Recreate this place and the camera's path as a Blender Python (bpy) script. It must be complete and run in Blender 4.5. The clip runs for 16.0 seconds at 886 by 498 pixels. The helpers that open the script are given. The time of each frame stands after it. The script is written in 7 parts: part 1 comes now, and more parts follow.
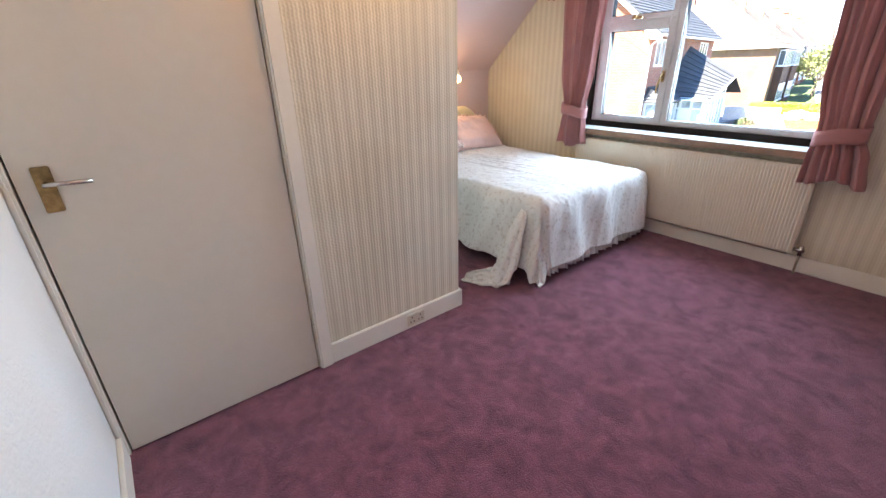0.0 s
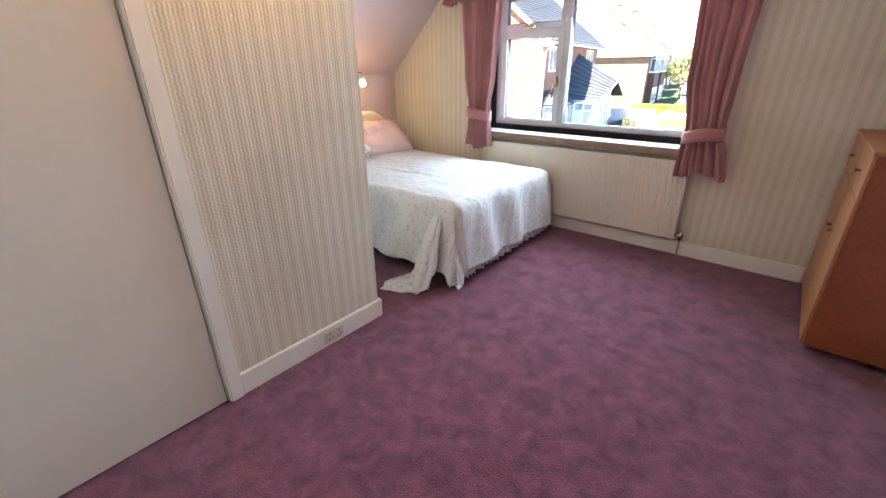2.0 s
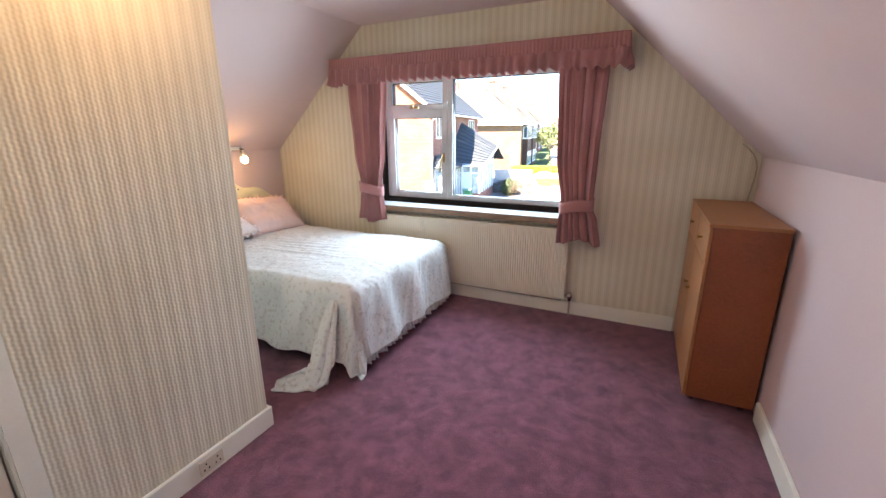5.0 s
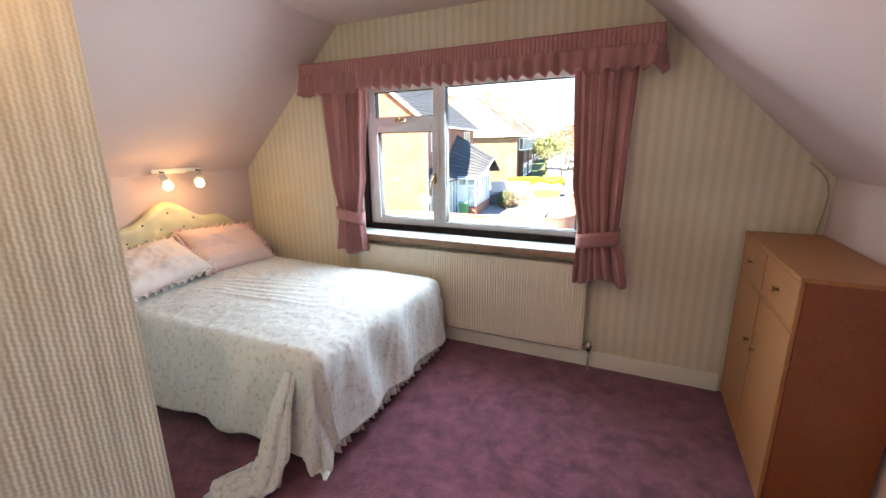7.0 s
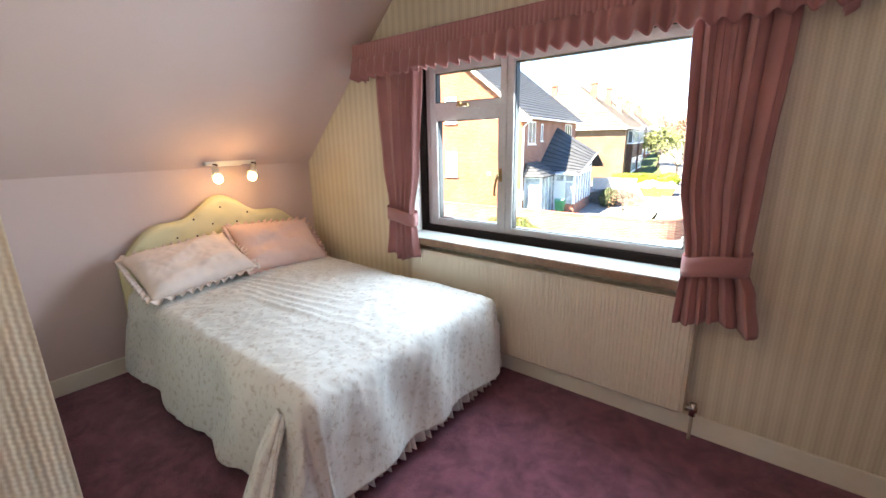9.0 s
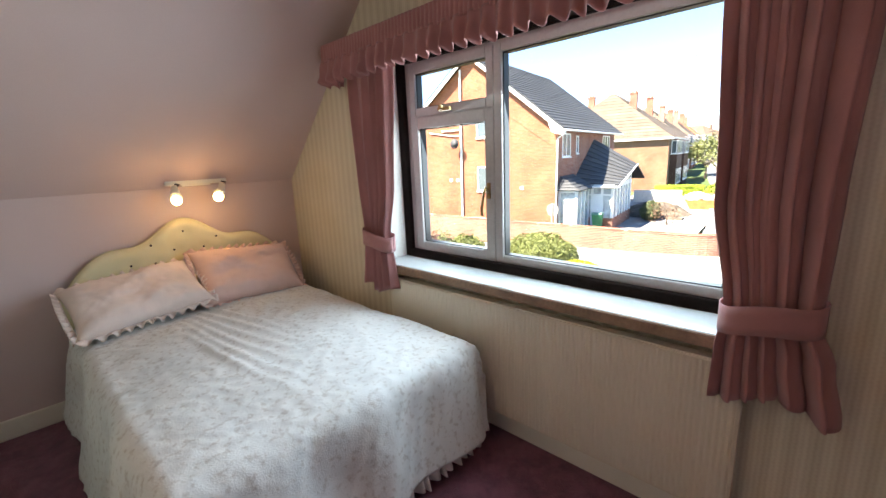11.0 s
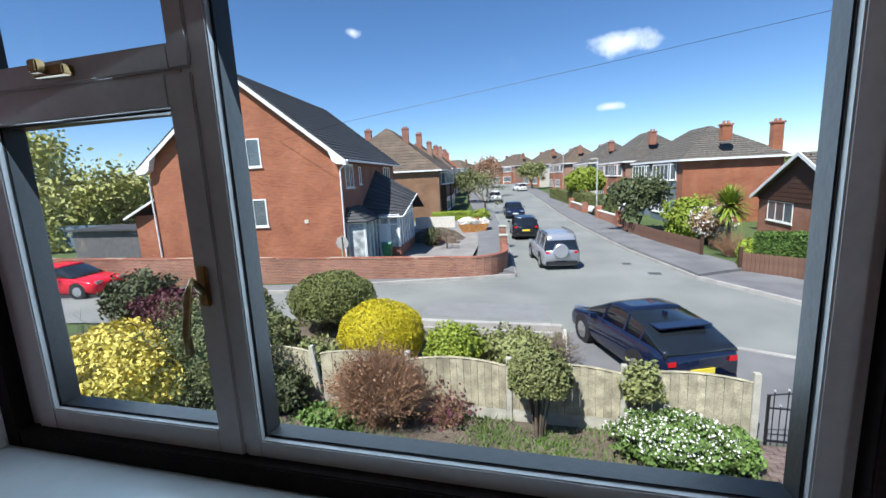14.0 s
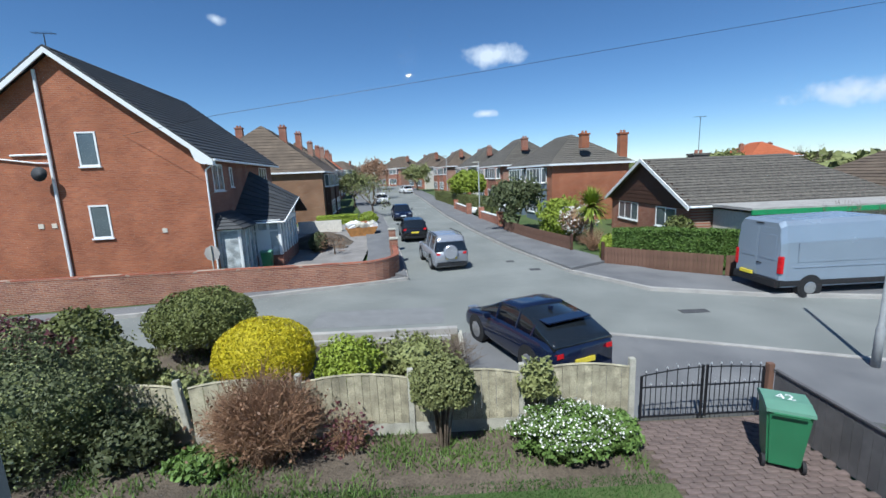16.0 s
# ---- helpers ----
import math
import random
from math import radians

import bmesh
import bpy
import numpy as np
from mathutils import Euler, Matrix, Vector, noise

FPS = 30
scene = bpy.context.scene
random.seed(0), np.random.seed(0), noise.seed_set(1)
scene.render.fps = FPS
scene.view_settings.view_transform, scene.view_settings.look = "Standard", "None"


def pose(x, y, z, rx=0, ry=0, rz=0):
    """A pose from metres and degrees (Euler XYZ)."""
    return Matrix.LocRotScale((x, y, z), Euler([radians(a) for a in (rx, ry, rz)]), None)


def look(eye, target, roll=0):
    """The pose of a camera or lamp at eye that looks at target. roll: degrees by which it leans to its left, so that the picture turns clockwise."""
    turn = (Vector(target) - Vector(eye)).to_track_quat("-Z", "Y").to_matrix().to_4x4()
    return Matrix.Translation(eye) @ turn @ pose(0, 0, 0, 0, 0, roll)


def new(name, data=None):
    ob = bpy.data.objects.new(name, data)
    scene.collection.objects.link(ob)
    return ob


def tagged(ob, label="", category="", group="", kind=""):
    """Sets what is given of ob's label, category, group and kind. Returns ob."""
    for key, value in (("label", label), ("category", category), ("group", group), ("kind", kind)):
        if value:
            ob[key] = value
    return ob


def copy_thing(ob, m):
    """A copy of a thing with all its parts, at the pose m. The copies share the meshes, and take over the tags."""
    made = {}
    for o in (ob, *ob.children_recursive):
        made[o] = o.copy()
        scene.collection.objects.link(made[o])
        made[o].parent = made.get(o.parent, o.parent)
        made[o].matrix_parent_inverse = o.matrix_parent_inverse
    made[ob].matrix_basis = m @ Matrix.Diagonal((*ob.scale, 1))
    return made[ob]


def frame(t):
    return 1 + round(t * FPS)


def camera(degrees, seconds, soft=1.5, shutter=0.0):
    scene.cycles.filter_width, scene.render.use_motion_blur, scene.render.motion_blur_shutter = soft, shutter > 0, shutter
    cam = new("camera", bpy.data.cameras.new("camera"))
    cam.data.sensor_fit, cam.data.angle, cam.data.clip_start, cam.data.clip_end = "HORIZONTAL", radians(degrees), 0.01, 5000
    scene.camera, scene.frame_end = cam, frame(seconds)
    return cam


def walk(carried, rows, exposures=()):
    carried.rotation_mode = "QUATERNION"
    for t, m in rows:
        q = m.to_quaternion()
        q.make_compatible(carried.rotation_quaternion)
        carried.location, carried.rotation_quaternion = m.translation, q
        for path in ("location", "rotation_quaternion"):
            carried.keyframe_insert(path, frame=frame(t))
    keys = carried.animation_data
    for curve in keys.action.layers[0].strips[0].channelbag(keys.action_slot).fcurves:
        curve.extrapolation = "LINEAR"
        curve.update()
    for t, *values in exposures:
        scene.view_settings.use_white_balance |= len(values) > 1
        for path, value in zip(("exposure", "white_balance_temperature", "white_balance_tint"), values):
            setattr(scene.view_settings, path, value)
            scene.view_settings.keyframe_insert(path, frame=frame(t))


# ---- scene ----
cam = camera(94.0, 16.0)
PATH = [
    (0, (1.689, -3.576, 1.379), (0.252, -2.444, 0.57), -1.2),
    (0.5, (1.673, -3.568, 1.372), (0.295, -2.368, 0.558), -1.0),
    (1, (1.681, -3.548, 1.37), (0.364, -2.281, 0.556), -1.1),
    (1.5, (1.679, -3.536, 1.384), (0.433, -2.202, 0.568), -0.9),
    (2, (1.674, -3.528, 1.386), (0.502, -2.119, 0.585), -0.6),
    (2.5, (1.666, -3.519, 1.387), (0.566, -2.041, 0.611), -0.4),
    (3, (1.687, -3.498, 1.412), (0.642, -1.965, 0.664), -0.5),
    (3.5, (1.687, -3.492, 1.427), (0.707, -1.895, 0.729), -0.4),
    (4, (1.655, -3.477, 1.444), (0.751, -1.812, 0.804), -0.1),
    (4.5, (1.65, -3.459, 1.469), (0.805, -1.742, 0.887), -0.1),
    (7, (1.387, -2.813, 1.527), (0.565, -1.057, 1.037), -0.8),
    (7.5, (1.368, -2.641, 1.516), (0.467, -0.928, 1.012), -0.8),
    (8, (1.389, -2.452, 1.511), (0.384, -0.8, 1.0), -0.8),
    (8.5, (1.362, -2.329, 1.502), (0.245, -0.755, 0.976), -0.9),
    (11, (1.296, -1.634, 1.452), (-0.056, -0.225, 1.02), -2.5),
    (11.5, (1.153, -1.448, 1.443), (-0.113, 0.052, 1.06), -2.6),
    (12, (1.05, -1.278, 1.456), (-0.085, 0.329, 1.097), -2.6),
    (12.5, (0.951, -1.029, 1.457), (-0.032, 0.681, 1.123), -2.5),
    (13, (0.867, -0.839, 1.458), (0.047, 0.955, 1.132), -2.6),
    (13.5, (0.731, -0.662, 1.465), (0.072, 1.198, 1.139), -2.6),
    (14, (0.636, -0.529, 1.465), (0.134, 1.378, 1.128), -2.7),
    (14.5, (0.569, -0.38, 1.443), (0.207, 1.555, 1.093), -2.7),
    (15, (0.536, -0.263, 1.48), (0.305, 1.691, 1.121), -2.7),
    (15.5, (0.548, -0.186, 1.473), (0.44, 1.779, 1.115), -2.5),
    (16, (0.467, -0.155, 1.487), (0.498, 1.814, 1.136), -2.4),
]
EXPOSURES = [(0, 3.75, 6450, 12), (3.5, 3.75, 6450, 12), (4.5, 3.7, 6500, 11), (7, 3.5, 7000, 10), (8.5, 3.4, 7050, 10), (11, 2.8, 7050, 10), (12, 2.1, 6750, 13), (12.5, 1.95, 6650, 16), (13, 1.8, 6550, 17), (13.5, 1.1, 6200, 13), (14, 0.75, 5900, 9), (16, 0.32, 5650, 6)]
walk(cam, [(t, look(eye, target, roll)) for t, eye, target, roll in PATH], EXPOSURES)

# ---- world, sun, lamps ----
SUN_EL, SUN_AZ = radians(55), radians(206)   # azimuth clockwise from +y
world = bpy.data.worlds.new("sky")
scene.world = world
world.use_nodes = True
wn, wl = world.node_tree.nodes, world.node_tree.links
wn.clear()
sky = wn.new("ShaderNodeTexSky")
sky.sky_type, sky.sun_disc = "NISHITA", False
sky.sun_elevation, sky.sun_rotation = SUN_EL, SUN_AZ
sky.air_density, sky.dust_density, sky.ozone_density = 0.8, 0.0, 3.0
tc = wn.new("ShaderNodeTexCoord")
cn = wn.new("ShaderNodeTexNoise")
cn.inputs["Scale"].default_value, cn.inputs["Detail"].default_value, cn.inputs["Roughness"].default_value = 22, 6, 0.6
wl.new(tc.outputs["Generated"], cn.inputs["Vector"])


def cloud(direction, width, height):
    """Thickness of one small cumulus cloud round a direction of the sky."""
    sub, scl, lng, add = wn.new("ShaderNodeVectorMath"), wn.new("ShaderNodeVectorMath"), wn.new("ShaderNodeVectorMath"), wn.new("ShaderNodeMath")
    sub.operation, scl.operation, lng.operation, add.operation = "SUBTRACT", "MULTIPLY", "LENGTH", "SUBTRACT"
    sub.inputs[1].default_value = direction
    scl.inputs[1].default_value = (1 / width, 1 / width, 1 / height)
    wl.new(tc.outputs["Generated"], sub.inputs[0])
    wl.new(sub.outputs["Vector"], scl.inputs[0])
    wl.new(scl.outputs["Vector"], lng.inputs[0])
    wl.new(cn.outputs["Fac"], add.inputs[0])
    wl.new(lng.outputs["Value"], add.inputs[1])
    return add.outputs[0]


cr = wn.new("ShaderNodeValToRGB")
cr.color_ramp.elements[0].position, cr.color_ramp.elements[1].position = 0.0, 0.42
puffs = [cloud((0.137, 0.958, 0.253), 0.135, 0.052), cloud((-0.40, 0.86, 0.31), 0.035, 0.022), cloud((0.125, 0.985, 0.135), 0.06, 0.02), cloud((0.74, 0.66, 0.11), 0.3, 0.05)]
thick = puffs[0]
for puff in puffs[1:]:
    top = wn.new("ShaderNodeMath")
    top.operation = "MAXIMUM"
    wl.new(thick, top.inputs[0])
    wl.new(puff, top.inputs[1])
    thick = top.outputs[0]
wl.new(thick, cr.inputs["Fac"])
mx = wn.new("ShaderNodeMixRGB")
mx.inputs["Color2"].default_value = (7.5, 8.0, 8.6, 1)
bg = wn.new("ShaderNodeBackground")
bg.inputs["Strength"].default_value = 0.088
wo = wn.new("ShaderNodeOutputWorld")
wl.new(cr.outputs["Color"], mx.inputs["Fac"])
deep = wn.new("ShaderNodeHueSaturation")
deep.inputs["Saturation"].default_value = 1.12
wl.new(sky.outputs["Color"], deep.inputs["Color"])
wl.new(deep.outputs["Color"], mx.inputs["Color1"])
wl.new(mx.outputs["Color"], bg.inputs["Color"])
wl.new(bg.outputs["Background"], wo.inputs["Surface"])

sun = new("sun", bpy.data.lights.new("sun", "SUN"))
sun.data.energy, sun.data.angle, sun.data.color = 4.9, radians(0.5), (1.0, 0.95, 0.87)
sdir = Vector((math.sin(SUN_AZ) * math.cos(SUN_EL), math.cos(SUN_AZ) * math.cos(SUN_EL), math.sin(SUN_EL)))
sun.matrix_world = look(sdir * 60, (0, 0, 0))


def lamp_point(name, place, watts, colour, size):
    ob = new(name, bpy.data.lights.new(name, "POINT"))
    ob.data.energy, ob.data.color, ob.data.shadow_soft_size = watts, colour, size
    ob.location = place
    return ob


# stands in for the sky's light in the opening
win_light = new("window_daylight", bpy.data.lights.new("window_daylight", "AREA"))
win_light.data.shape, win_light.data.size, win_light.data.size_y = "RECTANGLE", 1.6, 1.0
win_light.data.energy, win_light.data.color = 8.4, (0.68, 0.87, 1.0)
win_light.matrix_world = look((0.2, 0.30, 1.42), (0.4, -2.0, 0.6))


# ---- materials ----
def material(name, colour, rough=0.6, metal=0.0, var=0.12, scale=8.0, bump=0.1, bscale=60.0, spec=0.4, second=None, vary=0.0, sheen=0.0, dist=0.01):
    """A surface with variation at two scales and fine relief."""
    m = bpy.data.materials.new(name)
    m.use_nodes = True
    n, l = m.node_tree.nodes, m.node_tree.links
    b = n["Principled BSDF"]
    b.inputs["Metallic"].default_value = metal
    b.inputs["Specular IOR Level"].default_value = spec
    b.inputs["Sheen Weight"].default_value = sheen
    co = n.new("ShaderNodeTexCoord")
    n1, n2 = n.new("ShaderNodeTexNoise"), n.new("ShaderNodeTexNoise")
    n1.inputs["Scale"].default_value, n1.inputs["Detail"].default_value = scale, 5
    n2.inputs["Scale"].default_value, n2.inputs["Detail"].default_value = bscale, 4
    for q in (n1, n2):
        l.new(co.outputs["Object"], q.inputs["Vector"])
    ramp = n.new("ShaderNodeValToRGB")
    c2 = second or tuple(min(1, c * (1 + var)) for c in colour)
    c1 = colour if second else tuple(c * (1 - var) for c in colour)
    ramp.color_ramp.elements[0].position, ramp.color_ramp.elements[1].position = 0.32, 0.68
    ramp.color_ramp.elements[0].color, ramp.color_ramp.elements[1].color = (*c1, 1), (*c2, 1)
    l.new(n1.outputs["Fac"], ramp.inputs["Fac"])
    fine = n.new("ShaderNodeMixRGB")
    fine.blend_type, fine.inputs["Fac"].default_value = "OVERLAY", min(1.0, var * 2.2)
    l.new(ramp.outputs["Color"], fine.inputs["Color1"])
    l.new(n2.outputs["Fac"], fine.inputs["Color2"])
    out = fine.outputs["Color"]
    if vary:
        oi, hsv, mr = n.new("ShaderNodeObjectInfo"), n.new("ShaderNodeHueSaturation"), n.new("ShaderNodeMapRange")
        geo, ad = n.new("ShaderNodeNewGeometry"), n.new("ShaderNodeMath")
        ad.operation = "ADD"
        l.new(oi.outputs["Random"], ad.inputs[0])
        l.new(geo.outputs["Random Per Island"], ad.inputs[1])
        mr.inputs["From Max"].default_value = 2.0
        mr.inputs["To Min"].default_value, mr.inputs["To Max"].default_value = 1 - vary, 1 + vary
        l.new(ad.outputs["Value"], mr.inputs["Value"])
        l.new(mr.outputs["Result"], hsv.inputs["Value"])
        l.new(out, hsv.inputs["Color"])
        out = hsv.outputs["Color"]
    l.new(out, b.inputs["Base Color"])
    rr = n.new("ShaderNodeMapRange")
    rr.inputs["To Min"].default_value, rr.inputs["To Max"].default_value = max(0.02, rough - 0.08), min(1, rough + 0.08)
    l.new(n1.outputs["Fac"], rr.inputs["Value"])
    l.new(rr.outputs["Result"], b.inputs["Roughness"])
    if bump:
        bp = n.new("ShaderNodeBump")
        bp.inputs["Strength"].default_value, bp.inputs["Distance"].default_value = bump, dist
        l.new(n2.outputs["Fac"], bp.inputs["Height"])
        l.new(bp.outputs["Normal"], b.inputs["Normal"])
    return m


def wallpaper(name, axis):
    """Cream paper with narrow raised stripes, a wavy cable and rows of dots; axis 0: stripes step along x, 1: along y."""
    m = bpy.data.materials.new(name)
    m.use_nodes = True
    n, l = m.node_tree.nodes, m.node_tree.links
    b = n["Principled BSDF"]
    b.inputs["Roughness"].default_value, b.inputs["Specular IOR Level"].default_value = 0.75, 0.25
    co, sep = n.new("ShaderNodeTexCoord"), n.new("ShaderNodeSeparateXYZ")
    l.new(co.outputs["Object"], sep.inputs["Vector"])
    s, z = sep.outputs[axis], sep.outputs[2]

    def math_node(op, a, c=None):
        q = n.new("ShaderNodeMath")
        q.operation = op
        for k, v in enumerate((a, c)):
            if v is None:
                continue
            if isinstance(v, (int, float)):
                q.inputs[k].default_value = v
            else:
                l.new(v, q.inputs[k])
        return q.outputs[0]

    wig = math_node("MULTIPLY", math_node("SINE", math_node("MULTIPLY", z, 150.0)), 0.35)
    wide = math_node("SINE", math_node("MULTIPLY", s, 2 * math.pi / 0.062))
    cable = math_node("SINE", math_node("ADD", math_node("MULTIPLY", s, 2 * math.pi / 0.0155), wig))
    dots = math_node("MULTIPLY", math_node("SINE", math_node("MULTIPLY", z, 420.0)), math_node("SINE", math_node("MULTIPLY", s, 2 * math.pi / 0.031)))
    h = math_node("ADD", math_node("MULTIPLY", wide, 0.5), math_node("ADD", math_node("MULTIPLY", cable, 0.35), math_node("MULTIPLY", dots, 0.2)))
    ramp = n.new("ShaderNodeValToRGB")
    ramp.color_ramp.elements[0].position, ramp.color_ramp.elements[1].position = 0.0, 1.0
    ramp.color_ramp.elements[0].color = (0.60, 0.545, 0.43, 1)
    ramp.color_ramp.elements[1].color = (0.77, 0.725, 0.60, 1)
    l.new(math_node("ADD", math_node("MULTIPLY", h, 0.5), 0.5), ramp.inputs["Fac"])
    no = n.new("ShaderNodeTexNoise")
    no.inputs["Scale"].default_value, no.inputs["Detail"].default_value = 1.6, 6
    l.new(co.outputs["Object"], no.inputs["Vector"])
    mixn = n.new("ShaderNodeMixRGB")
    mixn.blend_type = "MULTIPLY"
    mixn.inputs["Fac"].default_value = 0.35
    l.new(ramp.outputs["Color"], mixn.inputs["Color1"])
    r2 = n.new("ShaderNodeValToRGB")
    r2.color_ramp.elements[0].position, r2.color_ramp.elements[1].position = 0.35, 0.6
    r2.color_ramp.elements[0].color, r2.color_ramp.elements[1].color = (0.72, 0.66, 0.54, 1), (1, 1, 1, 1)
    l.new(no.outputs["Fac"], r2.inputs["Fac"])
    l.new(r2.outputs["Color"], mixn.inputs["Color2"])
    l.new(mixn.outputs["Color"], b.inputs["Base Color"])
    bp = n.new("ShaderNodeBump")
    bp.inputs["Strength"].default_value, bp.inputs["Distance"].default_value = 0.5, 0.002
    l.new(h, bp.inputs["Height"])
    l.new(bp.outputs["Normal"], b.inputs["Normal"])
    return m


def brickwork(name, c1, c2, mortar, axis=0):
    """Brick courses by the Brick Texture; axis 0 for walls that run along local x, 1 along local y."""
    m = material(name, c1, 0.85, var=0.1)
    n, l = m.node_tree.nodes, m.node_tree.links
    b = n["Principled BSDF"]
    co, sep, com = n.new("ShaderNodeTexCoord"), n.new("ShaderNodeSeparateXYZ"), n.new("ShaderNodeCombineXYZ")
    l.new(co.outputs["Object"], sep.inputs["Vector"])
    l.new(sep.outputs[axis], com.inputs[0])
    l.new(sep.outputs[2], com.inputs[1])
    br = n.new("ShaderNodeTexBrick")
    br.inputs["Scale"].default_value = 1.0
    br.inputs["Brick Width"].default_value, br.inputs["Row Height"].default_value = 0.225, 0.075
    br.inputs["Mortar Size"].default_value, br.inputs["Bias"].default_value = 0.011, 0.0
    br.inputs["Color1"].default_value, br.inputs["Color2"].default_value = (*c1, 1), (*c2, 1)
    br.inputs["Mortar"].default_value = (*mortar, 1)
    l.new(com.outputs["Vector"], br.inputs["Vector"])
    no = n.new("ShaderNodeTexNoise")
    no.inputs["Scale"].default_value, no.inputs["Detail"].default_value = 0.7, 8
    l.new(co.outputs["Object"], no.inputs["Vector"])
    r2 = n.new("ShaderNodeValToRGB")
    r2.color_ramp.elements[0].position, r2.color_ramp.elements[1].position = 0.3, 0.65
    r2.color_ramp.elements[0].color, r2.color_ramp.elements[1].color = (0.68, 0.64, 0.62, 1), (1, 1, 1, 1)
    l.new(no.outputs["Fac"], r2.inputs["Fac"])
    mu = n.new("ShaderNodeMixRGB")
    mu.blend_type, mu.inputs["Fac"].default_value = "MULTIPLY", 1.0
    l.new(br.outputs["Color"], mu.inputs["Color1"])
    l.new(r2.outputs["Color"], mu.inputs["Color2"])
    l.new(mu.outputs["Color"], b.inputs["Base Color"])
    return m


def glass(name, tint=(1, 1, 1), rough=0.0):
    m = bpy.data.materials.new(name)
    m.use_nodes = True
    n, l = m.node_tree.nodes, m.node_tree.links
    n.remove(n["Principled BSDF"])
    t, g, mixs, fr = n.new("ShaderNodeBsdfTransparent"), n.new("ShaderNodeBsdfGlossy"), n.new("ShaderNodeMixShader"), n.new("ShaderNodeLayerWeight")
    t.inputs["Color"].default_value = (*tint, 1)
    g.inputs["Roughness"].default_value = rough
    fr.inputs["Blend"].default_value = 0.5
    pw, mr = n.new("ShaderNodeMath"), n.new("ShaderNodeMapRange")
    pw.operation, pw.inputs[1].default_value = "POWER", 4.0
    mr.inputs["To Min"].default_value, mr.inputs["To Max"].default_value = 0.005, 0.5
    l.new(fr.outputs["Facing"], pw.inputs[0])
    l.new(pw.outputs[0], mr.inputs["Value"])
    l.new(mr.outputs["Result"], mixs.inputs["Fac"])
    l.new(t.outputs[0], mixs.inputs[1])
    l.new(g.outputs[0], mixs.inputs[2])
    l.new(mixs.outputs[0], n["Material Output"].inputs["Surface"])
    return m


def glow(name, colour, strength):
    m = bpy.data.materials.new(name)
    m.use_nodes = True
    b = m.node_tree.nodes["Principled BSDF"]
    b.inputs["Base Color"].default_value = (*colour, 1)
    b.inputs["Emission Color"].default_value = (*colour, 1)
    b.inputs["Emission Strength"].default_value = strength
    return m


PAPER_X, PAPER_Y = wallpaper("striped wallpaper across", 0), wallpaper("striped wallpaper along", 1)
LILAC = material("lilac pink paint", (0.60, 0.475, 0.475), 0.8, var=0.03, scale=1.5, bump=0.06, bscale=220, spec=0.2)
WHITE = material("old white gloss paint", (0.82, 0.79, 0.70), 0.38, var=0.05, scale=3, bump=0.04, bscale=40)
DOORPAINT = material("ivory door paint", (0.70, 0.66, 0.57), 0.42, var=0.03, scale=1.2, bump=0.03, bscale=25)
# real paint on the reveal; on the south wall its white imitates strong light
PAINT_LITPAPER = material("white paint and lit wallpaper", (0.78, 0.77, 0.74), 0.7, var=0.03, scale=2, bump=0.3, bscale=90)
CARPET = material("plum carpet", (0.105, 0.031, 0.055), 1.0, var=0.30, scale=9.0, bump=0.9, bscale=170, spec=0.05, second=(0.285, 0.102, 0.155), sheen=0.25)
for nd in CARPET.node_tree.nodes:
    if nd.type == "TEX_NOISE" and nd.inputs["Scale"].default_value < 50:
        nd.inputs["Detail"].default_value, nd.inputs["Roughness"].default_value, nd.inputs["Distortion"].default_value = 11, 0.72, 0.4
    if nd.type == "VALTORGB":
        nd.color_ramp.elements[0].position, nd.color_ramp.elements[1].position = 0.33, 0.68
WOOD = material("reddish veneer", (0.25, 0.07, 0.024), 0.35, var=0.12, scale=3, bump=0.03, bscale=80, spec=0.45)
WOODLT = material("front veneer", (0.36, 0.155, 0.06), 0.4, var=0.12, scale=4, bump=0.03, bscale=80)
DARKWOOD = material("dark stained wood frame", (0.012, 0.008, 0.007), 0.75, var=0.3, scale=9, bump=0.1, bscale=80, spec=0.08)
ALU = material("white coated frame", (0.40, 0.39, 0.38), 0.35, var=0.06, scale=6, bump=0.02)
SEAL = material("black rubber seal", (0.015, 0.015, 0.017), 0.5, var=0.1)
# white paint; the blue of the reflected sky is mixed into its colour
SILL = material("white gloss sill paint, sky-tinted", (0.47, 0.50, 0.51), 0.22, var=0.03, scale=5, bump=0.03, bscale=30, spec=0.5)
SILLEDGE = material("worn sill edge", (0.27, 0.18, 0.12), 0.55, var=0.2, scale=12)
RADW = material("cream radiator enamel", (0.72, 0.66, 0.54), 0.35, var=0.03, scale=4, bump=0.02)
METAL = material("chrome", (0.55, 0.53, 0.50), 0.25, metal=1.0, var=0.08)
BRASS = material("tarnished brass", (0.30, 0.20, 0.09), 0.4, metal=0.9, var=0.2, scale=30)
PIPE = material("painted pipe", (0.42, 0.36, 0.29), 0.4, var=0.08)
CURTAIN = material("dusky rose curtain cloth", (0.40, 0.19, 0.19), 0.9, var=0.10, scale=5, bump=0.3, bscale=500, spec=0.1, sheen=0.3)
SHEET = material("flowered white quilt", (0.51, 0.485, 0.47), 0.9, var=0.05, scale=42, bump=0.2, bscale=160, spec=0.1, second=(0.65, 0.655, 0.655))
for nd in SHEET.node_tree.nodes:
    if nd.type == "VALTORGB":
        nd.color_ramp.elements[0].position, nd.color_ramp.elements[1].position = 0.33, 0.47
VALANCE = material("white cotton frill", (0.68, 0.66, 0.65), 0.9, var=0.05, scale=20, bump=0.2, bscale=300, spec=0.1)
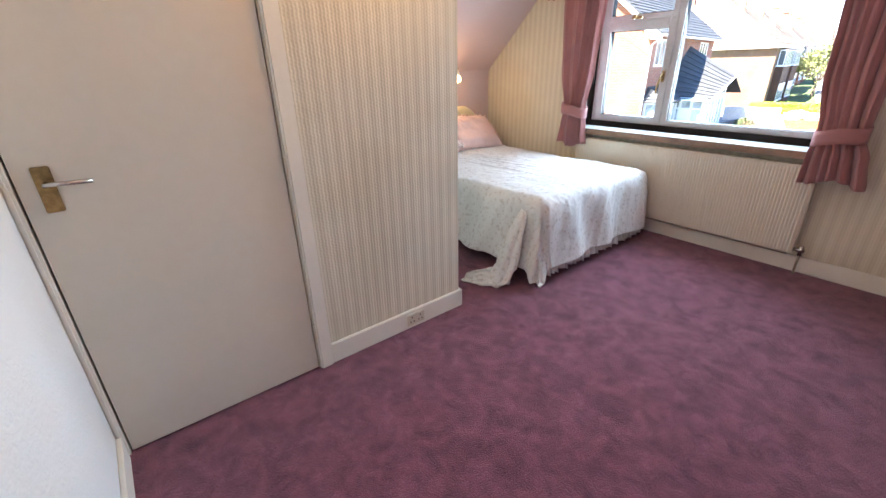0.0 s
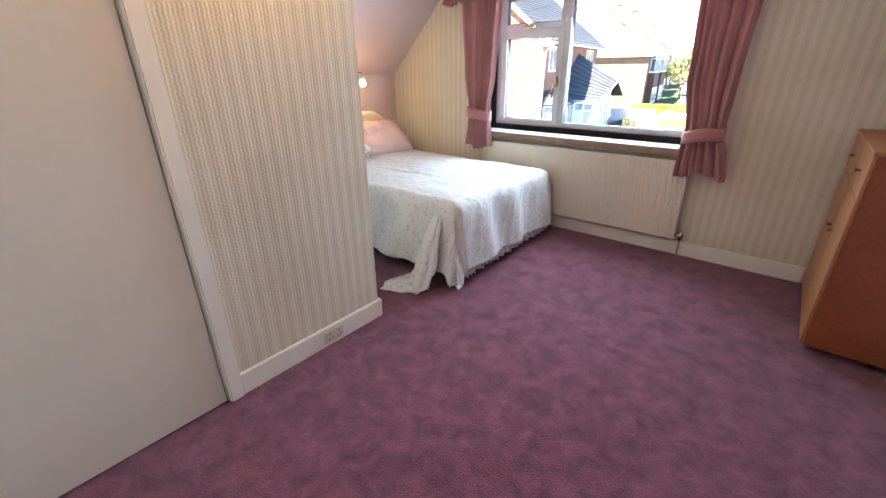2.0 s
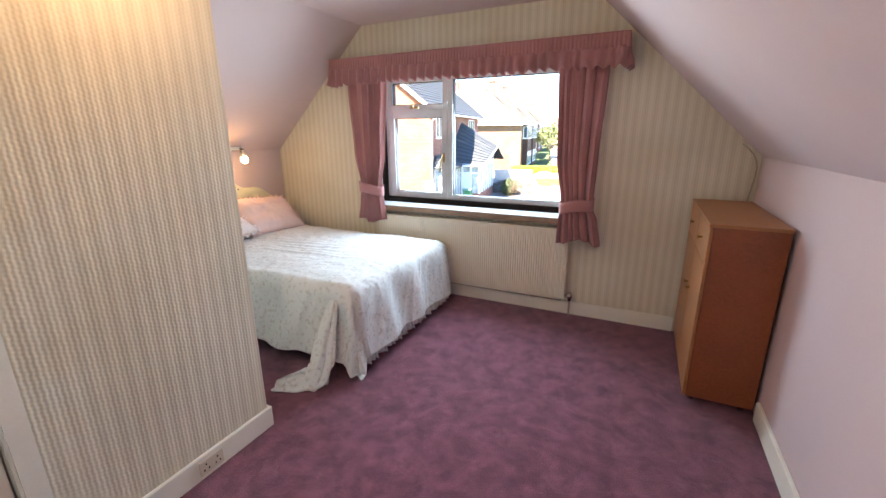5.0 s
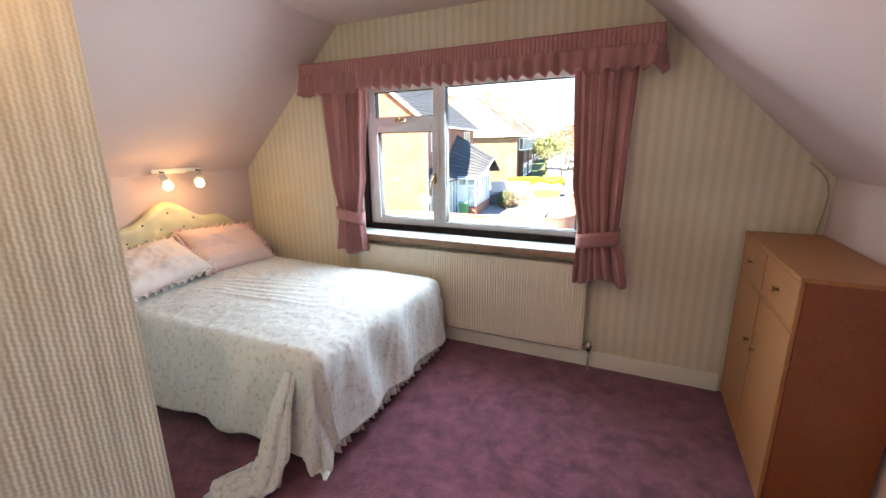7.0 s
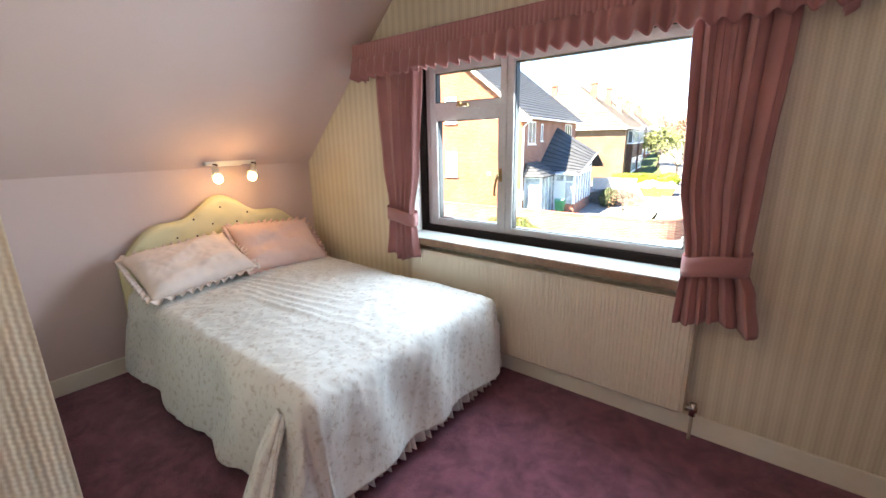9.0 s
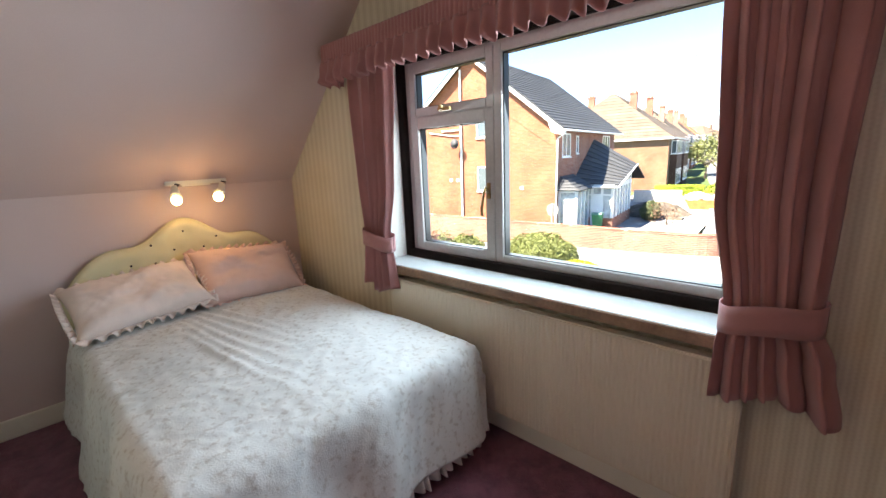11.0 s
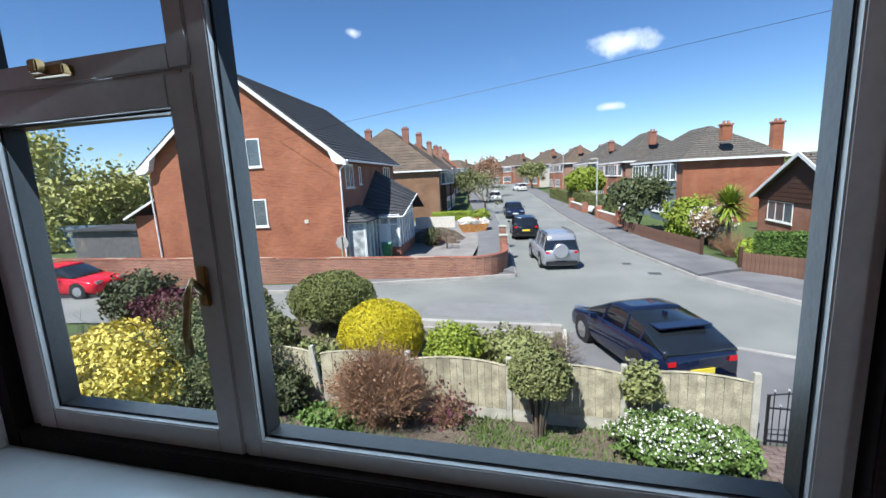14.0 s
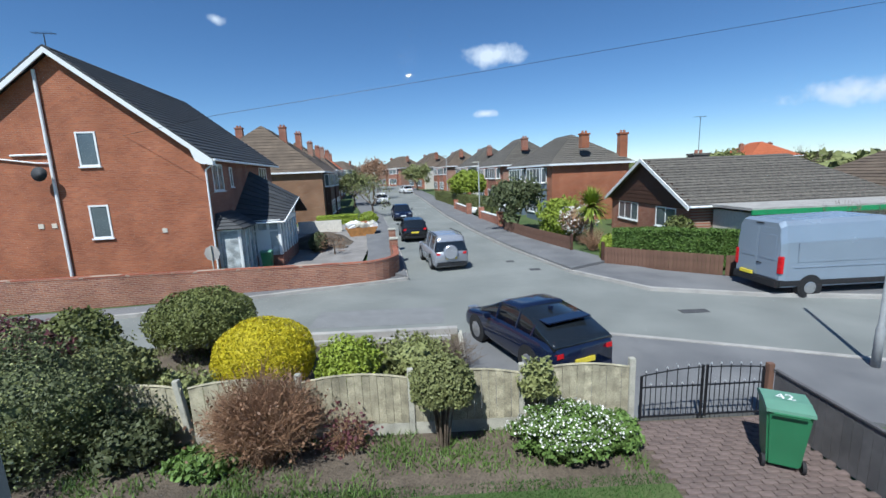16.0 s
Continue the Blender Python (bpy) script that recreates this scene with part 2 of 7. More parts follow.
PINK = material("pale pink pillow cotton", (0.74, 0.52, 0.46), 0.9, var=0.04, scale=6, bump=0.15, bscale=300, spec=0.1)
CREAMCLOTH = material("cream padded cloth", (0.70, 0.64, 0.42), 0.7, var=0.05, scale=5, bump=0.15, bscale=260, spec=0.2)
BUTTON = material("dark buttons", (0.05, 0.03, 0.03), 0.5)
BULB = glow("bulb glow", (1.0, 0.60, 0.22), 4.0)
SOCKET = material("cream plastic", (0.62, 0.56, 0.46), 0.4, var=0.04)
PANE = glass("clear window glass")


# ---- building helpers ----
def box(bm, x0, x1, y0, y1, z0, z1):
    v = [bm.verts.new((x, y, z)) for z in (z0, z1) for x, y in ((x0, y0), (x1, y0), (x1, y1), (x0, y1))]
    for f in ((3, 2, 1, 0), (4, 5, 6, 7), (0, 1, 5, 4), (1, 2, 6, 5), (2, 3, 7, 6), (3, 0, 4, 7)):
        bm.faces.new([v[i] for i in f])
    return v


def boxes(*rows, bevel=0.0):
    bm = bmesh.new()
    for r in rows:
        box(bm, *r)
    if bevel:
        bmesh.ops.bevel(bm, geom=bm.edges[:], offset=bevel, segments=2, affect="EDGES", clamp_overlap=True)
    return bm


def prism(bm, pts, axis, a, b):
    """A polygon given in the two other axes, pushed along axis from a to b."""
    def place(p, s):
        q = list(p)
        q.insert(axis, s)
        return q
    lo, hi = [bm.verts.new(place(p, a)) for p in pts], [bm.verts.new(place(p, b)) for p in pts]
    bm.faces.new(lo), bm.faces.new(hi[::-1])
    for i in range(len(pts)):
        j = (i + 1) % len(pts)
        bm.faces.new((lo[j], lo[i], hi[i], hi[j]))
    bmesh.ops.recalc_face_normals(bm, faces=bm.faces[:])


def tube(bm, pts, radius, seg=8):
    """A round rod along points."""
    rings = []
    for i, p in enumerate(pts):
        p = Vector(p)
        d = (Vector(pts[min(i + 1, len(pts) - 1)]) - Vector(pts[max(i - 1, 0)])).normalized()
        side = d.orthogonal().normalized()
        if i and abs(side.dot(last)) < 0.999:
            side = (last - d * last.dot(d)).normalized()
        last = side
        up = d.cross(side)
        r = radius[i] if isinstance(radius, (list, tuple)) else radius
        rings.append([bm.verts.new(p + side * math.cos(k * 2 * math.pi / seg) * r + up * math.sin(k * 2 * math.pi / seg) * r) for k in range(seg)])
    for a, b in zip(rings, rings[1:]):
        for k in range(seg):
            bm.faces.new((a[k], a[(k + 1) % seg], b[(k + 1) % seg], b[k]))
    bm.faces.new(rings[0][::-1]), bm.faces.new(rings[-1])


def tubes(*rows, seg=8):
    bm = bmesh.new()
    for pts, r in rows:
        tube(bm, pts, r, seg)
    return bm


def sheet(bm, nu, nv, f, closed=False):
    """A grid of points f(u, v), with u and v from 0 to 1."""
    g = [[bm.verts.new(f(i / nu, j / nv)) for j in range(nv + 1)] for i in range(nu + 1)]
    for i in range(nu):
        for j in range(nv):
            bm.faces.new((g[i][j], g[i + 1][j], g[i + 1][j + 1], g[i][j + 1]))
    return g


def thicken(bm, t):
    """Give an open sheet a second skin and closed edges."""
    bm.normal_update()
    faces = bm.faces[:]
    rim = [e for e in bm.edges if e.is_boundary]
    twin = {v: bm.verts.new(v.co - v.normal * t) for v in bm.verts[:]}
    for f in faces:
        bm.faces.new([twin[v] for v in reversed(f.verts)])
    for e in rim:
        loop = e.link_loops[0]
        a, b = loop.vert, loop.link_loop_next.vert
        bm.faces.new((b, a, twin[a], twin[b]))


def finish(name, bm, mat, smooth=False, thick=0.0):
    me = bpy.data.meshes.new(name)
    if thick:
        thicken(bm, thick)
    else:
        bmesh.ops.recalc_face_normals(bm, faces=bm.faces[:])
    bm.to_mesh(me)
    bm.free()
    me.materials.append(mat)
    if smooth:
        me.polygons.foreach_set("use_smooth", [True] * len(me.polygons))
    return new(name, me)


def thing(name, label, category, at=(0, 0, 0), turn=0.0, group="", kind=""):
    ob = new(name)
    ob.matrix_world = pose(*at, 0, 0, turn)
    return tagged(ob, label, category, group, kind)


def part(name, bm, mat, parent, label="", smooth=False, thick=0.0):
    ob = finish(name, bm, mat, smooth, thick)
    ob.parent = parent
    return tagged(ob, label)


def structure(name, bm, mat, label, category, smooth=False):
    return tagged(finish(name, bm, mat, smooth), label, category, kind="structure")


# ---- the room ----
XL, XR, YB = -1.95, 2.32, -3.85
KNEE, CEIL, SL, SR = 1.33, 2.42, -0.80, 1.21
WX0, WX1, WZ0, WZ1 = -0.74, 1.14, 0.80, 2.06
PC = -2.116
PF = -0.018
structure("floor", boxes((XL - 0.1, XR + 0.1, YB - 0.1, 0.0, -0.25, 0)), CARPET, "plum purple fitted carpet with trodden pile", "floor")
bm = bmesh.new()
prism(bm, [(XL - 0.3, -0.25), (WX0, -0.25), (WX0, CEIL + 0.1), (SL - 0.1, CEIL + 0.1), (XL - 0.3, KNEE - 0.05)], 1, 0.0, 0.27)
prism(bm, [(WX1, -0.25), (XR + 0.3, -0.25), (XR + 0.3, KNEE - 0.05), (SR + 0.1, CEIL + 0.1), (WX1, CEIL + 0.1)], 1, 0.0, 0.27)
box(bm, WX0, WX1, 0.0, 0.27, -0.25, WZ0)
box(bm, WX0, WX1, 0.0, 0.27, WZ1, CEIL + 0.1)
structure("wall_north", bm, PAPER_X, "cream striped wallpaper on the window wall", "wall")
structure("window_reveal", boxes((WX0, WX0 + 0.006, 0.0, 0.15, WZ0, WZ1), (WX1 - 0.006, WX1, 0.0, 0.15, WZ0, WZ1), (WX0 + 0.006, WX1 - 0.006, 0.0, 0.15, WZ1 - 0.006, WZ1)), PAINT_LITPAPER, "white painted plaster reveal of the window", "reveal")
structure("wall_west", boxes((XL - 0.12, XL, YB, 0.0, 0.0, KNEE + 0.02)), LILAC, "low lilac painted wall behind the bed", "wall")
structure("wall_east", boxes((XR, XR + 0.12, YB, 0.0, 0.0, KNEE + 0.02)), LILAC, "low lilac painted wall under the sloping ceiling", "wall")
# wallpaper whitened in its colour, in place of bright window light on it
structure("wall_south", boxes((PF - 0.1, XR, YB - 0.1, YB, 0.0, CEIL)), PAINT_LITPAPER, "wallpapered wall beside the door, window light painted in as white", "wall")
bm = bmesh.new()
prism(bm, [(XL, KNEE), (SL, CEIL), (SL, CEIL + 0.12), (XL - 0.12, KNEE + 0.05)], 1, YB, 0.0)
structure("ceiling_slope_west", bm, LILAC, "lilac pink sloping ceiling over the bed", "ceiling")
bm = bmesh.new()
prism(bm, [(XR, KNEE), (SR, CEIL), (SR, CEIL + 0.12), (XR + 0.12, KNEE + 0.05)], 1, YB, 0.0)
structure("ceiling_slope_east", bm, LILAC, "lilac pink sloping ceiling", "ceiling")
structure("ceiling", boxes((SL, SR, YB, 0.0, CEIL, CEIL + 0.12)), LILAC, "flat lilac pink ceiling", "ceiling")
# partition with its door, and the return behind the bed
D0, D1, DH = -3.821, -3.045, 1.99
structure("wall_partition", boxes((PF - 0.1, PF, D1 + 0.005, PC, 0, CEIL), (PF - 0.1, PF, YB, D1 + 0.005, DH + 0.01, CEIL), (PF - 0.1, PF, YB, D0 - 0.006, 0, DH + 0.01)), PAPER_Y, "striped cream wallpaper on the partition", "wall")
structure("wall_alcove", boxes((XL, PF - 0.1, PC - 0.1, PC, 0, CEIL)), PAPER_X, "striped cream wallpaper wall of the bed alcove", "wall")
sk = 0.115
structure("skirting_north", boxes((XL, 1.96, -0.018, 0, 0, sk), bevel=0.004), WHITE, "white gloss skirting board under the window", "skirting")
structure("skirting_west", boxes((XL, XL + 0.018, PC, -0.018, 0, sk), bevel=0.004), WHITE, "white gloss skirting board behind the bed", "skirting")
structure("skirting_east", boxes((XR - 0.018, XR, YB, -0.985, 0, sk), bevel=0.004), WHITE, "white gloss skirting board on the lilac wall", "skirting")
structure("skirting_partition", boxes((PF, 0, D1 + 0.075, PC + 0.018, 0, sk), (XL + 0.018, PF, PC, PC + 0.018, 0, sk), bevel=0.004), WHITE, "white gloss skirting board on the partition", "skirting")
structure("skirting_south", boxes((0.012, XR - 0.018, YB, YB + 0.018, 0, sk), bevel=0.004), WHITE, "white gloss skirting board", "skirting")
structure("door_frame", boxes((PF, 0.012, D1 + 0.008, D1 + 0.075, 0, DH + 0.075), (PF, 0.012, YB, D0 - 0.006, 0, DH + 0.075), (PF, 0.012, D0 - 0.006, D1 + 0.008, DH + 0.008, DH + 0.075), bevel=0.008), WHITE, "white painted architrave round the cupboard door", "door frame")
door = thing("door_1", "closed flush ivory painted door with lever handle", "door", kind="structure")
part("leaf", boxes((PF - 0.035, PF + 0.004, D0, D1, 0.008, DH), bevel=0.002), DOORPAINT, door)
hd = part("handle", boxes((PF + 0.004, PF + 0.014, D0 + 0.045, D0 + 0.09, 0.99, 1.13), bevel=0.003), BRASS, door, "chrome lever handle on a dark backplate")
part("lever", tubes(([(PF + 0.014, D0 + 0.068, 1.08), (PF + 0.05, D0 + 0.068, 1.08), (PF + 0.055, D0 + 0.09, 1.082), (PF + 0.052, D0 + 0.18, 1.078)], 0.007)), METAL, hd, smooth=True)
for hz in (0.22, 1.02, 1.78):
    part("hinge", tubes(([(0.002, D1 + 0.004, hz - 0.04), (0.002, D1 + 0.004, hz + 0.04)], 0.006)), SOCKET, door)
sock = thing("wall_socket", "double cream plastic socket set in the skirting", "socket")
part("plate", boxes((0, 0.009, -2.515, -2.40, 0.025, 0.095), bevel=0.003), SOCKET, sock)
for yy in (-2.485, -2.43):
    for dy, dz in ((0, 0.018), (-0.011, -0.008), (0.011, -0.008)):
        part("slot", boxes((0.009, 0.0098, yy + dy - 0.003, yy + dy + 0.003, 0.056 + dz - 0.005, 0.056 + dz + 0.005)), SEAL, sock)

# ---- window ----
win = thing("window_1", "white framed casement window in a dark wooden surround", "window", kind="structure")
GY = 0.195
F0, F1, FB, FT = WX0 + 0.05, WX1 - 0.05, 0.865, 2.01


def frame_ring(x0, x1, z0, z1, w, y0, y1, wb=None):
    wb = wb or w
    return boxes((x0, x0 + w, y0, y1, z0, z1), (x1 - w, x1, y0, y1, z0, z1), (x0 + w, x1 - w, y0, y1, z0, z0 + wb), (x0 + w, x1 - w, y0, y1, z1 - w, z1), bevel=0.003)


part("surround", frame_ring(WX0 + 0.006, WX1 - 0.006, WZ0 + 0.03, WZ1 - 0.006, 0.05, 0.13, 0.26), DARKWOOD, win, "dark stained wooden surround")
part("outer_frame", frame_ring(F0, F1, FB, FT, 0.035, 0.165, 0.235), ALU, win)
part("mullion", boxes((-0.05, 0.0, 0.163, 0.237, FB + 0.035, FT - 0.035), bevel=0.003), ALU, win)
part("transom", boxes((F0 + 0.035, -0.05, 0.165, 0.235, 1.672, 1.712), bevel=0.003), ALU, win)
for nm, x0, x1, z0, z1, wdt in (("casement", -0.652, -0.022, 0.870, 1.690, 0.061), ("fanlight", -0.652, -0.022, 1.694, 1.99, 0.048), ("fixed_light", -0.018, 1.069, 0.877, 1.99, 0.041)):
    s = part(nm, frame_ring(x0 + 0.002, x1 - 0.002, z0 + 0.002, z1 - 0.002, wdt, 0.158, 0.225), ALU, win)
    part("seal", frame_ring(x0 + wdt, x1 - wdt, z0 + wdt, z1 - wdt, 0.007, 0.172, 0.222), SEAL, s, "black glazing seal")
    p = part("pane", boxes((x0 + wdt, x1 - wdt, GY, GY + 0.004, z0 + wdt, z1 - wdt)), PANE, s, "clear glass pane")
    p.visible_shadow = False
st = part("stay_handle", tubes(([(-0.06, 0.15, 1.255), (-0.06, 0.125, 1.285), (-0.064, 0.115, 1.26), (-0.080, 0.112, 1.175), (-0.077, 0.112, 1.135)], 0.008)), BRASS, win, "tarnished brass casement handle", smooth=True)
part("plate", boxes((-0.072, -0.048, 0.148, 0.158, 1.225, 1.31), bevel=0.003), BRASS, st)
part("catch", boxes((-0.40, -0.31, 0.135, 0.16, 1.708, 1.728), (-0.38, -0.355, 0.118, 0.137, 1.712, 1.738), bevel=0.003), BRASS, win, "brass fanlight catch")
sill = thing("window_sill", "white glossy window sill with a worn wooden edge", "sill", kind="structure")
part("board", boxes((WX0 + 0.006, WX1 - 0.006, -0.085, 0.13, 0.806, 0.832), bevel=0.004), SILL, sill)
part("edge", boxes((WX0 - 0.03, WX1 + 0.03, -0.10, -0.085, 0.785, 0.832), (WX0 - 0.03, WX0 + 0.006, -0.085, -0.001, 0.785, 0.832), (WX1 - 0.006, WX1 + 0.03, -0.085, -0.001, 0.785, 0.832), bevel=0.004), SILLEDGE, sill)

# ---- radiator ----
rad = thing("radiator", "long cream ribbed panel radiator under the window", "radiator")
RX0, RX1, RZ0, RZ1 = -0.66, 1.15, 0.145, 0.745
bm = bmesh.new()
nr = 90


def rad_face(u, v):
    k = u * nr
    return (RX0 + 0.012 + u * (RX1 - RX0 - 0.024), -0.088 - 0.006 * (0.5 - 0.5 * math.cos(2 * math.pi * k)), RZ0 + 0.012 + v * (RZ1 - RZ0 - 0.024))


sheet(bm, nr * 4, 1, rad_face)
part("ribbed_face", bm, RADW, rad, smooth=True)
part("panel", boxes((RX0, RX1, -0.0885, -0.035, RZ0, RZ1), bevel=0.006), RADW, rad)
for bx0 in (RX0 + 0.2, RX1 - 0.24):
    part("bracket", boxes((bx0, bx0 + 0.04, -0.035, -0.001, 0.3, 0.6)), RADW, rad)
pp = part("pipe", tubes(([(RX0 + 0.05, -0.045, 0.128), (RX1 - 0.03, -0.045, 0.128)], 0.008), ([(RX1 + 0.04, -0.06, 0.17), (RX1 + 0.04, -0.06, 0.0)], 0.008)), PIPE, rad, smooth=True)
part("valve", tubes(([(RX1 - 0.005, -0.06, 0.175), (RX1 + 0.06, -0.06, 0.175)], 0.014), ([(RX1 + 0.04, -0.06, 0.14), (RX1 + 0.04, -0.06, 0.205)], 0.016), seg=10), METAL, rad, "chrome radiator valve", smooth=True)


# ---- curtains ----
def lerp_rows(rows, s):
    for (a, *va), (b, *vb) in zip(rows, rows[1:]):
        if s <= b:
            f = (s - a) / (b - a)
            f = f * f * (3 - 2 * f)
            return [x + (y - x) * f for x, y in zip(va, vb)]
    return rows[-1][1:]


def curtain(rows, folds, zt, zb, tie, seed):
    cu = thing("curtain", "dusky rose curtain gathered by a tieback", "curtain", group="window curtains")
    bm = bmesh.new()

    def f(u, v):
        xl, xr, amp, yc = lerp_rows(rows, v)
        ph = 2 * math.pi * folds * (u + 0.05 * math.sin(7 * u + seed) + 0.035 * noise.noise((u * 6, v * 1.2, seed)))
        amp *= 0.75 + 0.7 * noise.noise((u * 4, v * 0.8, seed + 9))
        wob = 0.012 * noise.noise((u * 5, v * 3, seed))
        hem = 0.02 * math.sin(u * 7 + seed) * max(0, v - 0.9) * 10
        return (xl + (xr - xl) * u + 0.006 * math.sin(ph * 2), yc + amp * math.sin(ph) + 0.3 * amp * math.sin(2 * ph + seed) + wob, zt + (zb - zt) * v + hem)
    sheet(bm, int(folds * 18), 46, f)
    part("cloth", bm, CURTAIN, cu, smooth=True, thick=0.004)
    bm = bmesh.new()
    xl, xr, amp, yc = lerp_rows(rows, (zt - tie) / (zt - zb))
    n = 26

    def g(u, v):
        a = 2 * math.pi * u
        return ((xl + xr) / 2 + ((xr - xl) / 2 + 0.014) * math.cos(a), yc + 0.008 + (amp * 1.5 + 0.022) * math.sin(a), tie + 0.045 * (1 - 2 * v) + 0.02 * math.cos(a) * (1 if xl > 0 else -1) + 0.006 * math.sin(3 * a))
    sheet(bm, n, 3, g)
    part("tieback", bm, CURTAIN, cu, "rose cloth tieback band", smooth=True, thick=0.004)
    return cu


curtain([(0, -0.92, -0.50, 0.022, -0.10), (0.5, -0.88, -0.54, 0.024, -0.11), (0.75, -0.815, -0.58, 0.026, -0.125), (0.86, -0.84, -0.56, 0.03, -0.12), (1, -0.865, -0.55, 0.034, -0.115)], 5, 1.96, 0.675, 0.985, 1.3)
curtain([(0, 1.00, 1.335, 0.024, -0.11), (0.5, 1.03, 1.31, 0.028, -0.125), (0.78, 1.085, 1.305, 0.032, -0.15), (0.88, 1.07, 1.35, 0.036, -0.145), (1, 1.065, 1.385, 0.04, -0.14)], 5.5, 1.96, 0.665, 0.95, 4.1)
pel = thing("pelmet", "gathered dusky rose pelmet with a frilled lower edge", "pelmet")
PX0, PX1, PY = -1.065, 1.445, -0.155


def pelmet_point(s, off):
    """Along the front and round both returns; s in metres from the wall at the west end."""
    ret, w = abs(PY), PX1 - PX0
    if s < ret:
        return PX0 - off, -s, (-1, 0)
    if s < ret + w:
        return PX0 + s - ret, PY - off, (0, -1)
    return PX1 + off, PY + (s - ret - w), (1, 0)


PLEN = 2 * abs(PY) + PX1 - PX0


def pel_cloth(z0, z1, amp0, amp1, freq, seed):
    bm = bmesh.new()

    def f(u, v):
        s = u * PLEN * 0.999
        a = amp0 + (amp1 - amp0) * v
        ph = 2 * math.pi * freq * s + 2.2 * noise.noise((s * 5, seed, 0))
        off = 0.004 + a * (0.5 + 0.5 * math.sin(ph)) + a * 0.5 * noise.noise((s * 17, v * 2, seed))
        x, y, _ = pelmet_point(s, off)
        droop = 0.012 * math.sin(ph + 0.6) * v * (1 if amp1 > 0.02 else 0) + 0.012 * noise.noise((s * 3, 7, seed)) * v
        return x, y, z0 + (z1 - z0) * v + droop
    sheet(bm, 620, 8, f)
    return bm


part("heading", pel_cloth(2.135, 2.035, 0.004, 0.012, 38, 2.0), CURTAIN, pel, "pencil-pleated heading", smooth=True, thick=0.003)
part("frill", pel_cloth(2.045, 1.915, 0.014, 0.042, 13, 5.0), CURTAIN, pel, "gathered frill", smooth=True, thick=0.003)
part("board", boxes((PX0, PX1, PY, -0.001, 2.112, 2.126)), WHITE, pel)

# ---- bed ----
bed = thing("bed", "double bed with a flowered white quilt and frilled valance", "bed", at=(0, 0, 0))
BX0, BX1, BY0, BY1, BH = -1.86, 0.06, -1.47, -0.235, 0.575
part("base", boxes((BX0, BX1 - 0.03, BY0 + 0.04, BY1 - 0.02, 0.08, 0.30), bevel=0.02), VALANCE, bed)
part("mattress", boxes((BX0, BX1 - 0.02, BY0 + 0.03, BY1 - 0.01, 0.30, 0.54), bevel=0.04), VALANCE, bed)
for fx in (BX0 + 0.1, BX1 - 0.15):
    for fy in (BY0 + 0.12, BY1 - 0.12):
        part("foot", tubes(([(fx, fy, 0), (fx, fy, 0.09)], 0.025)), SEAL, bed)


def quilt(u, v):
    """A cloth laid over the bed: flat on top, falling over three sides, wrinkled."""
    x = BX0 + 0.02 + u * (BX1 - BX0 + 0.02 + 0.45)
    y = BY0 - 0.50 + v * (BY1 - BY0 + 0.50 + 0.22)
    ox, oyn, oyf = max(0, x - BX1), max(0, BY0 - y), max(0, y - BY1)
    px, py = min(x, BX1), min(max(y, BY0), BY1)
    over = max(ox, oyn, oyf)
    r = 0.07
    fall = math.sqrt(ox * ox + oyn * oyn + oyf * oyf) if min(ox, oyn) > 0 else over
    fall = min(fall, 0.56)
    drop = fall - r * 0.43 * (1 - math.exp(-fall / r)) if fall > 0 else 0
    fx = (ox / fall if fall else 0)
    fn = (oyn / fall if fall else 0)
    ff = (oyf / fall if fall else 0)
    out = r * (1 - math.exp(-fall / r * 1.6))
    rip = 0.022 * min(1, fall / 0.25) * math.sin(11 * x + 3 * noise.noise((x * 2, y * 2, 3)) if oyn >= ox else 13 * y + 2 * noise.noise((x, y * 3, 8)))
    along = y if ox > oyn else x
    rip += min(1, fall / 0.1) * 0.013 * (0.35 - abs(noise.noise((along * 11 + fall * 2.5, fall * 2.2, 11))))
    flare = out + 0.085 * fall * fall / 0.3 * (1 if oyn else 0.8) + rip
    wr = 0.014 * noise.noise((x * 3.2, y * 3.2, 1)) + 0.011 * (0.5 - abs(noise.noise((x * 7 + y * 3, y * 6, 4)))) + 0.006 * (0.5 - abs(noise.noise((x * 15 - y * 6, y * 13, 6))))
    ridge = 0.0
    for k in range(6):
        c = -1.12 + 0.065 * k + 0.16 * (x + 1.0) + 0.02 * math.sin(4 * x + k)
        ridge += 0.014 * math.exp(-((y - c) / 0.022) ** 2) * math.exp(-((x + 0.75 + 0.1 * k) / 0.42) ** 2)
    crown = 0.018 * (1 - ((px - BX0) / (BX1 - BX0) * 2 - 1) ** 4) * (1 - ((py - BY0) / (BY1 - BY0) * 2 - 1) ** 4)
    z = BH + (wr + ridge + crown if fall < 0.05 else wr) - drop
    return (px + fx * flare + 0.4 * wr, py - fn * flare + ff * min(flare, 0.09), max(z, 0.045 + 0.02 * noise.noise((x * 4, y * 4, 0))))


bm = bmesh.new()
sheet(bm, 230, 190, quilt)
part("quilt", bm, SHEET, bed, "white quilt printed with small pale flowers", smooth=True, thick=0.006)
bm = bmesh.new()


def valance_foot(u, v):
    y = BY0 + u * (BY1 - BY0)
    return (BX1 + 0.055 + (0.012 + 0.018 * v) * math.sin(2 * math.pi * 26 * u + 2 * noise.noise((u * 9, 0, 0))) + 0.035 * v, y + 0.008 * math.sin(60 * u), 0.25 - v * (0.19 + 0.012 * math.sin(2 * math.pi * 13 * u)))


sheet(bm, 320, 5, valance_foot)
part("valance", bm, VALANCE, bed, "white gathered valance frill", smooth=True, thick=0.003)
bm = bmesh.new()


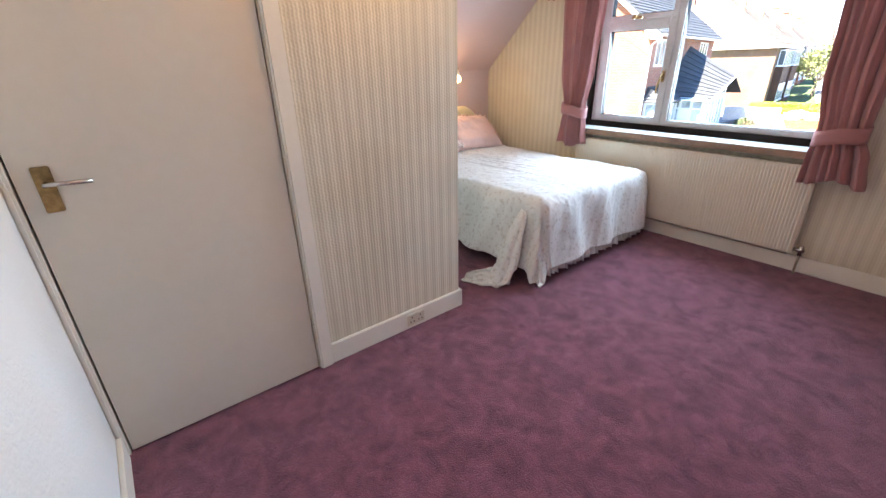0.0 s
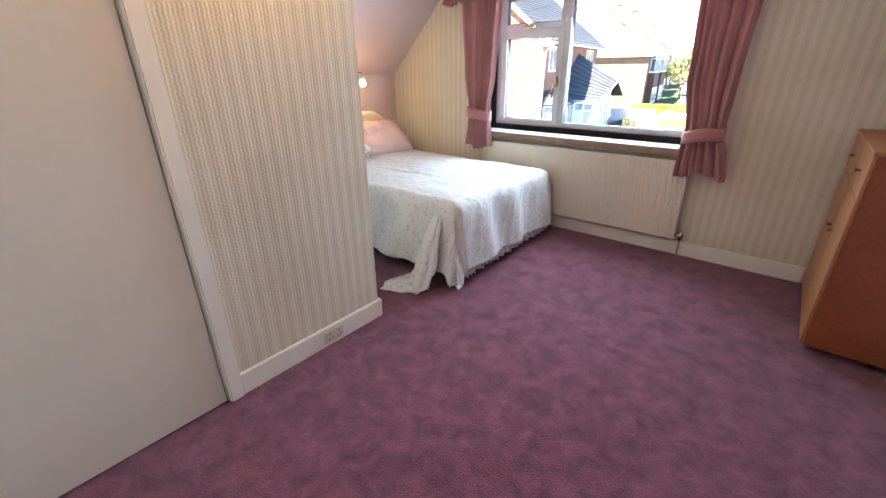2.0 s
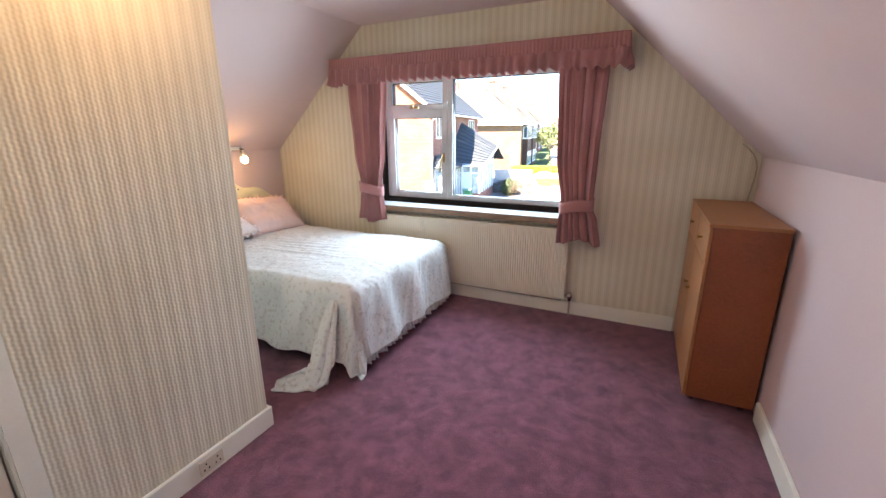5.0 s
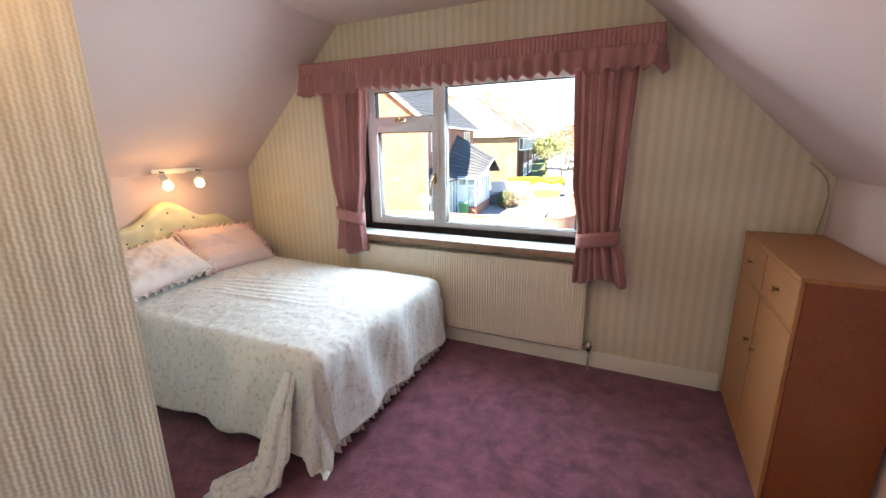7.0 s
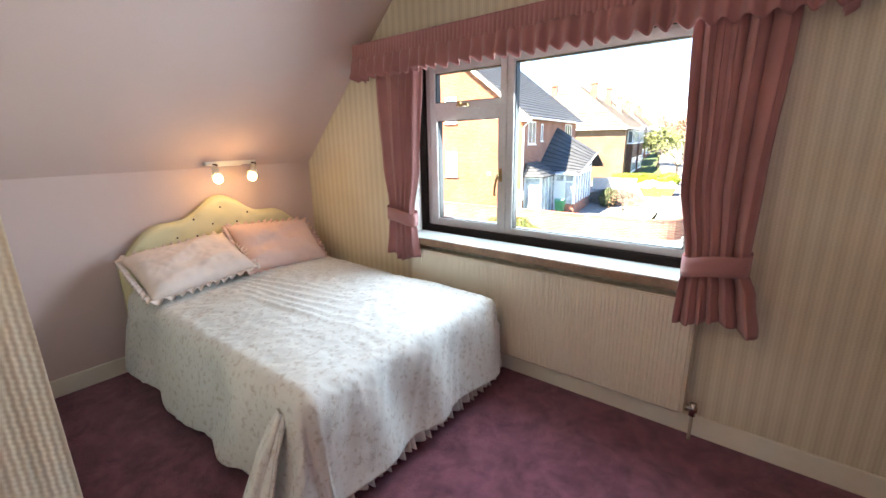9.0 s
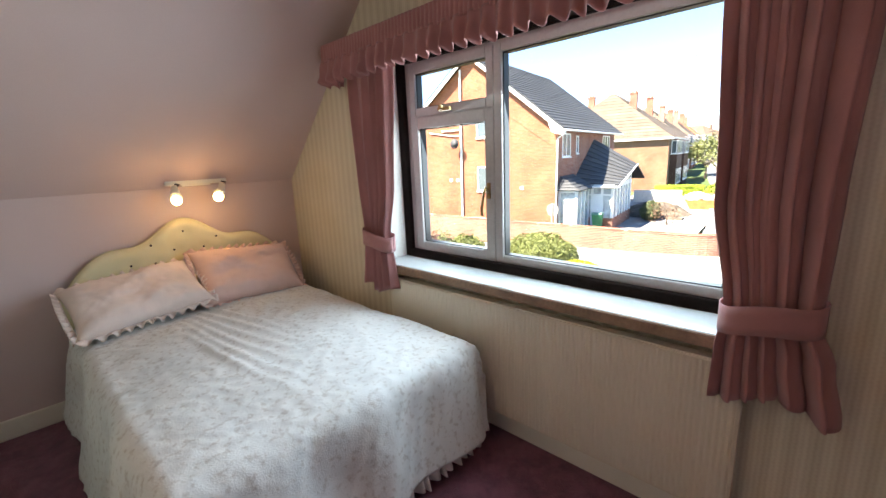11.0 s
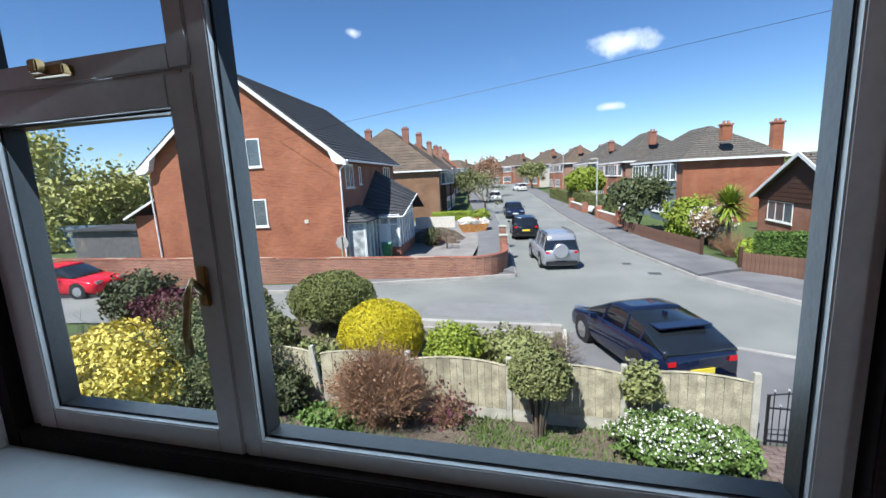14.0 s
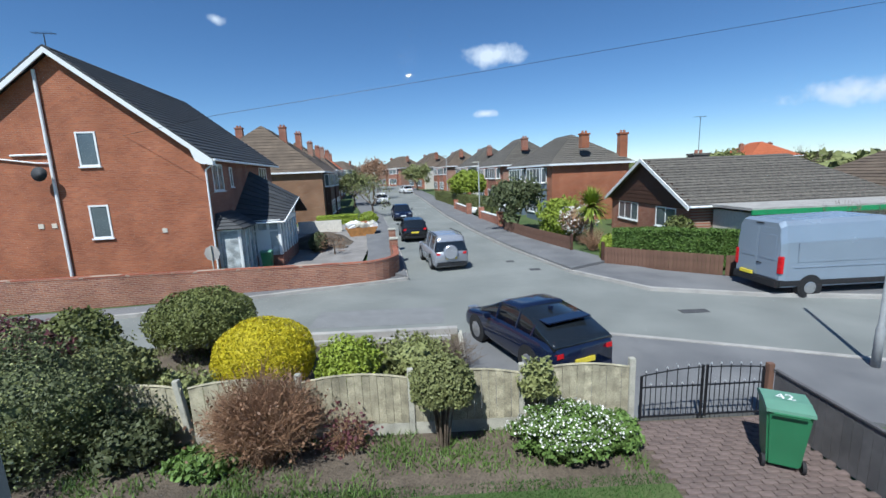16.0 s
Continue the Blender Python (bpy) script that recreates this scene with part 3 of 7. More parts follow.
TAIL = [(0, -0.02, -1.53, 0.50, 0.02, 0.012), (0.3, -0.03, -1.605, 0.34, 0.05, 0.028), (0.58, -0.025, -1.69, 0.13, 0.062, 0.04), (0.72, -0.05, -1.73, 0.045, 0.085, 0.075), (0.86, -0.13, -1.785, 0.04, 0.06, 0.065), (1, -0.225, -1.85, 0.018, 0.035, 0.045)]


def tail(u, v):
    """The loose corner of the quilt: a narrow hanging fold that ends in a crumpled heap on the carpet."""
    a = u * math.pi * 2
    x, y, z, rx, ry = lerp_rows(TAIL, v)
    fold = 1 + 0.22 * math.sin(4 * a + 3 * v) + 0.35 * noise.noise((math.cos(a) * 2, math.sin(a) * 2, v * 5)) * min(1, v * 2)
    lift = (0.035 * math.sin(a) + 0.03 * noise.noise((a * 1.5, v * 9, 5))) * (1 if v > 0.62 else 0.2)
    return (x + rx * fold * math.cos(a), y + ry * fold * math.sin(a), max(0.006, z + lift))


sheet(bm, 48, 60, tail)
part("trailing_corner", bm, SHEET, bed, "crumpled quilt corner trailing on the carpet", smooth=True, thick=0.004)


def pillow(x, y, turn, lean, mat, label, group="pillows"):
    pl = thing("pillow", label, "pillow", group=group)
    pl.matrix_world = pose(x, y, 0.735, 0, 0, 0) @ pose(0, 0, 0, lean[0], lean[1], turn)
    L, W, T = 0.33, 0.215, 0.085
    bm = bmesh.new()
    for side in (1, -1):
        def f(u, v):
            a, b = 2 * u - 1, 2 * v - 1
            e = max(0.0, (1 - a ** 4) * (1 - b ** 4)) ** 0.55
            wr = (0.026 * noise.noise((a * 2.2 + x * 9, b * 2.2 + y * 7, side)) + 0.016 * (0.4 - abs(noise.noise((a * 5 + b * 3, b * 6 - a * 2, side + y))))) * e
            return (W * b * (1 - 0.06 * (1 - a * a)), L * a * (1 - 0.06 * (1 - b * b)), side * T * e + wr)
        sheet(bm, 44, 34, f)
    bmesh.ops.remove_doubles(bm, verts=bm.verts[:], dist=0.0008)
    part("cover", bm, mat, pl, smooth=True)
    bm = bmesh.new()

    def fr(u, v):
        a = u * 2 * math.pi
        c, s = math.cos(a), math.sin(a)
        k = 1 / max(abs(c), abs(s))
        k = k * 0.9 + 0.1
        e = 1 + 0.13 * v
        return (W * c * k * 0.99 * e, L * s * k * 0.99 * (1 + 0.10 * v), 0.022 * v * math.sin(46 * a) + 0.012 * noise.noise((c * 4, s * 4, x)))
    sheet(bm, 260, 3, fr)
    part("frill", bm, mat, pl, "frilled edge", smooth=True, thick=0.002)


pillow(-1.60, -1.20, 4, (5, 27), material("white pink pillow cotton", (0.76, 0.63, 0.58), 0.9, var=0.05, scale=12, bump=0.15, bscale=300, spec=0.1), "pale pink white pillow with a frilled edge")
pillow(-1.62, -0.56, -5, (-6, 42), PINK, "peach pink pillow with a frilled edge")
hb = thing("headboard", "cream padded headboard with a curved top and dark buttons", "headboard")
HC, HW = -0.84, 0.685


def hb_top(s):
    """The curved top edge; s from -1 to 1 across the width."""
    a = abs(s)
    if a < 0.45:
        return 1.055 + 0.075 * math.cos(math.pi * a / 0.45)
    if a < 0.6:
        return 0.98 - 0.02 * (a - 0.45)
    t = (a - 0.6) / 0.4
    return 0.977 - 0.04 * t - 0.21 * t ** 2


bm = bmesh.new()
HBUT = [(-0.02, 1.045), (-0.30, 0.98), (0.27, 0.98), (-0.12, 0.93), (0.14, 0.92), (-0.48, 0.87), (-0.29, 0.86), (0.43, 0.88), (0.02, 0.83), (-0.62, 0.76), (-0.15, 0.78), (0.30, 0.82), (0.58, 0.84)]
for side in (0, 1):
    def hbf(u, v):
        s = 2 * u - 1
        zt = hb_top(s)
        z = 0.35 + (zt - 0.35) * v
        e = min(1, (1 - abs(s)) / 0.06, (1 - v) / 0.07)
        d = 0.045 * math.sqrt(max(0, 1 - (1 - e) ** 2)) if side else 0
        if side:
            for bs, bz in HBUT:
                d -= 0.014 * math.exp(-(((s - bs) * HW) ** 2 + (z - bz) ** 2) / 0.0012)
        return (XL + 0.026 + (0.028 + max(d, 0) if side else 0), HC + s * HW, z)
    sheet(bm, 60, 46, hbf)
bmesh.ops.remove_doubles(bm, verts=bm.verts[:], dist=0.0005)
part("pad", bm, CREAMCLOTH, hb, smooth=True)
for hy in (HC - 0.45, HC + 0.39):
    part("leg", boxes((XL + 0.03, XL + 0.05, hy, hy + 0.06, 0, 0.4)), WOOD, hb)
for bs, bz in HBUT:
    bm = bmesh.new()
    bmesh.ops.create_uvsphere(bm, u_segments=8, v_segments=6, radius=0.008, matrix=Matrix.Translation((XL + 0.084, HC + bs * HW, bz)))
    part("button", bm, BUTTON, hb, smooth=True)
# ---- wall spotlights ----
spot = thing("wall_spotlights", "white bar with two lit warm spotlights on the lilac wall", "wall lamp")
lx = XL + 0.045
part("bar", boxes((XL + 0.03, XL + 0.062, -0.90, -0.52, 1.345, 1.375), bevel=0.004), WHITE, spot)
part("mount", boxes((XL, XL + 0.032, -0.80, -0.62, 1.335, 1.38)), WHITE, spot)
for yy, tilt in ((-0.865, -0.02), (-0.575, -0.055)):
    k = part("arm", tubes(([(XL + 0.06, yy + 0.02, 1.355), (XL + 0.09, yy + 0.035, 1.35), (XL + 0.11, yy + 0.01, 1.33), (XL + 0.125, yy - 0.005, 1.32)], 0.006)), BUTTON, spot, "dark swivel arm", smooth=True)
    part("holder", tubes(([(XL + 0.115, yy, 1.335), (XL + 0.165, yy + tilt * 0.5, 1.295), (XL + 0.19, yy + tilt, 1.275)], [0.02, 0.026, 0.038]), seg=14), WHITE, spot, smooth=True)
    bm = bmesh.new()
    bmesh.ops.create_uvsphere(bm, u_segments=14, v_segments=10, radius=0.032, matrix=Matrix.Translation((XL + 0.212, yy + tilt * 1.2, 1.258)))
    part("bulb", bm, BULB, spot, "glowing warm bulb", smooth=True)
    lamp_point("spot_bulb_light", (XL + 0.28, yy + tilt * 1.4, 1.21), 0.09, (1.0, 0.62, 0.28), 0.03)

# ---- cabinet ----
cab = thing("cabinet", "reddish veneer cabinet with two drawers above two doors", "cabinet")
CX, CY0, CY1, CH = 1.965, -0.968, -0.06, 1.04
part("body", boxes((CX + 0.016, 2.30, CY0, CY1, 0.045, CH - 0.018), bevel=0.002), WOOD, cab)
part("top", boxes((CX - 0.004, 2.305, CY0 - 0.006, CY1 + 0.006, CH - 0.018, CH), bevel=0.002), WOODLT, cab)
cm = (CY0 + CY1) / 2
for nm, y0, y1, z0, z1, ky, kz in (("drawer", CY0 + 0.002, cm - 0.003, 0.83, CH - 0.022, (CY0 + cm) / 2, 0.92), ("drawer", cm + 0.003, CY1 - 0.002, 0.83, CH - 0.022, (cm + CY1) / 2, 0.92), ("door", CY0 + 0.002, cm - 0.003, 0.05, 0.815, cm - 0.06, 0.56), ("door", cm + 0.003, CY1 - 0.002, 0.05, 0.815, cm + 0.06, 0.56)):
    d = part(nm, boxes((CX, CX + 0.015, y0, y1, z0, z1), bevel=0.002), WOODLT, cab)
    part("knob", tubes(([(CX, ky, kz), (CX - 0.012, ky, kz), (CX - 0.022, ky, kz)], [0.006, 0.006, 0.013]), seg=10), BRASS, d, "small dark brass knob", smooth=True)
part("rail", boxes((CX + 0.002, CX + 0.016, CY0 + 0.002, CY1 - 0.002, 0.817, 0.828)), WOODLT, cab)
for fx in (CX + 0.05, 2.26):
    for fy in (CY0 + 0.06, CY1 - 0.06):
        part("castor", tubes(([(fx, fy, 0.0), (fx, fy, 0.05)], 0.016)), METAL, cab)
wire = thing("wall_cable", "thin cream cable running down the corner", "cable")
part("cord", tubes(([(2.20, -0.006, 1.41), (2.24, -0.006, 1.378), (2.272, -0.006, 1.34), (2.292, -0.006, 1.30), (2.302, -0.006, 1.25), (2.297, -0.006, 1.16), (2.283, -0.006, 1.04), (2.29, -0.006, 0.6)], 0.005)), PIPE, wire, smooth=True)
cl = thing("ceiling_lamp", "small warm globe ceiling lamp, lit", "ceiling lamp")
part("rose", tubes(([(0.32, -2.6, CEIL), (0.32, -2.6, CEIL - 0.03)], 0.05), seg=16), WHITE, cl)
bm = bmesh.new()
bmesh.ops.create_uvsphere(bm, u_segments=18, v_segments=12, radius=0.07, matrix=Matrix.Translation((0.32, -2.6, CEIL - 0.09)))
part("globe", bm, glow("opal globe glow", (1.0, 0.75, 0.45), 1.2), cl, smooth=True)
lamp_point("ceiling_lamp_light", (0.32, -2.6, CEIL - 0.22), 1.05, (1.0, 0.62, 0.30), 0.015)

# ---- outdoors: materials ----
ASPHALT = material("worn grey asphalt", (0.172, 0.180, 0.166), 0.85, var=0.10, scale=0.35, bump=0.3, bscale=90, spec=0.3, second=(0.238, 0.245, 0.225))
PAVE = material("dark tarmac footway", (0.13, 0.13, 0.132), 0.85, var=0.10, scale=0.8, bump=0.3, bscale=90, second=(0.19, 0.188, 0.186))
KERB = material("pale concrete kerb", (0.36, 0.34, 0.31), 0.85, var=0.15, scale=2, bump=0.3, bscale=60)
CONC = material("weathered concrete", (0.43, 0.41, 0.34), 0.9, var=0.18, scale=4, bump=0.4, bscale=70)
SOIL = material("bare brown soil", (0.085, 0.066, 0.048), 0.95, var=0.3, scale=2.2, bump=1.0, bscale=26, second=(0.15, 0.12, 0.088), dist=0.03)
GRASSGROUND = material("rough grass", (0.05, 0.085, 0.022), 0.95, var=0.25, scale=0.5, bump=0.6, bscale=40, second=(0.09, 0.12, 0.04))
BLADE = material("lawn blades", (0.055, 0.12, 0.022), 0.7, var=0.2, scale=2, bump=0, vary=0.3)
BRICK = brickwork("red brick gable", (0.45, 0.14, 0.058), (0.30, 0.085, 0.04), (0.36, 0.20, 0.125))
BRICKF = brickwork("red brick front", (0.38, 0.13, 0.07), (0.24, 0.07, 0.042), (0.40, 0.29, 0.22), 1)
BRICKW = brickwork("garden wall brick", (0.37, 0.15, 0.085), (0.22, 0.075, 0.05), (0.38, 0.28, 0.21))
BRICKB = brickwork("brown brick", (0.30, 0.15, 0.075), (0.22, 0.10, 0.05), (0.26, 0.2, 0.14))
ROOFDK = material("dark slate grey roof tiles", (0.05, 0.052, 0.055), 0.7, var=0.2, scale=1.5, bump=0.3, bscale=18, vary=0.2)
ROOFBR = material("brown roof tiles", (0.13, 0.098, 0.07), 0.85, var=0.2, scale=1.2, bump=0.4, bscale=18, vary=0.2)
ROOFGR = material("lichened grey roof", (0.072, 0.064, 0.054), 0.9, var=0.4, scale=6, bump=0.5, bscale=16, second=(0.15, 0.135, 0.112), vary=0.2)
UPVC = material("white plastic", (0.80, 0.80, 0.78), 0.35, var=0.03, scale=3, bump=0)
WINDARK = material("dark window glass", (0.10, 0.12, 0.13), 0.06, var=0.25, scale=0.8, bump=0, spec=0.8)
PORCHGLASS = material("pale porch glass and blinds", (0.42, 0.45, 0.45), 0.12, var=0.5, scale=2.5, bump=0, spec=0.7)
CLAD = material("dark brown cladding", (0.075, 0.035, 0.022), 0.7, var=0.2, scale=3, bump=0.2)
BLUEGREY = material("blue grey cladding", (0.12, 0.16, 0.20), 0.6, var=0.1)
RENDERW = material("cream render", (0.62, 0.58, 0.50), 0.8, var=0.1)
FENCEW = material("grey weathered fence board", (0.40, 0.36, 0.25), 0.9, var=0.3, scale=5, bump=0.5, bscale=50, vary=0.25)
FENCEB = material("brown stained fence board", (0.15, 0.082, 0.055), 0.85, var=0.2, scale=3, bump=0.3, vary=0.18)
FENCEG = material("dark grey fence board", (0.12, 0.115, 0.115), 0.9, var=0.2, scale=3, bump=0.3, vary=0.15)
IRON = material("black painted iron", (0.015, 0.015, 0.017), 0.45, var=0.1)
SILVERTIP = material("silver finials", (0.6, 0.6, 0.58), 0.4, metal=0.6)
PAVER = material("brown block paver", (0.145, 0.108, 0.095), 0.9, var=0.25, scale=8, bump=0.3, bscale=80, vary=0.3)
BINGREEN = material("green bin plastic", (0.035, 0.17, 0.075), 0.45, var=0.08, scale=3, bump=0.05)
BINLID = material("faded green lid", (0.13, 0.27, 0.19), 0.5, var=0.08, scale=5, bump=0.05)
RUBBER = material("black rubber", (0.018, 0.018, 0.019), 0.75, var=0.1)
ALLOY = material("alloy wheel", (0.5, 0.5, 0.51), 0.3, metal=0.8)
NAVY = material("navy black car paint", (0.008, 0.013, 0.035), 0.08, var=0.05, scale=1, bump=0, spec=0.7)
BLACKCAR = material("black car paint", (0.010, 0.010, 0.012), 0.1, var=0.05, scale=1, bump=0, spec=0.7)
SILVERCAR = material("silver car paint", (0.42, 0.43, 0.46), 0.25, metal=0.5, var=0.04, scale=1, bump=0)
VANGREY = material("pale blue grey van paint", (0.30, 0.36, 0.43), 0.25, metal=0.35, var=0.04, scale=1, bump=0)
WHITECAR = material("white car paint", (0.75, 0.75, 0.75), 0.2, var=0.03, bump=0)
REDCAR = material("bright red car paint", (0.60, 0.015, 0.03), 0.2, var=0.04, bump=0)
CARGLASS = material("dark car glass", (0.012, 0.015, 0.018), 0.04, var=0.1, bump=0, spec=0.8)
TAILRED = material("red lamp lens", (0.55, 0.01, 0.015), 0.2, var=0.05, bump=0)
PLATE = material("yellow number plate", (0.75, 0.60, 0.05), 0.4, var=0.05, bump=0)
BARK = material("bark", (0.14, 0.105, 0.075), 0.95, var=0.25, scale=9, bump=0.6, bscale=50)


def leafmat(name, c, vary=0.4):
    m = material(name, c, 0.6, var=0.15, scale=3, bump=0, vary=vary, spec=0.3)
    return m


L_PRIVET, L_GOLD, L_LIME = leafmat("privet leaves", (0.125, 0.14, 0.04)), leafmat("golden leaves", (0.50, 0.42, 0.012), 0.15), leafmat("lime leaves", (0.24, 0.30, 0.035), 0.3)
L_DARK, L_YEL, L_RED = leafmat("dark green leaves", (0.085, 0.10, 0.042)), leafmat("pale yellow leaves", (0.55, 0.47, 0.10), 0.3), leafmat("plum red leaves", (0.10, 0.035, 0.04))
L_BROWN, L_OLIVE, L_HEDGE = leafmat("russet twigs", (0.25, 0.145, 0.085)), leafmat("olive leaves", (0.19, 0.205, 0.075)), leafmat("hedge leaves", (0.09, 0.15, 0.028))
L_WILLOW, L_WHITE, L_GRASS = leafmat("willow leaves", (0.30, 0.30, 0.09)), leafmat("white petals", (0.80, 0.78, 0.74), 0.08), leafmat("bright green leaves", (0.12, 0.19, 0.045))

ROAD = -3.0
GARDEN = -2.9


def gz(y):
    return ROAD + 0.022 * max(0.0, y - 26)


# ---- ground, roads, footways ----
def strip(pa, pb, dz, n=40, thick=0.0):
    """A surface between two plan lines, following the ground."""
    def along(p, s):
        s *= len(p) - 1
        i = min(int(s), len(p) - 2)
        f = s - i
        return p[i][0] + (p[i + 1][0] - p[i][0]) * f, p[i][1] + (p[i + 1][1] - p[i][1]) * f
    bm = bmesh.new()

    def f(u, v):
        a, b = along(pa, u), along(pb, u)
        x, y = a[0] + (b[0] - a[0]) * v, a[1] + (b[1] - a[1]) * v
        return x, y, gz(y) + dz
    sheet(bm, n, 6, f)
    if thick:
        thicken(bm, thick)
    return bm


bm = bmesh.new()
gy = [-400, -60, -12, 0, 10, 26, 60, 120, 250, 500]
gx = [-500, -150, -60, -20, 0, 20, 60, 150, 500]
gv = [[bm.verts.new((x, y, gz(min(y, 250)) - 0.06)) for y in gy] for x in gx]
for i in range(len(gx) - 1):
    for j in range(len(gy) - 1):
        bm.faces.new((gv[i][j], gv[i + 1][j], gv[i + 1][j + 1], gv[i][j + 1]))
structure("ground", bm, GRASSGROUND, "rough grass ground reaching into the distance", "ground")
LK = [(-0.9, 17.6), (-1.6, 23), (-3.0, 32), (-5.0, 43), (-7.6, 54), (-10.6, 68), (-14.3, 85), (-24, 130), (-48, 240)]
RK = [(6.4, 17.6), (4.9, 23.8), (3.3, 32), (1.6, 42), (0.1, 54), (-1.7, 68), (-4.0, 85), (-12, 130), (-36, 240)]
NK = [(-60, 3), (-20, 9.2), (-10, 10.6), (-3.4, 11.0), (0.5, 11.1), (3, 10.9), (5.2, 10.45), (7.5, 9.5), (10.3, 8.3), (16, 6.0), (40, -2)]
FK = [(-60, 6.6), (-20, 12.6), (-10.2, 14.1), (-6.8, 15.7), (-0.9, 17.6), (2.5, 18.2), (6.4, 17.6), (8.3, 14.4), (11.5, 13.1), (18, 11.6), (44, 5)]
structure("road_main", strip(LK, RK, 0.004, 80), ASPHALT, "grey asphalt residential street", "road")
structure("road_cross", strip(NK, FK, 0.0, 100), ASPHALT, "grey worn asphalt at the junction", "road")
left_in = [(-3.0, 19.5), (-3.6, 24), (-5.0, 32), (-7.0, 43), (-9.6, 54), (-12.6, 68), (-16.5, 85), (-27, 130), (-51, 240)]
right_in = [(8.8, 19.0), (7.4, 23.8), (5.6, 32), (4.0, 42), (2.4, 54), (0.6, 68), (-1.8, 85), (-9.5, 130), (-33, 240)]
structure("pavement_left", strip(left_in, LK, 0.10, 80, 0.12), PAVE, "grey tarmac footway", "pavement")
structure("pavement_right", strip(RK, right_in, 0.10, 80, 0.12), PAVE, "grey tarmac footway", "pavement")
structure("pavement_far", strip(FK[:5], [(-60, 7.6), (-20, 13.6), (-10.2, 15.2), (-6.8, 16.7), (-3.0, 19.5)], 0.10, 60, 0.12), PAVE, "grey tarmac footway along the brick wall", "pavement")
structure("pavement_bend", strip(FK[6:], [(8.8, 19.0), (10.0, 17.0), (12.5, 15.1), (19, 13.8), (46, 8)], 0.10, 60, 0.12), PAVE, "grey tarmac footway round the bend", "pavement")
structure("pavement_near", strip([(1.0, 7.0), (3.0, 6.6), (6.3, 6.6), (9.5, 5.6), (40, -6)], [(1.0, 11.1), (3, 10.9), (5.2, 10.45), (10.3, 8.3), (40, -2)], 0.02, 60, 0.1), PAVE, "dark tarmac footway in front of the gate", "pavement")


def kerb_line(name, pts, w=0.16, h=0.125):
    bm = bmesh.new()
    prev = None
    for i, p in enumerate(pts):
        a, b = Vector(pts[max(i - 1, 0)]), Vector(pts[min(i + 1, len(pts) - 1)])
        d = (b - a).normalized()
        nrm = Vector((-d.y, d.x)) * w / 2
        z = gz(p[1])
        ring = [bm.verts.new((p[0] + nrm.x * s, p[1] + nrm.y * s, z + q)) for s, q in ((-1, -0.03), (-1, h), (1, h), (1, -0.03))]
        if prev:
            for k in range(4):
                bm.faces.new((prev[k], prev[(k + 1) % 4], ring[(k + 1) % 4], ring[k]))
        else:
            bm.faces.new(ring)
        prev = ring
    bm.faces.new(prev)
    structure(name, bm, KERB, "pale concrete kerb stones", "kerb")


kerb_line("kerb_left", LK)
kerb_line("kerb_right", RK)
kerb_line("kerb_far", FK[:5])
kerb_line("kerb_bend", FK[6:])
kerb_line("kerb_near", NK[5:], 0.14, 0.045)
MARK = material("worn road patch", (0.20, 0.20, 0.195), 0.9, var=0.1, scale=2)
DARKPATCH = material("dark road patch", (0.07, 0.07, 0.072), 0.9, var=0.15, scale=3)
structure("road_patch", boxes((-3.6, 0.6, 12.0, 13.6, ROAD - 0.01, ROAD + 0.008)), MARK, "pale repaired patch of asphalt", "road patch")
for x, y, w, h in ((8.4, 12.0, 0.42, 0.16), (5.0, 18.5, 0.25, 0.2), (4.2, 20.5, 0.2, 0.2)):
    structure("road_cover", boxes((x - w, x + w, y - h, y + h, ROAD - 0.01, ROAD + 0.012)), DARKPATCH, "dark patch and cover in the asphalt", "road cover")
structure("front_yard", strip([(-9.5, 18.9), (-11.0, 30), (-12.5, 40)], [(-3.4, 19.9), (-4.2, 30), (-6.0, 40)], 0.12, 20), material("grey paved yard", (0.20, 0.185, 0.17), 0.9, var=0.2, scale=1.2, second=(0.28, 0.26, 0.24)), "grey paved front yard behind the wall", "yard")

# ---- our garden ----
structure("garden_soil", boxes((-14, 3.62, 4.9, 6.42, GARDEN - 0.3, GARDEN)), SOIL, "bare brown soil of the flower bed", "soil")
structure("verge_soil", boxes((-14, 0.95, 6.42, 10.75, GARDEN - 0.3, GARDEN + 0.02)), SOIL, "soil bed with shrubs outside the fence", "soil")
structure("lawn", boxes((-14, 3.62, 0.35, 4.9, GARDEN - 0.3, GARDEN + 0.01)), GRASSGROUND, "short green lawn under the window", "lawn")
structure("drive_base", boxes((3.62, 6.12, 0.35, 6.42, GARDEN - 0.3, GARDEN - 0.03)), SOIL, "bedding sand of the block drive", "drive")


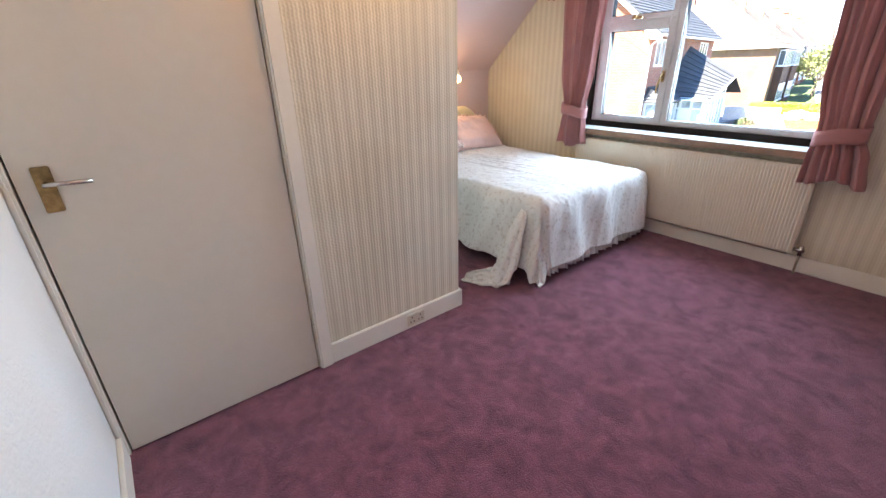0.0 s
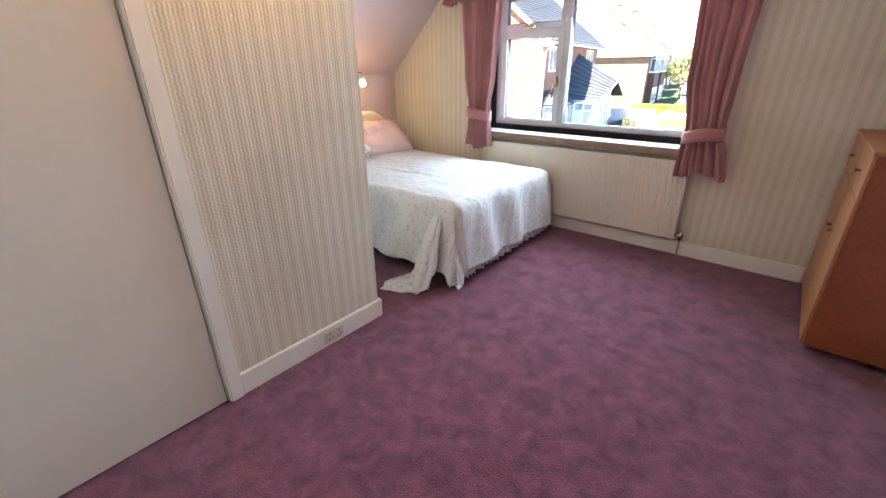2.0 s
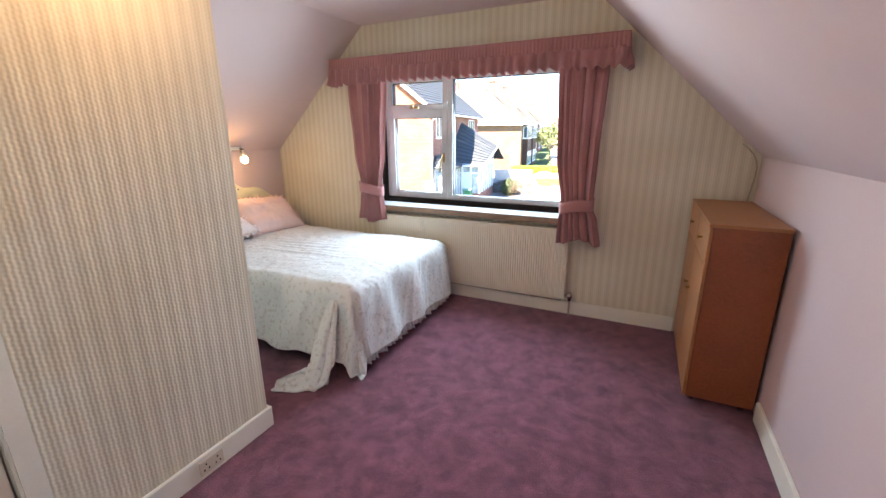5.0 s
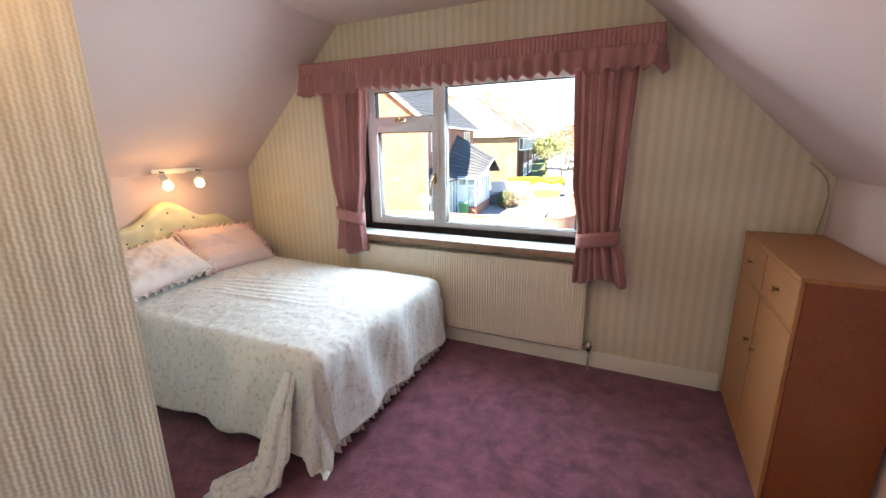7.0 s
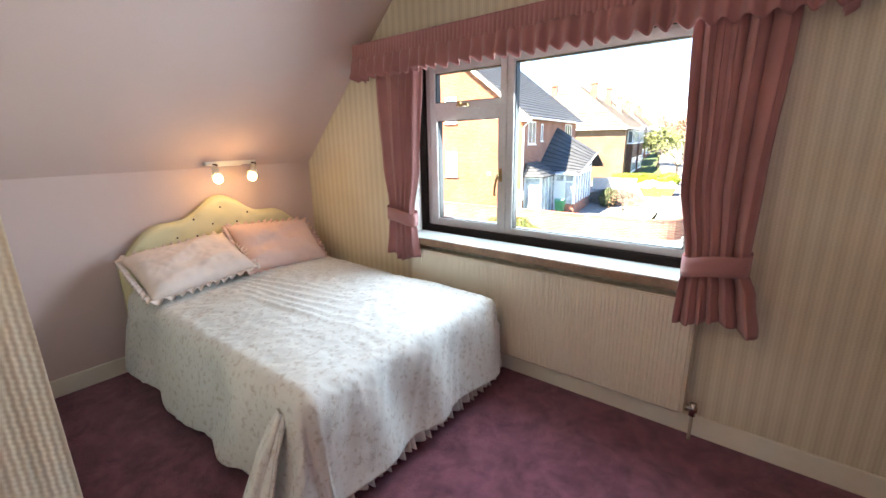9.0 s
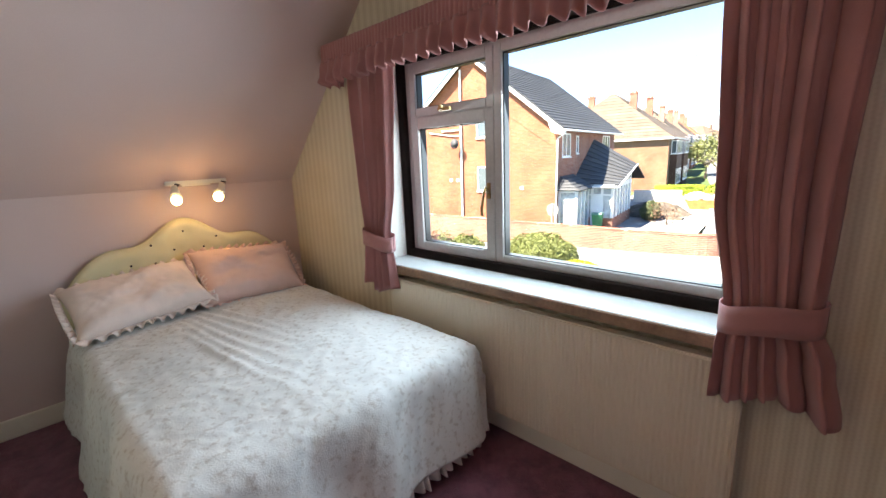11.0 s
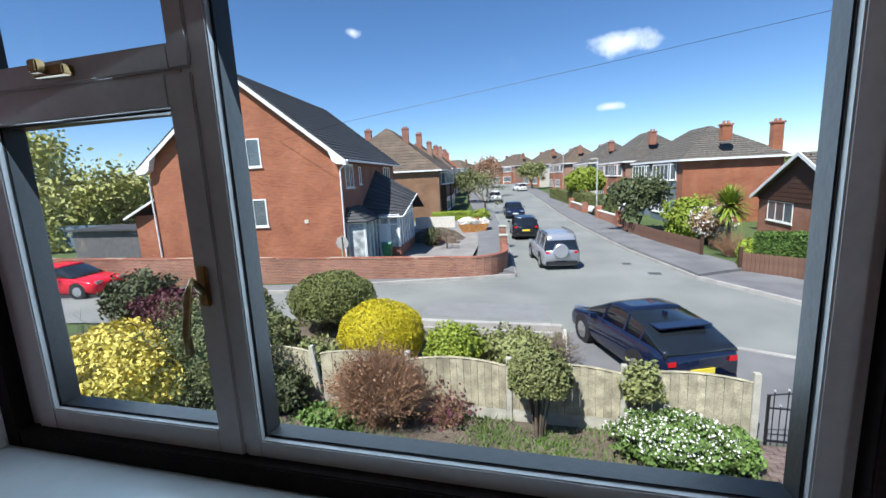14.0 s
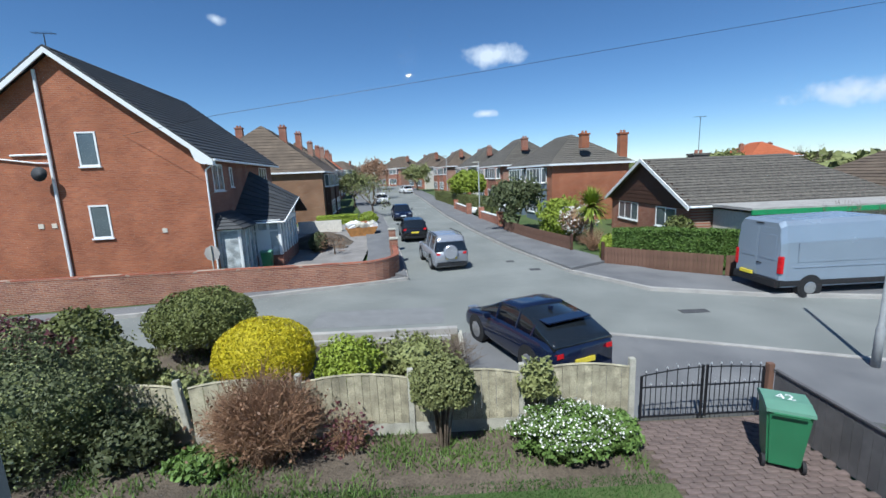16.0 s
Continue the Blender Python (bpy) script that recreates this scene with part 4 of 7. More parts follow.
def blades(name, label, x0, x1, y0, y1, n, h, mat, z=GARDEN, w=0.008):
    rng = np.random.default_rng(7)
    p = np.empty((n, 3, 3))
    x, y = rng.uniform(x0, x1, n), rng.uniform(y0, y1, n)
    keep = np.array([noise.noise((a * 1.3, b * 1.3, 0)) for a, b in zip(x, y)]) + rng.uniform(-0.5, 0.5, n) > (-0.35 if name == "grass_blades" else 0.28)
    x, y = x[keep], y[keep]
    m = len(x)
    a, hh = rng.uniform(0, 6.283, m), h * rng.uniform(0.5, 1.3, m)
    lean = rng.normal(0, 0.4, (m, 2)) * hh[:, None]
    v = np.zeros((m, 3, 3))
    v[:, 0] = np.c_[x - np.cos(a) * w, y - np.sin(a) * w, np.full(m, z)]
    v[:, 1] = np.c_[x + np.cos(a) * w, y + np.sin(a) * w, np.full(m, z)]
    v[:, 2] = np.c_[x + lean[:, 0], y + lean[:, 1], z + hh]
    me = bpy.data.meshes.new(name)
    me.from_pydata(v.reshape(-1, 3).tolist(), [], np.arange(3 * m).reshape(-1, 3).tolist())
    me.materials.append(mat)
    return tagged(new(name, me), label, "grass", kind="stuff")


blades("grass_blades", "short green lawn grass", -8, 3.6, 3.2, 5.1, 60000, 0.05, BLADE)
blades("weeds", "sparse green weeds on the soil", -9, 3.5, 4.9, 6.35, 26000, 0.10, L_GRASS, w=0.012)
blades("verge_weeds", "weeds in the verge bed", -8, 0.9, 6.6, 10.6, 26000, 0.14, L_OLIVE, w=0.015)


# ---- plants ----
def leaf_cloud(centres, size, rng, normal_from=None, aspect=1.7):
    """Small pointed leaves with a fold at given centres; returns verts and faces."""
    n = len(centres)
    d = rng.normal(size=(n, 3))
    if normal_from is not None:
        d = d * 0.8 + (centres - normal_from) / (np.linalg.norm(centres - normal_from, axis=1, keepdims=True) + 1e-6)
    d /= np.linalg.norm(d, axis=1, keepdims=True)
    t = np.cross(d, rng.normal(size=(n, 3)))
    t /= np.linalg.norm(t, axis=1, keepdims=True)
    b = np.cross(d, t)
    s = size * rng.uniform(0.6, 1.35, (n, 1))
    v = np.stack([centres - t * s * aspect / 2, centres + b * s / 2, centres + t * s * aspect / 2, centres - b * s / 2], 1)
    return v.reshape(-1, 3), np.arange(4 * n).reshape(-1, 4)


def bush(label, at, radii, n, leaf, mat, seed, flat=0.35, name="bush", shell=0.35, stems=8, lump=0.18, extra=None, aspect=1.7, category="bush", rise=0.0):
    """A shrub of many small leaves on an uneven crown, with stems below; at is the point on the ground, rise lifts the crown."""
    rng = np.random.default_rng(seed)
    ob = thing(name, label, category, at=at)
    c = np.array((0, 0, radii[2] + rise))
    d = rng.normal(size=(n, 3))
    d /= np.linalg.norm(d, axis=1, keepdims=True)
    d[:, 2] = np.where(d[:, 2] < -flat, -flat * rng.uniform(0.5, 1, n), d[:, 2])
    lum = np.array([noise.noise(Vector(q) * 2.3 + Vector((seed, 0, 0))) + 0.6 * noise.noise(Vector(q) * 6 + Vector((0, seed, 0))) for q in d])
    r = (1 + lump * lum) * (1 - shell * rng.uniform(0, 1, n) ** 2.2)
    pts = c + d * r[:, None] * np.array(radii)
    v, f = leaf_cloud(pts, leaf, rng, c, aspect)
    me = bpy.data.meshes.new("crown")
    me.from_pydata(v.tolist(), [], f.tolist())
    me.materials.append(mat)
    cr_ = new("crown", me)
    cr_.parent = ob
    core = bmesh.new()
    bmesh.ops.create_icosphere(core, subdivisions=2, radius=1.0)
    for q in core.verts:
        k = (0.88 if shell < 0.3 else 0.70) + 0.10 * noise.noise(q.co * 2 + Vector((seed, 1, 0)))
        q.co = Vector((q.co.x * radii[0] * k, q.co.y * radii[1] * k, max(q.co.z, -flat) * radii[2] * k + c[2]))
    part("inner_leaves", core, mat, ob)
    if stems:
        bm = bmesh.new()
        for k in range(stems):
            a = rng.uniform(0, 6.28)
            e = rng.uniform(0.25, 0.8)
            tube(bm, [(0.06 * math.cos(a), 0.06 * math.sin(a), -0.02), (e * 0.5 * radii[0] * math.cos(a), e * 0.5 * radii[1] * math.sin(a), c[2] * 0.55), (e * radii[0] * math.cos(a), e * radii[1] * math.sin(a), c[2] + 0.2 * radii[2])], [0.02, 0.014, 0.006], 5)
        part("stem", bm, BARK, ob)
    if extra:
        k = rng.choice(n, extra[0], replace=False)
        e = pts[k][:, :] + (pts[k] - c) * 0.06
        e = e[e[:, 2] > c[2] * extra[3]]
        v, f = leaf_cloud(e, extra[1], rng, c, 1.0)
        me = bpy.data.meshes.new("flowers")
        me.from_pydata(v.tolist(), [], f.tolist())
        me.materials.append(extra[2])
        o = new("flowers", me)
        o.parent = ob
    return ob


def twig_bush(label, at, radii, n, mat, seed, leaves=None):
    """A bush of bare twigs that fan out from the ground."""
    rng = np.random.default_rng(seed)
    ob = thing("bush", label, "bush", at=at)
    bm = bmesh.new()
    tips = []
    for k in range(n):
        a, e = rng.uniform(0, 6.283), math.acos(rng.uniform(-0.1, 1))
        tip = Vector((radii[0] * math.sin(e) * math.cos(a), radii[1] * math.sin(e) * math.sin(a), radii[2] * (0.75 + math.cos(e)) * rng.uniform(0.85, 1.05)))
        tip *= rng.uniform(0.75, 1.0)
        mid = tip * 0.5 + Vector((rng.normal(0, 0.06), rng.normal(0, 0.06), 0.1 * radii[2]))
        rt = Vector((rng.normal(0, 0.09), rng.normal(0, 0.09), 0))
        tube(bm, [rt, mid, tip], [0.008, 0.006, 0.003], 3)
        for q in range(3):
            s = mid.lerp(tip, rng.uniform(0.1, 0.8))
            e2 = s + Vector(rng.normal(0, 0.13, 3)) + (tip - mid) * 0.25
            tube(bm, [s, e2], [0.004, 0.002], 3)
            tips.append(e2)
    part("twigs", bm, mat, ob)
    if leaves:
        pts = np.array([list(tips[int(i)]) for i in rng.integers(0, len(tips), leaves[0])]) + rng.normal(0, 0.06, (leaves[0], 3))
        v, f = leaf_cloud(pts, leaves[1], rng)
        me = bpy.data.meshes.new("leaves")
        me.from_pydata(v.tolist(), [], f.tolist())
        me.materials.append(leaves[2])
        o = new("leaves", me)
        o.parent = ob
    return ob


def tree(label, at, height, spread, n, leaf, mat, seed, trunk=0.14, bare=0.4, droop=0.0, name="tree", flowers=None):
    """A tapered trunk with forking limbs and leaf clumps at the limb ends."""
    rng = np.random.default_rng(seed)
    ob = thing(name, label, "tree", at=at)
    bm = bmesh.new()
    top = Vector((rng.normal(0, 0.1), rng.normal(0, 0.1), height * bare))
    tube(bm, [(0, 0, -0.05), top * 0.5 + Vector((0.04, 0, 0)), top], [trunk, trunk * 0.8, trunk * 0.6], 8)
    ends = []

    def limb(p, d, ln, r, depth):
        q = p + d * ln
        tube(bm, [p, p.lerp(q, 0.5) + Vector(rng.normal(0, ln * 0.06, 3)), q], [r, r * 0.75, r * 0.5], 5)
        if depth == 0:
            ends.append(q)
            return
        for k in range(3):
            nd = (d + Vector(rng.normal(0, 0.55, 3)) + Vector((0, 0, 0.12 - droop))).normalized()
            limb(q, nd, ln * rng.uniform(0.6, 0.8), r * 0.5, depth - 1)
            ends.append(q.lerp(q + nd * ln * 0.6, 0.6))
    for k in range(6):
        a = k * 1.05 + rng.uniform(-0.3, 0.3)
        d = Vector((math.cos(a) * spread / height * 1.2, math.sin(a) * spread / height * 1.2, rng.uniform(0.5, 1.1))).normalized()
        limb(top * rng.uniform(0.75, 1.0), d, height * (1 - bare) * 0.36, trunk * 0.45, 3)
    part("trunk", bm, BARK, ob)
    e = np.array([list(q) for q in ends])
    if n:
        c = e[rng.integers(0, len(e), n)] + rng.normal(0, height * 0.055, (n, 3))
        if droop:
            c[:, 2] -= np.abs(rng.normal(0, droop * height * 0.22, n))
        c[:, 2] = np.maximum(c[:, 2], 0.25)
        v, f = leaf_cloud(c, leaf, rng)
        me = bpy.data.meshes.new("crown")
        me.from_pydata(v.tolist(), [], f.tolist())
        me.materials.append(mat)
        o = new("crown", me)
        o.parent = ob
    return ob


bush("clipped round privet bush with olive green leaves", (-5.65, 10.2, GARDEN), (1.30, 1.15, 0.82), 22000, 0.04, L_PRIVET, 1, rise=0.15, flat=0.55, stems=14, lump=0.10)
bush("golden yellow clipped dome shrub", (-3.25, 8.1, GARDEN), (1.05, 0.95, 0.80), 26000, 0.026, L_GOLD, 2, lump=0.05, flat=0.7, shell=0.15)
bush("lime green low conifer shrub", (-1.50, 8.1, GARDEN), (0.66, 0.55, 0.55), 7500, 0.042, L_LIME, 3, lump=0.35, flat=0.7)
bush("clipped olive shrub on bare stems in front of the fence", (0.45, 5.95, GARDEN), (0.52, 0.46, 0.50), 8500, 0.034, L_OLIVE, 4, rise=0.58, stems=16, lump=0.14)
bush("sprawling dark green shrub", (-6.0, 6.0, GARDEN), (1.4, 0.9, 1.05), 26000, 0.034, L_DARK, 5, lump=0.55, flat=0.85, shell=0.65, stems=30, extra=(10000, 0.034, L_OLIVE, 0.4))
bush("dark low shrub in shade", (-4.55, 5.9, GARDEN), (0.6, 0.42, 0.42), 3500, 0.06, L_DARK, 6, lump=0.4, flat=0.8)
bush("pale yellow leafed shrub", (-7.6, 5.35, GARDEN), (1.4, 0.9, 0.88), 15000, 0.06, L_YEL, 7, lump=0.3, flat=0.85)
bush("plum red leafed hedge shrub", (-9.6, 8.8, GARDEN), (1.8, 0.8, 0.8), 7000, 0.07, L_RED, 8, lump=0.3, flat=0.8)
bush("green round shrub by the verge", (-8.2, 9.4, GARDEN), (0.85, 0.8, 0.78), 5000, 0.07, L_PRIVET, 9, flat=0.8, lump=0.2)
bush("low mossy green shrub", (-6.4, 8.0, GARDEN), (0.9, 0.7, 0.60), 5000, 0.06, L_OLIVE, 10, flat=0.8, lump=0.35)
bush("dark shrub beside the red car", (-12.2, 9.6, GARDEN), (1.2, 0.9, 0.9), 5000, 0.08, L_DARK, 11, flat=0.8, lump=0.4)
bush("rambling shrub on the fence corner", (-4.3, 6.9, GARDEN), (0.7, 0.4, 0.42), 2200, 0.06, L_OLIVE, 12, flat=0.8, lump=0.5, rise=0.2)
bush("loose green shrub in the verge bed", (-0.2, 8.6, GARDEN), (0.85, 0.6, 0.42), 3000, 0.06, L_OLIVE, 13, flat=0.8, lump=0.5, shell=0.7)
bush("climbing leafy stem on the fence", (2.05, 6.18, GARDEN), (0.30, 0.2, 0.48), 1500, 0.05, L_OLIVE, 14, rise=0.42, lump=0.4, shell=0.7)
bush("clump of white daisies", (2.45, 5.72, GARDEN), (0.85, 0.55, 0.34), 7000, 0.045, L_GRASS, 15, flat=0.8, lump=0.35, extra=(3200, 0.034, L_WHITE, 1.12))
bush("bright green low plant beside the drive", (3.22, 5.75, GARDEN), (0.32, 0.35, 0.28), 3000, 0.04, L_GRASS, 16, flat=0.8, lump=0.3)
bush("low green leafy weeds on the soil", (-3.3, 5.6, GARDEN), (0.5, 0.3, 0.18), 1500, 0.06, L_GRASS, 17, flat=0.8, lump=0.5, stems=0)
twig_bush("russet bare twiggy bush in front of the fence", (-2.38, 5.85, GARDEN), (0.98, 0.75, 0.95), 1000, L_BROWN, 21, (1500, 0.035, L_BROWN))
twig_bush("small russet bush with red leaves", (-1.15, 6.0, GARDEN), (0.35, 0.3, 0.38), 70, L_BROWN, 22, (250, 0.05, L_RED))
twig_bush("bare pale twigs beside the parked car", (0.75, 8.7, GARDEN), (0.75, 0.6, 0.5), 120, BARK, 23)
twig_bush("bare grey twigs in the front bed", (-10.8, 6.9, GARDEN), (1.0, 0.7, 0.7), 120, BARK, 24)

# ---- fence, gate, drive ----
POSTS = [3.71 - 1.893 * k for k in range(7)]
fy = 6.37
for k, x in enumerate(POSTS):
    po = thing("fence_post", "weathered concrete fence post", "fence post", at=(x, fy, GARDEN), group="garden fence posts")
    po.matrix_world = pose(x, fy, GARDEN - 0.1, 0, (-6 if k == 4 else 0), 0)
    part("post", boxes((-0.05, 0.05, -0.05, 0.05, 0, 1.30), bevel=0.008), CONC, po)
for k in range(6):
    a, b = POSTS[k + 1] + 0.055, POSTS[k] - 0.055
    fp = thing("timber_fence", "grey weathered timber fence panel with arched top", "fence", group="garden fence panels")
    part("gravel_board", boxes((a, b, fy - 0.025, fy + 0.025, GARDEN - 0.05, GARDEN + 0.22), bevel=0.006), CONC, fp, "mossy concrete gravel board")
    nb = 14
    w = (b - a) / nb
    for i in range(nb):
        s = (i + 0.5) / nb * 2 - 1
        h = 1.04 + 0.10 * (1 - s * s) + random.uniform(-0.004, 0.004)
        dy = 0.008 * (i % 2)
        part("board", boxes((a + i * w + 0.003, a + (i + 1) * w - 0.003, fy - 0.02 - dy, fy - 0.008 - dy, GARDEN + 0.222, GARDEN + h)), FENCEW, fp)
    bm = bmesh.new()
    tube(bm, [(a + (b - a) * i / 12, fy - 0.015, GARDEN + 1.045 + 0.10 * (1 - (i / 6 - 1) ** 2)) for i in range(13)], 0.022, 5)
    part("capping", bm, FENCEW, fp)
gate = thing("metal_gate", "black wrought iron double gate with silver finials", "gate")
for x0, x1, sgn in ((3.88, 4.98, 1), (5.02, 6.05, -1)):
    lf = part("leaf_frame", boxes((x0, x0 + 0.035, 6.37, 6.40, GARDEN + 0.04, GARDEN + (0.84 if sgn > 0 else 1.0)), (x1 - 0.035, x1, 6.37, 6.40, GARDEN + 0.04, GARDEN + (1.0 if sgn > 0 else 0.90)), (x0 + 0.035, x1 - 0.035, 6.372, 6.398, GARDEN + 0.06, GARDEN + 0.09), (x0 + 0.035, x1 - 0.035, 6.372, 6.398, GARDEN + 0.62, GARDEN + 0.64)), IRON, gate)
    part("top_rail", tubes(([(x0 + (x1 - x0) * i / 10, 6.385, GARDEN + 0.84 + 0.12 * math.sin(math.pi / 2 * (i / 10 if sgn > 0 else 1 - 0.6 * i / 10))) for i in range(11)], 0.012)), IRON, lf)
    for i in range(1, 12):
        x = x0 + (x1 - x0) * i / 12
        s = i / 12
        zt = GARDEN + (0.88 if i % 2 else 0.66) + (0.12 * math.sin(math.pi / 2 * (s if sgn > 0 else 1 - 0.6 * s)) if i % 2 else 0)
        part("bar", tubes(([(x, 6.385, GARDEN + 0.07), (x, 6.385, zt)], 0.008), seg=6), IRON, lf)
        part("finial", tubes(([(x, 6.385, zt), (x, 6.385, zt + 0.018), (x, 6.385, zt + 0.045)], [0.010, 0.018, 0.003]), seg=6), SILVERTIP, lf, "silver finial")
gp = thing("gate_post", "brick-red timber gate post", "gate post")
part("post", boxes((6.07, 6.17, 6.32, 6.42, GARDEN - 0.1, GARDEN + 0.98), bevel=0.006), FENCEB, gp)
sf = thing("side_fence", "dark grey timber fence along the drive", "fence")
for i in range(44):
    y = 6.30 - i * 0.135
    part("board", boxes((6.16, 6.178, y - 0.13, y, GARDEN - 0.02, GARDEN + 0.86 + random.uniform(-0.006, 0.006))), FENCEG, sf)
part("capping", boxes((6.14, 6.20, 0.36, 6.31, GARDEN + 0.868, GARDEN + 0.895)), FENCEG, sf)
we = thing("bed_edging", "low pale concrete edging wall of the verge bed", "edging")
part("edge", boxes((-4.2, 0.95, 10.75, 10.95, ROAD - 0.05, ROAD + 0.30), bevel=0.01), KERB, we)
part("inner_edge", boxes((-3.8, 0.75, 10.35, 10.47, ROAD, ROAD + 0.24), bevel=0.01), KERB, we)
part("return", boxes((0.955, 1.07, 6.5, 10.94, ROAD - 0.05, ROAD + 0.16), bevel=0.01), CONC, we)

binn = thing("wheelie_bin", "green wheelie bin with faded lid and white number", "bin", at=(5.40, 5.22, GARDEN), turn=152)
binn.scale = (0.9, 0.88, 0.95)
bm = bmesh.new()
lo = [bm.verts.new(p) for p in ((-0.22, -0.24, 0.06), (0.22, -0.24, 0.06), (0.22, 0.24, 0.06), (-0.22, 0.24, 0.06))]
hi = [bm.verts.new(p) for p in ((-0.29, -0.33, 0.98), (0.29, -0.33, 0.98), (0.29, 0.33, 0.98), (-0.29, 0.33, 0.98))]
bm.faces.new(lo[::-1]), bm.faces.new(hi)
for k in range(4):
    bm.faces.new((lo[k], lo[(k + 1) % 4], hi[(k + 1) % 4], hi[k]))
bmesh.ops.bevel(bm, geom=bm.edges[:], offset=0.03, segments=2, affect="EDGES")
part("body", bm, BINGREEN, binn)
bm = bmesh.new()
prism(bm, [(-0.37, 0.98), (0.36, 0.98), (0.35, 1.03), (0.1, 1.075), (-0.25, 1.07), (-0.37, 1.02)], 0, -0.305, 0.305)
lid = part("lid", bm, BINLID, binn, "faded pale green lid")
part("handle", tubes(([(-0.22, 0.40, 0.99), (0.22, 0.40, 0.99)], 0.016)), BINGREEN, binn)
for sx in (-0.26, 0.26):
    part("wheel", tubes(([(sx - 0.025, 0.20, 0.10), (sx + 0.025, 0.20, 0.10)], 0.10), seg=16), RUBBER, binn)
part("foot", boxes((-0.18, 0.18, -0.24, -0.12, 0.0, 0.07)), BINGREEN, binn)
fc = bpy.data.curves.new("number", "FONT")
fc.body, fc.size, fc.align_x, fc.extrude = "42", 0.26, "CENTER", 0.001
fo = new("number_tmp", fc)
dg = bpy.context.evaluated_depsgraph_get()
nme = bpy.data.meshes.new_from_object(fo.evaluated_get(dg))
bpy.data.objects.remove(fo)
nme.materials.clear()
nme.materials.append(UPVC)
no_ = new("number", nme)
no_.parent = lid
no_.matrix_local = pose(0, 0.05, 1.082, 0, 0, 180)


# ---- vehicles ----
def loft(rows, cuts):
    """Body sections: rows of (x, list of (half width, z)) from rear to front, closed at both ends."""
    bm = bmesh.new()
    prev = None
    for x, sec in rows:
        ring = [bm.verts.new((x, -w, z)) for w, z in sec] + [bm.verts.new((x, w, z)) for w, z in sec[::-1]]
        if prev:
            for k in range(len(ring)):
                j = (k + 1) % len(ring)
                bm.faces.new((prev[k], prev[j], ring[j], ring[k]))
        else:
            bm.faces.new(ring)
        prev = ring
    bm.faces.new(prev[::-1])
    return bm


def interp(tab, x):
    for (a, va), (b, vb) in zip(tab, tab[1:]):
        if x <= b:
            return va + (vb - va) * (x - a) / (b - a)
    return tab[-1][1]


